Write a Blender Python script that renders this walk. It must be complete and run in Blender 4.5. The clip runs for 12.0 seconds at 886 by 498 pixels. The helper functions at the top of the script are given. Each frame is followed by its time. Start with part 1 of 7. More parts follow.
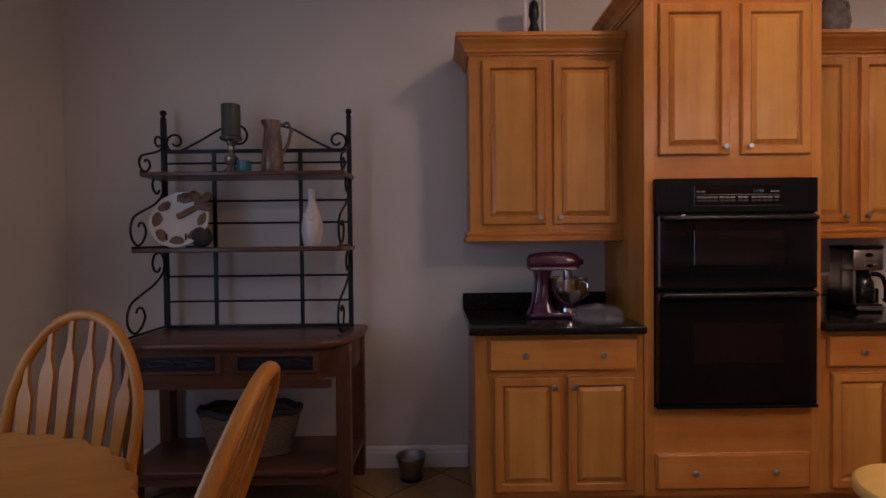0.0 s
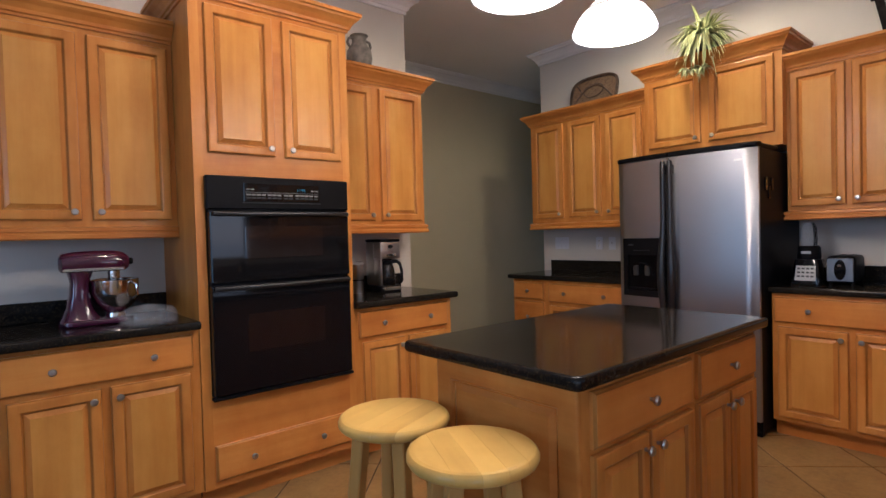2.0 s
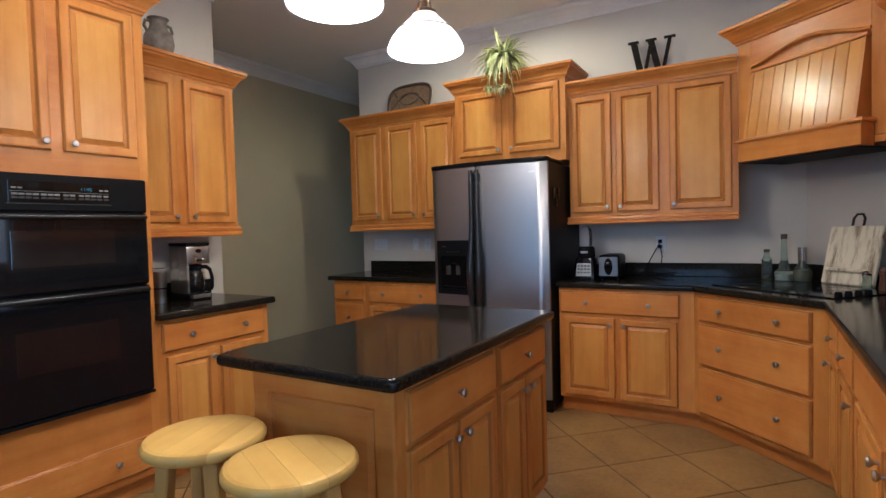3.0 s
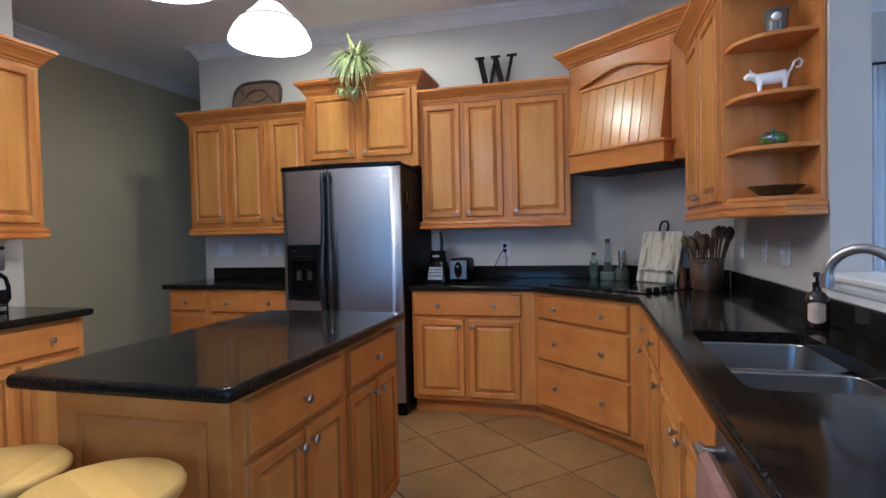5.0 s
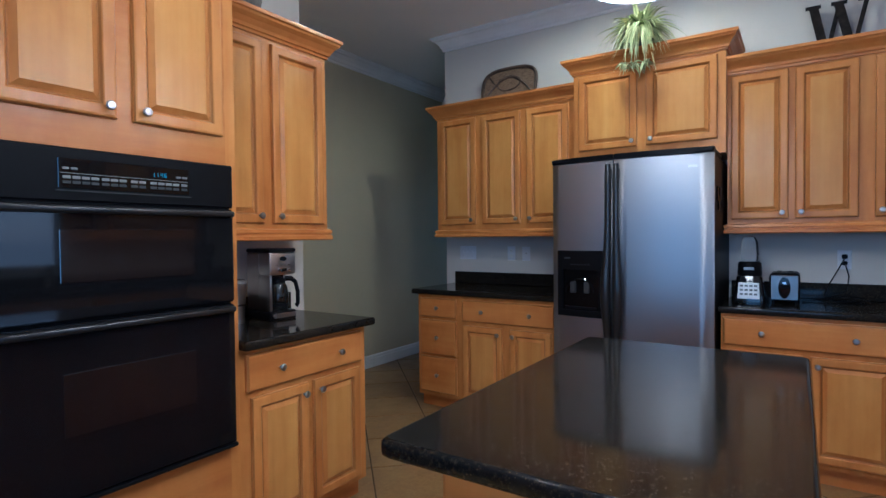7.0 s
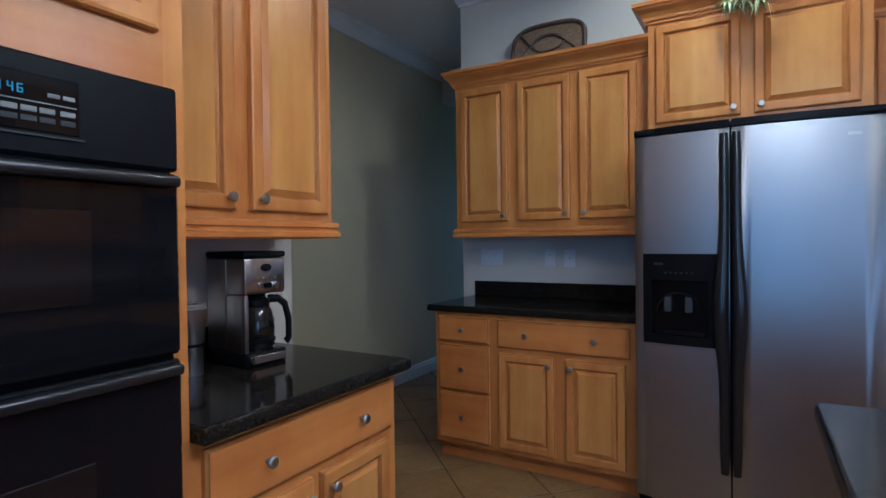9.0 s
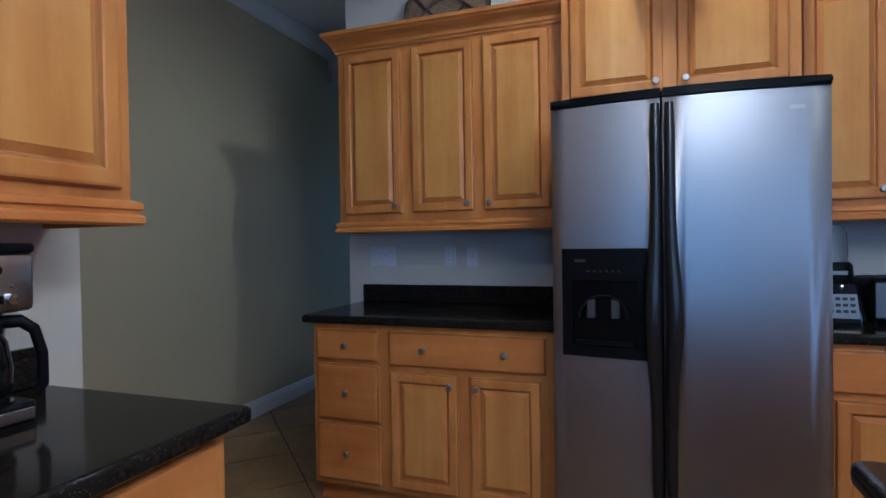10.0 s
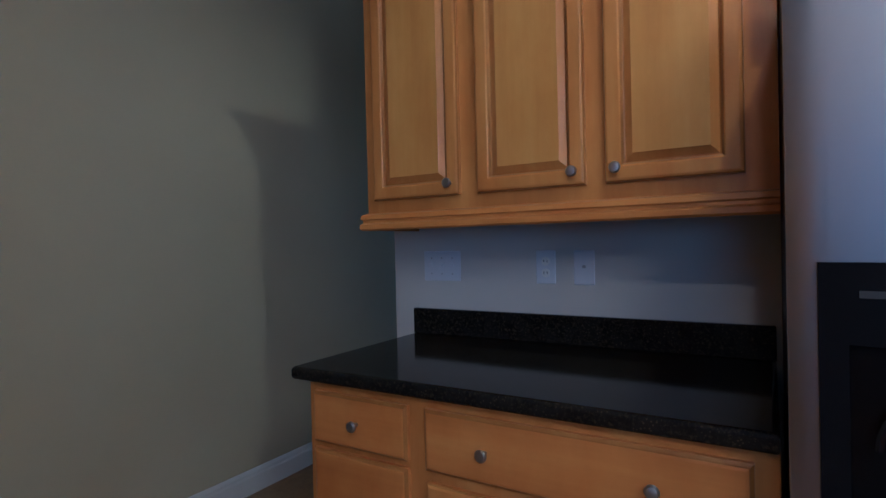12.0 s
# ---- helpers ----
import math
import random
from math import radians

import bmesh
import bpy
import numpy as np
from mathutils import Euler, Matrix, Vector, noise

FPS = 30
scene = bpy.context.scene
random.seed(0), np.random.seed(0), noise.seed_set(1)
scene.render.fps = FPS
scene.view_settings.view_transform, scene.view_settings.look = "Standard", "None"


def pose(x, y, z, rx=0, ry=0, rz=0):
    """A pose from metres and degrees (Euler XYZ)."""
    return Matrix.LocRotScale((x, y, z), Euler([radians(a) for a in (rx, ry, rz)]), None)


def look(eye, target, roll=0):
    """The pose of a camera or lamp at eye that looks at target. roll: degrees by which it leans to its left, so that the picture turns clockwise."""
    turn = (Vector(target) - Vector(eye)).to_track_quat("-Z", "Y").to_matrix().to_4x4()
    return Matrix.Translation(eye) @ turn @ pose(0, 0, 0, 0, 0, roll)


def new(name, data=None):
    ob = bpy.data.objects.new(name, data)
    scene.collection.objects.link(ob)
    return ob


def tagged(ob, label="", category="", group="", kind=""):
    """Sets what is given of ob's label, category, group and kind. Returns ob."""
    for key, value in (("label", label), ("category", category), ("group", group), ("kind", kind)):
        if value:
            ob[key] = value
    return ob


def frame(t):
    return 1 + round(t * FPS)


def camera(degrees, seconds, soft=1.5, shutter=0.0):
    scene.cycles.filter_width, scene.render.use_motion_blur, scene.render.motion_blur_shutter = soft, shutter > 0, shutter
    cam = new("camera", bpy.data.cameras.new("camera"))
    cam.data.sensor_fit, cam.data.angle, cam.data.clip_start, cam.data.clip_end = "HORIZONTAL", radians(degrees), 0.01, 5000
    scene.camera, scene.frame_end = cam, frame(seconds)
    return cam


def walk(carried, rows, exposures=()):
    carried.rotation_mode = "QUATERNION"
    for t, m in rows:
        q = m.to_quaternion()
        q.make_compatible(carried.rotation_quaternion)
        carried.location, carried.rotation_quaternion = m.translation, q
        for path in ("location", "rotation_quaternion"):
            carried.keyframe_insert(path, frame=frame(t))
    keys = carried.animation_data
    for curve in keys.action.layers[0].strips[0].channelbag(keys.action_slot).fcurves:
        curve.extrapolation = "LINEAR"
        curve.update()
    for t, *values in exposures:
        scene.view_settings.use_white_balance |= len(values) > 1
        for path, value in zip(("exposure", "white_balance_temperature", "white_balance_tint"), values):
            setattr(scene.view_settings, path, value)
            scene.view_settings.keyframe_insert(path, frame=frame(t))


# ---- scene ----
cam = camera(79.2, 12.0)
PATH = [
    (0, (0.081, 0.155, 1.328), (0.096, 2.154, 1.288), -0.6),
    (0.5, (0.129, 0.145, 1.356), (0.52, 2.105, 1.286), -0.6),
    (1, (0.222, 0.123, 1.298), (0.971, 1.977, 1.262), -1.0),
    (1.5, (0.253, 0.069, 1.261), (1.315, 1.763, 1.234), -1.5),
    (2, (0.297, 0.01, 1.273), (1.594, 1.532, 1.226), -1.6),
    (2.5, (0.268, 0.007, 1.299), (1.79, 1.304, 1.234), -1.4),
    (3, (0.269, -0.03, 1.306), (1.989, 0.988, 1.233), -1.6),
    (3.5, (0.301, -0.097, 1.308), (2.128, 0.711, 1.23), -1.6),
    (5.5, (0.297, 0.013, 1.271), (2.228, 0.533, 1.219), -1.3),
    (6, (0.394, 0.219, 1.285), (2.31, 0.788, 1.226), -1.1),
    (6.5, (0.491, 0.52, 1.301), (2.337, 1.288, 1.246), -0.8),
    (7, (0.583, 0.821, 1.317), (2.245, 1.934, 1.27), -0.6),
    (7.5, (0.675, 1.085, 1.305), (2.218, 2.357, 1.265), -0.5),
    (8.0, (0.800, 1.325, 1.295), (2.309, 2.637, 1.260), -0.5),
    (8.5, (0.965, 1.510, 1.290), (2.541, 2.741, 1.260), -0.6),
    (9, (1.188, 1.643, 1.29), (2.915, 2.651, 1.261), -0.7),
    (9.5, (1.417, 1.764, 1.271), (3.253, 2.557, 1.238), -0.7),
    (10, (1.69, 1.84, 1.256), (3.577, 2.501, 1.229), -0.9),
    (10.5, (1.952, 1.935, 1.249), (3.886, 2.443, 1.219), -1.1),
    (11, (2.26, 1.976, 1.261), (4.201, 2.455, 1.225), -1.1),
    (11.5, (2.559, 2.053, 1.262), (4.46, 2.674, 1.226), -1.3),
    (12, (2.809, 2.145, 1.264), (4.515, 3.189, 1.24), -1.4),
]
EXPOSURE = [(0.0, -0.93, 6150, 41), (0.6, -0.37, 6050, 34), (1.2, 0.0, 5750, 28), (2.5, 0.26, 5150, 18), (3.7, 0.27, 4850, 12), (5.5, 0.27, 4350, 13), (7.2, 0.12, 4150, 10), (9.5, 0.0, 4050, 9), (10.5, 0.0, 4050, 14), (12.0, -0.11, 4050, 16)]
walk(cam, [(t, look(eye, target, roll)) for t, eye, target, roll in PATH], EXPOSURE)

# ---- world, sun and lights ----
world = bpy.data.worlds.new("world")
scene.world = world
world.use_nodes = True
_wn = world.node_tree
_sky = _wn.nodes.new("ShaderNodeTexSky")
_sky.sky_type, _sky.sun_disc = "NISHITA", False
_sky.sun_elevation, _sky.sun_rotation = radians(48), radians(200)
_wn.links.new(_sky.outputs[0], _wn.nodes["Background"].inputs[0])
_wn.nodes["Background"].inputs[1].default_value = 0.12

sun = new("sun", bpy.data.lights.new("sun", "SUN"))
sun.data.energy, sun.data.angle, sun.data.color = 2.5, radians(0.5), (1.0, 0.95, 0.88)
sun.matrix_world = look((0, 0, 12), (3.0, 7.5, 0))


def window_light(x, y, z, tx, ty, tz, w, h, watts, colour=(0.82, 0.90, 1.0)):
    """Sky light coming in through one window opening."""
    lamp = new("window_light", bpy.data.lights.new("window_light", "AREA"))
    lamp.data.shape, lamp.data.size, lamp.data.size_y = "RECTANGLE", w, h
    lamp.data.energy, lamp.data.color = watts, colour
    lamp.matrix_world = look((x, y, z), (tx, ty, tz))
    return lamp


window_light(-2.02, 1.05, 1.55, 3, 1.05, 1.55, 1.2, 1.5, 19, (0.45, 0.75, 1.0))
# lamp of an unseen window, added to brighten the pass-through jamb and kitchen
window_light(-2.02, -3.20, 1.35, 3, -3.20, 1.35, 2.0, 1.9, 34, (0.76, 0.87, 1.0))
window_light(3.3, -4.97, 1.35, 3.3, 3, 1.35, 2.2, 1.9, 24, (0.88, 0.93, 1.0))
window_light(5.27, -2.9, 1.35, 0, -2.9, 1.35, 1.5, 1.9, 20, (0.88, 0.93, 1.0))
window_light(8.45, 3.6, 1.3, 0, 3.6, 1.3, 0.9, 1.8, 2.2, (0.55, 0.85, 1.0))

# ---- materials ----
def material(name, colour=(0.8, 0.8, 0.8), rough=0.5, metal=0.0):
    m = bpy.data.materials.new(name)
    m.use_nodes = True
    p = m.node_tree.nodes["Principled BSDF"]
    p.inputs["Base Color"].default_value = (*colour, 1)
    p.inputs["Roughness"].default_value = rough
    p.inputs["Metallic"].default_value = metal
    return m


class Graph:
    """Short hand for wiring one material's nodes."""

    def __init__(self, m):
        self.tree = m.node_tree
        self.p = m.node_tree.nodes["Principled BSDF"]

    def node(self, kind, **inputs):
        n = self.tree.nodes.new("ShaderNode" + kind)
        for key, value in inputs.items():
            key = key.replace("_", " ")
            if isinstance(value, bpy.types.NodeSocket):
                self.tree.links.new(value, n.inputs[key])
            else:
                n.inputs[key].default_value = value
        return n

    def link(self, a, b):
        self.tree.links.new(a, b)

    def coords(self, scale=(1, 1, 1), world_space=False, shuffle=True):
        c = self.tree.nodes.new("ShaderNodeTexCoord")
        src = c.outputs["Object"]
        if world_space:
            src = self.tree.nodes.new("ShaderNodeNewGeometry").outputs["Position"]
        elif shuffle:
            info = self.tree.nodes.new("ShaderNodeObjectInfo")
            mul = self.tree.nodes.new("ShaderNodeVectorMath")
            mul.operation = "MULTIPLY_ADD"
            self.link(info.outputs["Random"], mul.inputs[0])
            mul.inputs[1].default_value = (7.3, 5.1, 9.7)
            self.link(src, mul.inputs[2])
            src = mul.outputs[0]
        s = self.tree.nodes.new("ShaderNodeVectorMath")
        s.operation = "MULTIPLY"
        self.link(src, s.inputs[0])
        s.inputs[1].default_value = scale
        return s.outputs[0]

    def noise(self, vec, scale, detail=4.0, rough=0.55):
        return self.node("TexNoise", Vector=vec, Scale=scale, Detail=detail, Roughness=rough).outputs["Fac"]

    def ramp(self, fac, *stops):
        n = self.tree.nodes.new("ShaderNodeValToRGB")
        self.link(fac, n.inputs[0])
        e = n.color_ramp.elements
        while len(e) < len(stops):
            e.new(0.5)
        for k, (at, c) in enumerate(stops):
            e[k].position = at
            e[k].color = (*c, 1) if len(c) == 3 else c
        return n.outputs[0]

    def mix(self, fac, a, b, kind="MIX"):
        n = self.tree.nodes.new("ShaderNodeMix")
        n.data_type, n.blend_type = "RGBA", kind
        for sock, v in ((n.inputs[0], fac), (n.inputs[6], a), (n.inputs[7], b)):
            if isinstance(v, bpy.types.NodeSocket):
                self.link(v, sock)
            elif isinstance(v, tuple):
                sock.default_value = (*v, 1)
            else:
                sock.default_value = v
        return n.outputs[2]

    def colour(self, c):
        self.link(c, self.p.inputs["Base Color"])

    def rough(self, fac, low, high):
        n = self.node("MapRange", Value=fac)
        n.inputs["To Min"].default_value, n.inputs["To Max"].default_value = low, high
        self.link(n.outputs[0], self.p.inputs["Roughness"])

    def bump(self, height, strength, distance=0.002):
        n = self.node("Bump", Strength=strength, Distance=distance, Height=height)
        self.link(n.outputs[0], self.p.inputs["Normal"])


def wood(name, dark, mid, light, along, rough=(0.28, 0.42), grain=1.0, coat=0.12):
    """Wood with its grain along one local axis (0, 1 or 2)."""
    m = material(name, mid, rough[0])
    g = Graph(m)
    stretch = [9.0 * grain, 9.0 * grain, 9.0 * grain]
    stretch[along] = 0.7 * grain
    v = g.coords(tuple(stretch))
    broad = g.noise(v, 1.3, 3.0)
    fine = g.noise(v, 9.0, 6.0, 0.7)
    blotch = g.noise(g.coords((2.6, 2.6, 1.6)), 2.2, 5.0, 0.6)
    c = g.ramp(broad, (0.28, dark), (0.5, mid), (0.75, light))
    c = g.mix(0.13, c, g.ramp(fine, (0.3, dark), (0.7, light)))
    c = g.mix(0.45, c, g.ramp(blotch, (0.3, tuple(0.80 * a for a in mid)), (0.72, light)), "MIX")
    info = g.node("ObjectInfo")
    tone = g.ramp(info.outputs["Random"], (0.0, (0.86, 0.85, 0.84)), (1.0, (1.0, 1.0, 1.0)))
    c = g.mix(1.0, c, tone, "MULTIPLY")
    g.colour(c)
    g.rough(fine, *rough)
    g.bump(fine, 0.06, 0.001)
    g.p.inputs["Coat Weight"].default_value = coat
    g.p.inputs["Specular IOR Level"].default_value = 0.22
    g.p.inputs["Coat Roughness"].default_value = 0.22
    return m


MAPLE = ((0.365, 0.111, 0.016), (0.54, 0.200, 0.032), (0.69, 0.328, 0.074))
PANEL = ((0.44, 0.158, 0.022), (0.60, 0.260, 0.044), (0.71, 0.373, 0.088))
GLAZE = tuple(tuple(0.68 * a for a in c) for c in MAPLE)
maple_glaze = wood("umber_glazed_maple", *GLAZE, 2)
maple_field = wood("honey_maple_panel", *PANEL, 2)
maple_v = wood("honey_maple_upright", *MAPLE, 2)
maple_board = wood("honey_maple_beadboard", *PANEL, 2, (0.20, 0.27), 0.5, 0.35)
maple_h = wood("honey_maple_lengthwise", (0.375, 0.104, 0.014), (0.55, 0.190, 0.030), (0.69, 0.316, 0.070), 0)
beech = wood("pale_beech", (0.60, 0.34, 0.075), (0.72, 0.45, 0.110), (0.80, 0.55, 0.165), 0, (0.25, 0.38), 1.0, 0.2)
oak = wood("golden_oak", (0.34, 0.105, 0.010), (0.50, 0.180, 0.019), (0.60, 0.26, 0.040), 2, (0.3, 0.45), 1.4, 0.2)
oak_h = wood("golden_oak_table", (0.34, 0.105, 0.010), (0.49, 0.175, 0.018), (0.59, 0.25, 0.038), 0, (0.28, 0.42), 1.2, 0.2)
walnut = wood("dark_stained_wood", (0.050, 0.018, 0.010), (0.095, 0.036, 0.018), (0.15, 0.060, 0.03), 0, (0.28, 0.45), 1.2, 0.3)
walnut_v = wood("dark_stained_wood_upright", (0.050, 0.018, 0.010), (0.095, 0.036, 0.018), (0.15, 0.060, 0.03), 2, (0.3, 0.48), 1.2, 0.25)

# painted plaster with a light roller stipple
paint = material("grey_green_wall_paint", (0.40, 0.39, 0.345), 0.62)
g = Graph(paint)
v = g.coords((1, 1, 1), world_space=True)
g.colour(g.ramp(g.noise(v, 1.2, 4.0), (0.3, (0.54, 0.500, 0.440)), (0.7, (0.585, 0.545, 0.484))))
g.bump(g.noise(v, 90.0, 3.0), 0.12, 0.002)
g.rough(g.noise(v, 5.0), 0.55, 0.7)

ceiling_paint = material("ceiling_paint", (0.50, 0.46, 0.44), 0.8)
g = Graph(ceiling_paint)
v = g.coords((1, 1, 1), world_space=True)
g.colour(g.ramp(g.noise(v, 0.8, 3.0), (0.3, (0.80, 0.78, 0.76)), (0.7, (0.85, 0.83, 0.81))))
g.bump(g.noise(v, 60.0, 4.0), 0.2, 0.003)

# hall wall paint with warm lamp light put into its colour
warm_lit_paint = material("warm_lit_wall_paint", (0.46, 0.42, 0.32), 0.62)
g = Graph(warm_lit_paint)
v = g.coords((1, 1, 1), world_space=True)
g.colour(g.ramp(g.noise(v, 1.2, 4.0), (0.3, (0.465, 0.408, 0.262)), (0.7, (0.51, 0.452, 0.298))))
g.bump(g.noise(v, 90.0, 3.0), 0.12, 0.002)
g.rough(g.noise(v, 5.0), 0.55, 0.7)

white_trim = material("white_gloss_trim", (0.72, 0.71, 0.69), 0.35)
g = Graph(white_trim)
v = g.coords((1, 1, 1), world_space=True)
g.colour(g.ramp(g.noise(v, 3.0, 4.0), (0.3, (0.68, 0.67, 0.65)), (0.7, (0.76, 0.75, 0.73))))

granite = material("black_speckled_granite", (0.01, 0.01, 0.01), 0.08)
g = Graph(granite)
v = g.coords((1, 1, 1), world_space=True)
cells = g.node("TexVoronoi", Vector=v, Scale=140.0)
sp = g.ramp(cells.outputs["Distance"], (0.12, (0.085, 0.058, 0.028)), (0.30, (0.012, 0.011, 0.010)))
sp2 = g.ramp(g.noise(v, 95.0, 5.0, 0.7), (0.50, (0.006, 0.006, 0.006)), (0.69, (0.056, 0.039, 0.020)))
g.colour(g.mix(g.ramp(g.noise(v, 22.0, 3.0), (0.42, (0, 0, 0)), (0.62, (1, 1, 1))), sp2, sp))
g.rough(g.noise(v, 30.0), 0.06, 0.13)
g.p.inputs["Specular IOR Level"].default_value = 0.15

tile_mat = material("tan_stone_tile", (0.33, 0.22, 0.13), 0.35)
g = Graph(tile_mat)
v = g.coords((1, 1, 1), world_space=True)
info = g.node("ObjectInfo")
c = g.ramp(g.noise(v, 5.0, 6.0, 0.65), (0.3, (0.195, 0.105, 0.030)), (0.52, (0.285, 0.165, 0.050)), (0.75, (0.355, 0.220, 0.075)))
c = g.mix(0.25, c, g.ramp(g.noise(v, 40.0, 5.0, 0.7), (0.35, (0.19, 0.105, 0.045)), (0.7, (0.40, 0.255, 0.12))))
c = g.mix(1.0, c, g.ramp(info.outputs["Random"], (0.0, (0.82, 0.80, 0.78)), (1.0, (1.0, 1.0, 1.0))), "MULTIPLY")
g.colour(c)
g.rough(g.noise(v, 12.0), 0.25, 0.45)
g.bump(g.noise(v, 30.0, 5.0), 0.12, 0.002)

grout = material("brown_grout", (0.12, 0.08, 0.05), 0.9)
g = Graph(grout)
g.colour(g.ramp(g.noise(g.coords(world_space=True), 60.0), (0.3, (0.055, 0.034, 0.02)), (0.7, (0.085, 0.055, 0.034))))

steel = material("brushed_stainless_steel", (0.33, 0.325, 0.33), 0.3, 1.0)
g = Graph(steel)
v = g.coords((1, 1, 220), shuffle=False)
n = g.noise(v, 3.0, 4.0)
g.rough(n, 0.36, 0.46)
g.bump(n, 0.03, 0.0006)
g.p.inputs["Anisotropic"].default_value = 0.5

chrome = material("polished_metal", (0.62, 0.61, 0.60), 0.14, 1.0)
nickel = material("satin_nickel", (0.42, 0.40, 0.385), 0.36, 1.0)
black_gloss = material("black_oven_glass", (0.006, 0.006, 0.007), 0.05)
black_gloss.node_tree.nodes["Principled BSDF"].inputs["Specular IOR Level"].default_value = 0.3
black_plastic = material("black_plastic", (0.006, 0.006, 0.007), 0.38)
black_plastic.node_tree.nodes["Principled BSDF"].inputs["Specular IOR Level"].default_value = 0.06
g = Graph(black_plastic)
g.bump(g.noise(g.coords(), 400.0), 0.08, 0.0006)
black_matt = material("dark_void", (0.01, 0.01, 0.01), 0.8)
oven_window = material("oven_window_glass", (0.012, 0.008, 0.0075), 0.07)
iron = material("dark_wrought_iron", (0.018, 0.017, 0.019), 0.45, 0.7)
g = Graph(iron)
g.bump(g.noise(g.coords(), 120.0), 0.25, 0.001)
display = material("oven_display", (0.01, 0.05, 0.06), 0.2)
display.node_tree.nodes["Principled BSDF"].inputs["Emission Color"].default_value = (0.15, 0.6, 0.75, 1)
display.node_tree.nodes["Principled BSDF"].inputs["Emission Strength"].default_value = 0.22
label_grey = material("grey_print", (0.05, 0.05, 0.05), 0.6)
label_grey.node_tree.nodes["Principled BSDF"].inputs["Specular IOR Level"].default_value = 0.1
label_pale = material("pale_print", (0.17, 0.165, 0.155), 0.5)
handle_black = material("satin_black_handle", (0.010, 0.010, 0.011), 0.28)
label_cream = material("cream_paper", (0.60, 0.44, 0.32), 0.7)
label_white = material("white_print", (0.75, 0.73, 0.68), 0.5)

# ---- mesh helpers ----
def part(name, bm, mat, parent=None, label="", smooth=False, m=None, extra=()):
    """Links a bmesh as one mesh object, under a thing or a part."""
    me = bpy.data.meshes.new(name)
    bmesh.ops.recalc_face_normals(bm, faces=bm.faces[:])
    if smooth:
        for f in bm.faces:
            f.smooth = True
    bm.to_mesh(me)
    bm.free()
    me.materials.append(mat)
    for more in extra:
        me.materials.append(more)
    if smooth:
        me.set_sharp_from_angle(angle=radians(38))
    ob = new(name, me)
    if parent is not None:
        ob.parent = parent
    if m is not None:
        ob.matrix_local = m
    if label:
        ob["label"] = label
    return ob


def shared(name, ob, parent, m):
    """Another object on the mesh of ob."""
    o = new(name, ob.data)
    o.parent = parent
    o.matrix_local = m
    return o


def thing(name, label, category, m=None, group="", kind=""):
    ob = new(name)
    ob.empty_display_size = 0.1
    if m is not None:
        ob.matrix_world = m
    return tagged(ob, label, category, group, kind)


def solid(name, bm, mat, label, category, m=None, group="", kind="", smooth=False):
    """A thing that is one mesh."""
    ob = part(name, bm, mat, smooth=smooth)
    if m is not None:
        ob.matrix_world = m
    return tagged(ob, label, category, group, kind)


def box(bm, x0, x1, y0, y1, z0, z1, r=0.0, seg=1):
    c = bmesh.ops.create_cube(bm, size=1.0, matrix=Matrix.LocRotScale(((x0 + x1) / 2, (y0 + y1) / 2, (z0 + z1) / 2), None, (abs(x1 - x0), abs(y1 - y0), abs(z1 - z0))))
    if r > 0:
        edges = list({e for v in c["verts"] for e in v.link_edges})
        bmesh.ops.bevel(bm, geom=edges, offset=r, segments=seg, profile=0.5, affect="EDGES")
    return bm


def boxed(x0, x1, y0, y1, z0, z1, r=0.0, seg=1):
    return box(bmesh.new(), x0, x1, y0, y1, z0, z1, r, seg)


def lathe(bm, profile, seg=24, centre=(0, 0, 0), close=False, squash=(1, 1)):
    """Turns (radius, z) pairs about an upright axis."""
    rings = []
    for r, z in profile:
        if r < 1e-5:
            rings.append([bm.verts.new((centre[0], centre[1], centre[2] + z))])
        else:
            rings.append([bm.verts.new((centre[0] + squash[0] * r * math.cos(2 * math.pi * k / seg), centre[1] + squash[1] * r * math.sin(2 * math.pi * k / seg), centre[2] + z)) for k in range(seg)])
    for a, b in zip(rings, rings[1:]):
        if len(a) == 1 and len(b) == 1:
            continue
        for k in range(seg):
            k2 = (k + 1) % seg
            if len(a) == 1:
                bm.faces.new((a[0], b[k], b[k2]))
            elif len(b) == 1:
                bm.faces.new((a[k], a[k2], b[0]))
            else:
                bm.faces.new((a[k], a[k2], b[k2], b[k]))
    if close:
        for ring in (rings[0], rings[-1]):
            if len(ring) > 2:
                bm.faces.new(ring)
    return bm


def turned(profile, seg=24, centre=(0, 0, 0), close=True, squash=(1, 1)):
    return lathe(bmesh.new(), profile, seg, centre, close, squash)


def tube(bm, points, radius, seg=8, closed=False, radii=None):
    """A round bar along points."""
    pts = [Vector(p) for p in points]
    n = len(pts)
    rings = []
    ref = None
    for k in range(n):
        if closed:
            d = pts[(k + 1) % n] - pts[k - 1]
        else:
            d = pts[min(k + 1, n - 1)] - pts[max(k - 1, 0)]
        d.normalize()
        if ref is None:
            ref = d.orthogonal().normalized()
        u = (ref - d * ref.dot(d)).normalized()
        ref = u
        w = d.cross(u)
        r = radii[k] if radii else radius
        rings.append([bm.verts.new(pts[k] + r * (math.cos(2 * math.pi * j / seg) * u + math.sin(2 * math.pi * j / seg) * w)) for j in range(seg)])
    pairs = list(zip(rings, rings[1:])) + ([(rings[-1], rings[0])] if closed else [])
    for a, b in pairs:
        for j in range(seg):
            bm.faces.new((a[j], a[(j + 1) % seg], b[(j + 1) % seg], b[j]))
    if not closed:
        bm.faces.new(rings[0])
        bm.faces.new(rings[-1])
    return bm


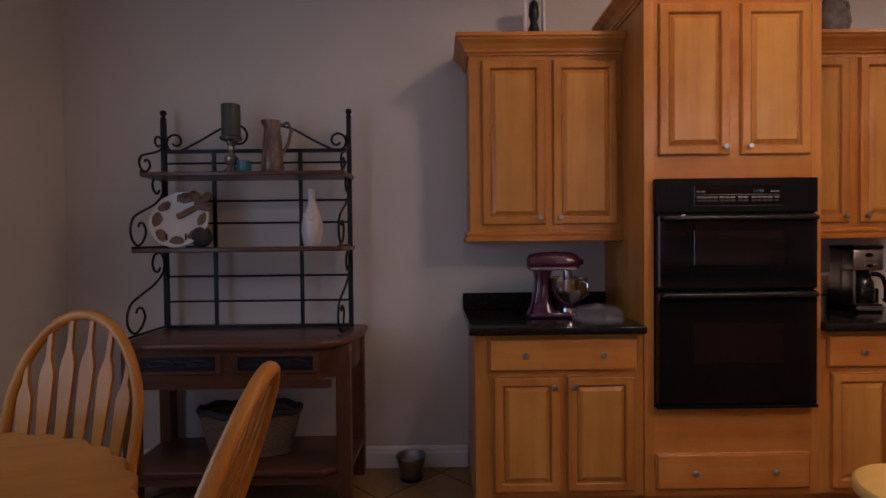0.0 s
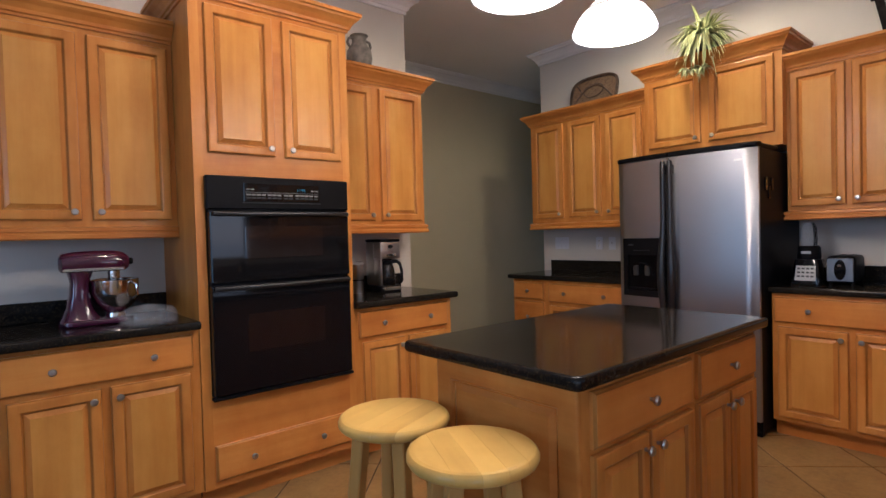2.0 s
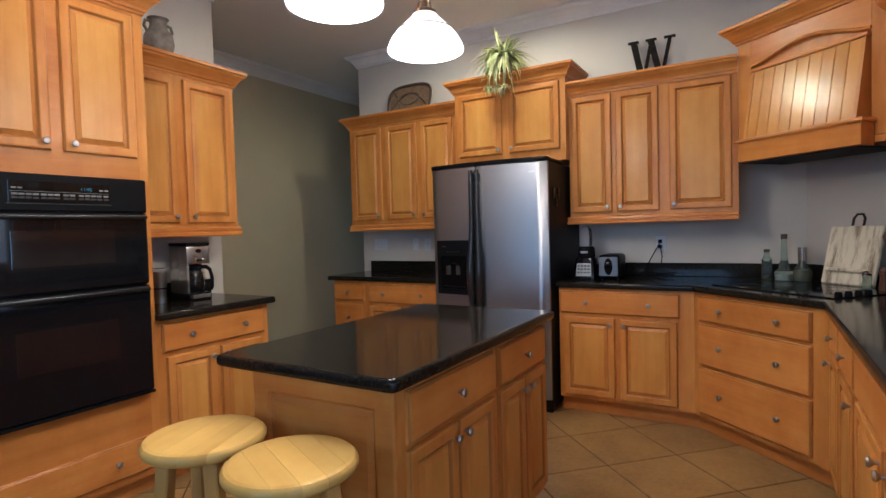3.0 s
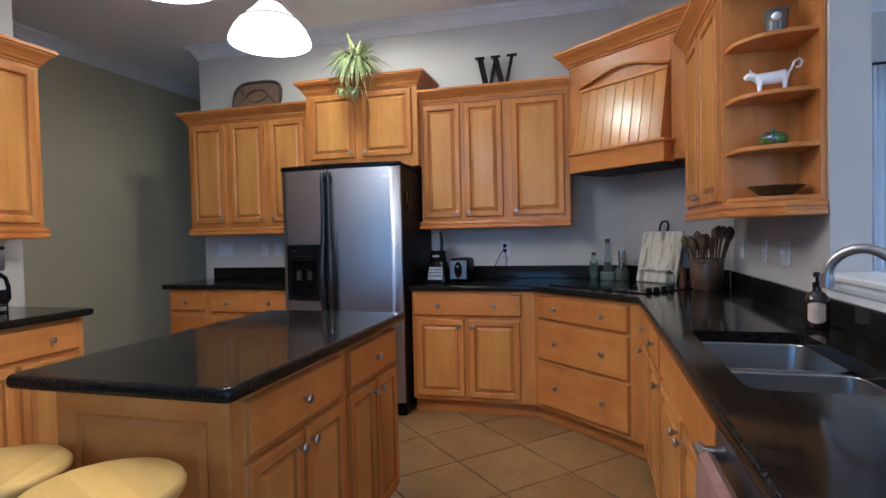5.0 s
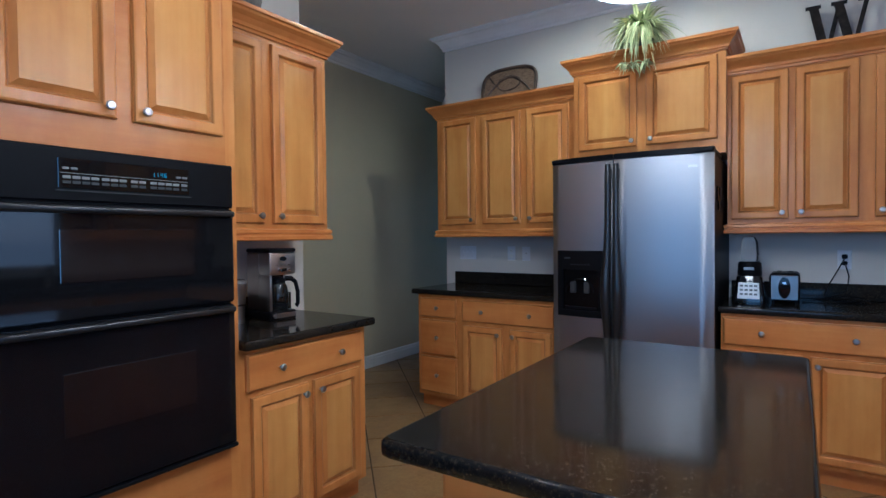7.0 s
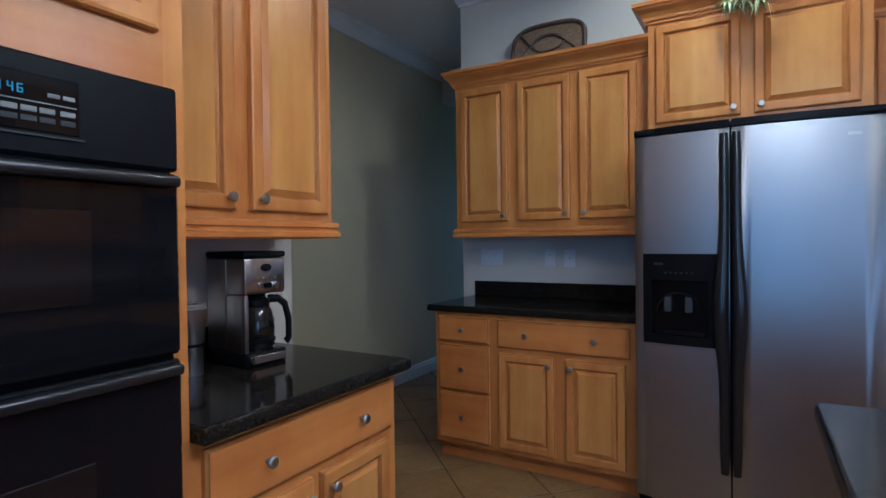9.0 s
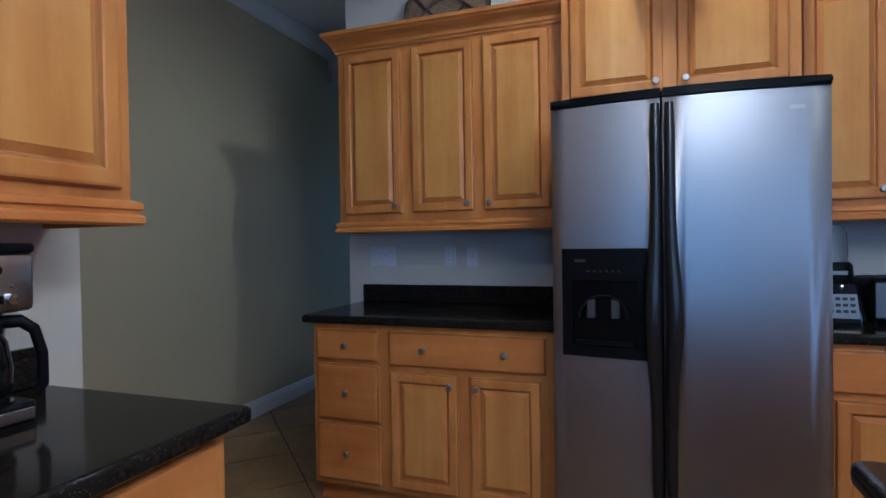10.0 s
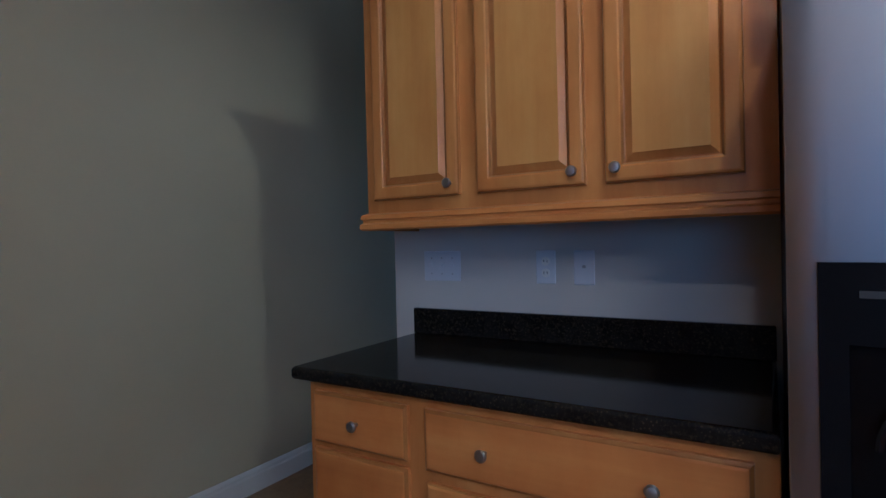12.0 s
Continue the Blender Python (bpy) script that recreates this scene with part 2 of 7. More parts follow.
def bar(points, radius, seg=8, closed=False, radii=None):
    return tube(bmesh.new(), points, radius, seg, closed, radii)


def mitred(path, closed):
    """For each corner of a plan path, the point's outward (right-hand) mitre vector."""
    out = []
    n = len(path)
    for k in range(n):
        p = Vector(path[k])
        a = Vector(path[k - 1]) if (closed or k > 0) else None
        b = Vector(path[(k + 1) % n]) if (closed or k < n - 1) else None
        d1 = (p - a).normalized() if a is not None else None
        d2 = (b - p).normalized() if b is not None else None
        n1 = Vector((d1.y, -d1.x)) if d1 is not None else None
        n2 = Vector((d2.y, -d2.x)) if d2 is not None else None
        if n1 is None or n2 is None:
            out.append(n2 if n1 is None else n1)
        else:
            s = n1 + n2
            out.append(s / max(0.25, s.dot(n1)))
    return out


def sweep(bm, path, profile, closed=False, caps=True):
    """Carries a profile of (outward, z) along a plan path, mitred; the profile is a closed loop."""
    normals = mitred(path, closed)
    rows = [[bm.verts.new((p[0] + o * nv.x, p[1] + o * nv.y, z)) for o, z in profile] for p, nv in zip(path, normals)]
    n, m = len(rows), len(profile)
    for k in range(n if closed else n - 1):
        a, b = rows[k], rows[(k + 1) % n]
        for j in range(m):
            bm.faces.new((a[j], a[(j + 1) % m], b[(j + 1) % m], b[j]))
    if not closed and caps:
        bm.faces.new(rows[0])
        bm.faces.new(rows[-1])
    return bm


def swept(path, profile, closed=False):
    return sweep(bmesh.new(), path, profile, closed)


def slab(outline, z0, z1, r=0.012, holes=()):
    """A flat slab over a counter-clockwise outline, with a rounded edge, and holes."""
    bm = bmesh.new()
    t = z1 - z0
    arc = [math.pi / 8 * k for k in range(5)]
    nose = [(-r + r * math.sin(a), z1 - r + r * math.cos(a)) for a in arc] + [(-r + r * math.cos(a), z0 + r - r * math.sin(a)) for a in arc]
    top, bottom = [], []
    for k, (path, prof) in enumerate([(outline, nose)] + [(h, [(0, z1), (0, z0)]) for h in holes]):
        normals = mitred(path, True)
        rows = [[bm.verts.new((p[0] + o * nv.x, p[1] + o * nv.y, z)) for o, z in prof] for p, nv in zip(path, normals)]
        for i in range(len(rows)):
            a, b = rows[i], rows[(i + 1) % len(rows)]
            for j in range(len(prof) - 1):
                bm.faces.new((a[j], a[j + 1], b[j + 1], b[j])).smooth = True
            top.append(bm.edges.get((a[0], b[0])))
            bottom.append(bm.edges.get((a[-1], b[-1])))
    bmesh.ops.triangle_fill(bm, edges=top, use_beauty=True)
    bmesh.ops.triangle_fill(bm, edges=bottom, use_beauty=True)
    bm.normal_update()
    for e in bm.edges:
        if len(e.link_faces) == 2 and e.calc_face_angle() > radians(30):
            e.smooth = False
    for e in top + bottom:
        e.smooth = False
    return bm


def rounded(pts, radius, seg=4):
    """Rounds the corners of a closed plan outline."""
    out = []
    n = len(pts)
    for k in range(n):
        p, a, b = Vector(pts[k]), Vector(pts[k - 1]), Vector(pts[(k + 1) % n])
        u, w = (a - p).normalized(), (b - p).normalized()
        s, e = p + u * radius, p + w * radius
        for j in range(seg + 1):
            f = j / seg
            out.append(tuple((1 - f) ** 2 * s + 2 * f * (1 - f) * p + f * f * e))
    return out


def panel_bm(w, h, raised=True, t=0.02, stile=0.047):
    """A door or drawer front in its own plane: x across, z up, front towards -y."""
    bm = bmesh.new()
    def ring(inset, y):
        return [bm.verts.new((x, y, z)) for x, z in ((inset, inset), (w - inset, inset), (w - inset, h - inset), (inset, h - inset))]
    if raised:
        s = stile
        steps = [(0, 0), (0, -t + 0.007), (0.003, -t + 0.002), (0.009, -t), (s - 0.009, -t), (s - 0.005, -t + 0.003), (s, -t + 0.011), (s + 0.004, -t + 0.012), (s + 0.020, -t + 0.003), (s + 0.023, -t + 0.001)]
    else:
        steps = [(0, 0), (0, -t + 0.008), (0.006, -t + 0.004), (0.008, -t + 0.001), (0.014, -t)]
    rings = [ring(*s) for s in steps]
    for i, (a, b) in enumerate(zip(rings, rings[1:])):
        for j in range(4):
            f = bm.faces.new((a[j], a[(j + 1) % 4], b[(j + 1) % 4], b[j]))
            # stain gathers in the groove round the field and on the outer edge
            f.material_index = 1 if (raised and i in (1, 5, 6)) or (not raised and i in (1, 2)) else 0
    field = bm.faces.new(rings[-1])
    field.material_index = 2 if raised else 0
    bm.faces.new(rings[0])
    return bm


KNOB = [(0.0, 0.0), (0.006, 0.0), (0.006, 0.010), (0.009, 0.013), (0.0145, 0.018), (0.0155, 0.023), (0.012, 0.028), (0.0, 0.030)]


def knob(x, z, parent, y=-0.02):
    bm = turned(KNOB, 12, close=False)
    bmesh.ops.rotate(bm, verts=bm.verts[:], matrix=Matrix.Rotation(radians(90), 3, "X"))
    return part("knob", bm, nickel, parent, "satin nickel round knob", smooth=True, m=pose(x, y, z))


def door(parent, x0, x1, z0, z1, knob_at="", mat=None, name="door"):
    d = part(name, panel_bm(x1 - x0, z1 - z0), mat or maple_v, parent, m=pose(x0, 0, z0), extra=(maple_glaze, maple_field))
    w, h = x1 - x0, z1 - z0
    for spot in knob_at.split():
        knob({"l": 0.03, "r": w - 0.03, "c": w / 2}[spot[1]], {"b": 0.035, "t": h - 0.045}[spot[0]], d)
    return d


def drawer(parent, x0, x1, z0, z1, knobs=1):
    w, h = x1 - x0, z1 - z0
    d = part("drawer_front", panel_bm(w, h, False), maple_h, parent, m=pose(x0, 0, z0), extra=(maple_glaze,))
    for k in range(knobs):
        knob(w / 2 if knobs == 1 else w * (0.24 + 0.52 * k), h / 2, d)
    return d


CROWN = [(0.0, 0.0), (0.010, 0.0), (0.012, 0.012), (0.020, 0.016), (0.024, 0.030), (0.040, 0.052), (0.058, 0.068), (0.062, 0.078), (0.070, 0.082), (0.070, 0.100), (0.0, 0.100)]
RAIL = [(0.0, 0.0), (0.016, 0.0), (0.022, 0.006), (0.022, 0.020), (0.014, 0.026), (0.014, 0.034), (0.020, 0.038), (0.018, 0.052), (0.004, 0.058), (0.0, 0.058)]


def lifted(profile, z, scale=1.0):
    return [(o * scale, z + h * scale) for o, h in profile]

# ---- the large structure ----
CEIL = 3.05
WALL_Y, WALL_X, SINK_Y, LEFT_X, HALL_Y = 3.25, 4.553, -0.90, -2.06, 4.44


def wall(name, x0, x1, y0, y1, z0=0.0, z1=CEIL, label="grey-green painted plaster wall", coat=None):
    return solid(name, boxed(x0, x1, y0, y1, z0, z1), coat or paint, label, "wall", kind="structure")


wall("wall_oven", LEFT_X, 2.735, WALL_Y, WALL_Y + 0.14)
wall("wall_fridge", WALL_X, WALL_X + 0.14, -0.42, 3.44)
wall("wall_sink", 2.575, 4.2, SINK_Y - 0.13, SINK_Y)
wall("wall_sink_low", 0.93, 2.575, SINK_Y - 0.13, SINK_Y, 0, 1.075, "low grey-green wall under the pass-through")
wall("wall_hall", -0.5, 8.5, HALL_Y, HALL_Y + 0.12, label="plaster hall wall with warm light put into its olive colour", coat=warm_lit_paint)
wall("wall_hall_west", -0.6, -0.5, WALL_Y + 0.14, HALL_Y + 0.12)
wall("wall_hall_near", WALL_X + 0.14, 8.5, 2.6, 2.72)
# diagonal wall behind the hood
bm = bmesh.new()
d0, d1 = Vector((4.553, -0.30)), Vector((3.95, -0.90))
quad = [d0, d1, d1 + Vector((0.7, -0.13)), d0 + Vector((0.15, -0.7))]
lo = [bm.verts.new((p.x, p.y, 0)) for p in quad]
hi = [bm.verts.new((p.x, p.y, CEIL)) for p in quad]
for k in range(4):
    bm.faces.new((lo[k], lo[(k + 1) % 4], hi[(k + 1) % 4], hi[k]))
bm.faces.new(lo)
bm.faces.new(hi)
solid("wall_diagonal", bm, paint, "angled grey-green plaster wall behind the hood", "wall", kind="structure")
# dropped header over the far end of the hall
wall("hall_header", 6.0, 6.2, 2.72, HALL_Y, 2.72, CEIL, "plaster header across the hall")

# left wall of the dining corner, with a window
wall("wall_left_north", LEFT_X - 0.14, LEFT_X, 2.05, WALL_Y + 0.14)
wall("wall_left_mid", LEFT_X - 0.14, LEFT_X, -2.05, 0.05)
wall("wall_left_south", LEFT_X - 0.14, LEFT_X, -5.14, -4.35)
wall("wall_left_sill_south", LEFT_X - 0.14, LEFT_X, -4.35, -2.05, 0, 0.35)
wall("wall_left_head_south", LEFT_X - 0.14, LEFT_X, -4.35, -2.05, 2.35, CEIL)
wall("wall_left_sill", LEFT_X - 0.14, LEFT_X, 0.05, 2.05, 0, 0.35)
wall("wall_left_head", LEFT_X - 0.14, LEFT_X, 0.05, 2.05, 2.35, CEIL)
# far wall of the next room, with a window
wall("wall_south_west", LEFT_X, 2.15, -5.14, -5.0)
wall("wall_south_east", 4.45, 5.3, -5.14, -5.0)
wall("wall_south_sill", 2.15, 4.45, -5.14, -5.0, 0, 0.35)
wall("wall_south_head", 2.15, 4.45, -5.14, -5.0, 2.35, CEIL)
# side wall of the next room, with a window
wall("wall_east_north", 5.3, 5.44, -2.15, -0.42)
wall("wall_east_south", 5.3, 5.44, -5.14, -3.65)
wall("wall_east_sill", 5.3, 5.44, -3.65, -2.15, 0, 0.35)
wall("wall_east_head", 5.3, 5.44, -3.65, -2.15, 2.35, CEIL)
wall("wall_closing", 4.65, 5.3, -0.56, -0.42)
# end of the hall with a bright opening
wall("wall_hall_end", 8.5, 8.6, 4.15, HALL_Y + 0.12)
wall("wall_hall_end_near", 8.5, 8.6, 2.6, 3.1)
wall("wall_hall_end_head", 8.5, 8.6, 3.1, 4.15, 2.3, CEIL)

solid("ceiling", boxed(LEFT_X - 0.14, 8.6, -5.14, HALL_Y + 0.12, CEIL, CEIL + 0.12), ceiling_paint, "flat painted ceiling", "ceiling", kind="structure")

CEIL_CROWN = [(0.0, CEIL - 0.115), (0.012, CEIL - 0.115), (0.014, CEIL - 0.095), (0.022, CEIL - 0.090), (0.034, CEIL - 0.064), (0.062, CEIL - 0.036), (0.078, CEIL - 0.030), (0.084, CEIL - 0.016), (0.094, CEIL - 0.014), (0.094, CEIL - 0.001), (0.0, CEIL - 0.001)]
CROWN_LABEL = "white moulded crown along the ceiling"


def ceiling_crown(path):
    return solid("crown_moulding", swept(path, CEIL_CROWN), white_trim, CROWN_LABEL, "trim", kind="structure")


ceiling_crown([(LEFT_X, -1.5), (LEFT_X, WALL_Y), (2.735, WALL_Y), (2.735, WALL_Y + 0.14)])
ceiling_crown([(-0.5, HALL_Y), (6.0, HALL_Y)])
ceiling_crown([(WALL_X + 0.14, 3.44), (WALL_X, 3.44), (WALL_X, -0.30), (3.95, -0.90), (2.575, -0.90)])
ceiling_crown([(5.3, -0.56), (5.3, -4.99)])

BASE = [(0.0, 0.0), (0.014, 0.0), (0.014, 0.085), (0.010, 0.095), (0.010, 0.108), (0.004, 0.122), (0.0, 0.124)]
for path in ([(LEFT_X, -1.5), (LEFT_X, WALL_Y), (0.235, WALL_Y)], [(-0.5, HALL_Y), (8.5, HALL_Y)], [(2.61, WALL_Y), (2.735, WALL_Y), (2.735, WALL_Y + 0.14)]):
    solid("baseboard", swept(path, BASE), white_trim, "white painted baseboard", "trim", kind="structure")

# sill of the pass-through
solid("sill", swept([(2.572, SINK_Y), (0.93, SINK_Y)], [(-0.15, 1.077), (0.03, 1.077), (0.035, 1.085), (0.035, 1.098), (0.028, 1.105), (-0.15, 1.105)]), white_trim, "white painted sill of the pass-through", "sill", kind="structure")
solid("sill_apron", swept([(2.572, SINK_Y), (0.93, SINK_Y)], [(0.002, 1.014), (0.012, 1.014), (0.014, 1.040), (0.022, 1.048), (0.026, 1.062), (0.026, 1.076), (0.002, 1.076)]), white_trim, "white moulding under the sill", "trim", kind="structure")

glass = material("window_glass", (1, 1, 1), 0.02)
glass.node_tree.nodes["Principled BSDF"].inputs["Transmission Weight"].default_value = 1.0
glass.node_tree.nodes["Principled BSDF"].inputs["IOR"].default_value = 1.05


def window(name, m, w, h, bars=1):
    """A white framed window: x across, z up, in the wall's middle."""
    win = thing(name, "white framed window with daylight behind it", "window", m, kind="structure")
    bm = bmesh.new()
    box(bm, 0, 0.06, -0.03, 0.03, 0, h)
    box(bm, w - 0.06, w, -0.03, 0.03, 0, h)
    box(bm, 0.06, w - 0.06, -0.03, 0.03, 0, 0.06)
    box(bm, 0.06, w - 0.06, -0.03, 0.03, h - 0.06, h)
    for k in range(bars):
        x = w * (k + 1) / (bars + 1)
        box(bm, x - 0.03, x + 0.03, -0.03, 0.03, 0.06, h - 0.06)
    part("window_frame", bm, white_trim, win)
    for k in range(bars + 1):
        a, b = w * k / (bars + 1) + (0.06 if k == 0 else 0.03), w * (k + 1) / (bars + 1) - (0.06 if k == bars else 0.03)
        p = part("pane", boxed(a, b, -0.003, 0.003, 0.06, h - 0.06), glass, win)
        p.visible_shadow = False
    return win


window("window_1", pose(LEFT_X - 0.07, 2.05, 0.35, 0, 0, -90), 2.0, 2.0, 1)
# unseen window, added as a source for the jamb's daylight
window("added_window_4", pose(LEFT_X - 0.07, -2.05, 0.35, 0, 0, -90), 2.3, 2.0, 1)
window("window_2", pose(2.15, -5.07, 0.35), 2.3, 2.0, 1)
window("window_3", pose(5.37, -2.15, 0.35, 0, 0, -90), 1.5, 2.0, 1)

# ground outside, to the horizon
lawn = material("lawn", (0.06, 0.11, 0.035), 0.9)
g = Graph(lawn)
g.colour(g.ramp(g.noise(g.coords(world_space=True), 1.5, 5.0), (0.3, (0.045, 0.085, 0.025)), (0.7, (0.085, 0.13, 0.045))))
bm = bmesh.new()
bm.faces.new([bm.verts.new(p) for p in ((-900, -900, -0.12), (900, -900, -0.12), (900, 900, -0.12), (-900, 900, -0.12))])
solid("ground", bm, lawn, "green lawn outside the house", "ground", kind="structure")


def curtain(m, w, h):
    bm = bmesh.new()
    n = 60
    cloth = []
    for k in range(n + 1):
        x = w * k / n
        y = 0.028 * math.sin(k * 0.9) + 0.01 * math.sin(k * 0.37)
        cloth.append((bm.verts.new((x, y - 0.002, 0)), bm.verts.new((x, y * 0.7 - 0.002, h)), bm.verts.new((x, y + 0.002, 0)), bm.verts.new((x, y * 0.7 + 0.002, h))))
    for a, b in zip(cloth, cloth[1:]):
        bm.faces.new((a[0], b[0], b[1], a[1]))
        bm.faces.new((a[2], a[3], b[3], b[2]))
    return solid("curtain", bm, sheer, "white sheer curtain hanging beside the window", "curtain", m, group="curtains", smooth=True)


sheer = material("sheer_white_cloth", (0.82, 0.83, 0.85), 0.9)
sheer.node_tree.nodes["Principled BSDF"].inputs["Transmission Weight"].default_value = 0.25
curtain(pose(5.24, -2.00, 0.04, 0, 0, -90), 0.42, 2.46)
curtain(pose(5.24, -3.35, 0.04, 0, 0, -90), 0.42, 2.46)
curtain(pose(2.0, -4.93, 0.04), 0.42, 2.46)
curtain(pose(4.15, -4.93, 0.04), 0.42, 2.46)
for m, w in ((pose(5.24, -1.90, 2.52, 0, 0, -90), 1.95), (pose(1.9, -4.93, 2.52), 2.8)):
    bm = bar([(0, 0, 0), (w, 0, 0)], 0.011)
    for x in (0, w):
        lathe(bm, [(0, -0.024), (0.016, -0.018), (0.024, 0), (0.016, 0.018), (0, 0.024)], 12, (x, 0, 0))
    solid("curtain_rod", bm, iron, "thin dark curtain rod with ball ends", "curtain rod", m, smooth=True)

# ---- fitted kitchen ----


def toe_kick(parent, x0, x1, d):
    part("toe_kick", boxed(x0, x1, 0.055, d, 0.0, 0.1), maple_h, parent)


def base_unit(name, label, m, w, d=0.59, layout="drawer+doors", group="base cabinets", left=0.02, right=0.02, drawer_knobs=2, kick=0.0, door_knob="tl"):
    """A base cabinet: front in the plane y=0, towards -y."""
    c = thing(name, label, "cabinet", m, group)
    part("body", boxed(0, w, 0, d, 0.1, 0.874), maple_v, c)
    toe_kick(c, -kick, w + kick, d)
    x0, x1 = left, w - right
    if layout == "drawer+doors":
        drawer(c, x0, x1, 0.70, 0.853, drawer_knobs)
        mid = (x0 + x1) / 2
        door(c, x0 + 0.022, mid - 0.017, 0.128, 0.674, "tr")
        door(c, mid + 0.017, x1 - 0.016, 0.128, 0.674, "tl")
    elif layout == "three_even":
        for z0, z1 in ((0.70, 0.853), (0.43, 0.682), (0.128, 0.412)):
            drawer(c, x0, x1, z0, z1, drawer_knobs)
    elif layout == "door":
        drawer(c, x0, x1, 0.70, 0.853, 1)
        door(c, x0, x1, 0.128, 0.682, door_knob)
    return c


def upper_unit(name, label, m, w, d, z0, z1, doors, crown_ends=(True, True), rail_ends=(True, True), crown=1.0, rail=True, group="wall cabinets", door_z=(0.075, 0.025)):
    """A wall cabinet with raised-panel doors, light rail and crown."""
    c = thing(name, label, "cabinet", m, group)
    part("body", boxed(0, w, 0, d, z0 + (0.05 if rail else 0), z1), maple_v, c)
    def run(ends):
        path = []
        if ends[0]:
            path.append((0, d - 0.003))
        path += [(0, 0), (w, 0)]
        if ends[1]:
            path.append((w, d - 0.003))
        return path
    if crown:
        part("crown", swept(run(crown_ends), lifted(CROWN, z1 - 0.004, crown)), maple_h, c, "stained cornice moulding")
    if rail:
        part("light_rail", swept(run(rail_ends), lifted(RAIL, z0)), maple_h, c)
        part("bottom", boxed(0, w, 0.0, d, z0 + 0.03, z0 + 0.05), maple_h, c)
    for x0, x1, k in doors:
        door(c, x0, x1, z0 + door_z[0], z1 - door_z[1], k)
    return c


UP0, UP1 = 1.305, 2.272
UP_Y, BASE_Y, TALL_Y = 2.945, 2.662, 2.652
# wall cabinets beside the ovens
upper_unit("wall_cabinet", "honey maple wall cabinet with two raised-panel doors beside the ovens", pose(0.245, UP_Y, 0), 0.794, WALL_Y - UP_Y - 0.003, UP0, UP1, [(0.065, 0.390, "br"), (0.433, 0.767, "bl")], (True, False), (True, False), door_z=(0.089, 0.030))
upper_unit("wall_cabinet", "honey maple wall cabinet above the coffee maker", pose(1.873, UP_Y, 0), 0.762, WALL_Y - UP_Y - 0.003, UP0, UP1, [(0.03, 0.347, "br"), (0.402, 0.728, "bl")], (False, True), (False, True), door_z=(0.083, 0.028))
base_unit("base_cabinet", "honey maple base cabinet with one drawer and two doors", pose(0.245, BASE_Y, 0), 0.794, WALL_Y - BASE_Y - 0.003, left=0.065, right=0.03)
base_unit("base_cabinet", "honey maple base cabinet under the coffee maker", pose(1.873, BASE_Y, 0), 0.732, WALL_Y - BASE_Y - 0.003, left=0.03, right=0.035)

# tall oven cabinet
tall = thing("oven_cabinet", "tall honey maple cabinet housing a black double oven", "cabinet", pose(1.041, TALL_Y, 0))
TW, TD = 0.830, WALL_Y - TALL_Y - 0.003
bm = bmesh.new()
box(bm, 0, TW, 0.03, TD, 0.1, 2.43)
part("body", bm, maple_v, tall)
part("stile", boxed(0, 0.045, 0, 0.03, 0.1, 2.43), maple_v, tall)
part("stile", boxed(TW - 0.042, TW, 0, 0.03, 0.1, 2.43), maple_v, tall)
part("face_rail", boxed(0.045, TW - 0.042, 0, 0.03, 1.592, 2.43), maple_h, tall)
part("face_rail", boxed(0.045, TW - 0.042, 0, 0.03, 0.1, 0.527), maple_h, tall)
toe_kick(tall, 0, TW, TD)
part("crown", swept([(0, TD), (0, 0), (TW, 0), (TW, TD)], lifted(CROWN, 2.426, 1.0)), maple_h, tall, "stained cornice moulding")
door(tall, 0.066, 0.395, 1.702, 2.400, "br")
door(tall, 0.448, 0.772, 1.702, 2.400, "bl")
drawer(tall, 0.05, 0.775, 0.135, 0.305, 2)

# counters on the oven wall, with upstands
def upstand(parent, x0, x1, y0, y1):
    part("backsplash", boxed(x0, x1, y0, y1, 0.9145, 1.012, 0.003), granite, parent)


for x0, x1 in ((0.215, 1.038), (1.873, 2.630)):
    c = thing("countertop", "polished black granite countertop with a low upstand", "countertop")
    corners = [(x0, 2.610), (x1, 2.610), (x1, WALL_Y - 0.003), (x0, WALL_Y - 0.003)]
    part("slab", slab(corners, 0.8745, 0.914, 0.012), granite, c)
    upstand(c, x0, min(x1, 2.622), WALL_Y - 0.025, WALL_Y - 0.004)

# double oven
oven = thing("double_oven", "black built-in double wall oven with dark glass doors", "oven", pose(1.082, 2.616, 0))
OW = 0.752
part("body", boxed(0.01, OW - 0.01, 0.012, 0.5, 0.54, 1.58), black_plastic, oven)
part("control_panel", boxed(0, OW, 0, 0.036, 1.432, 1.592, 0.005), black_plastic, oven, "black control panel")
part("control_glass", boxed(0.175, 0.575, -0.003, 0.002, 1.470, 1.560, 0.002), black_gloss, oven)
clock = part("clock", boxed(0.440, 0.500, -0.0045, -0.002, 1.520, 1.545), black_gloss, oven, "dark clock window with blue digits")
SEGMENTS = {"1": "bc", "4": "fgbc", "6": "afgedc"}
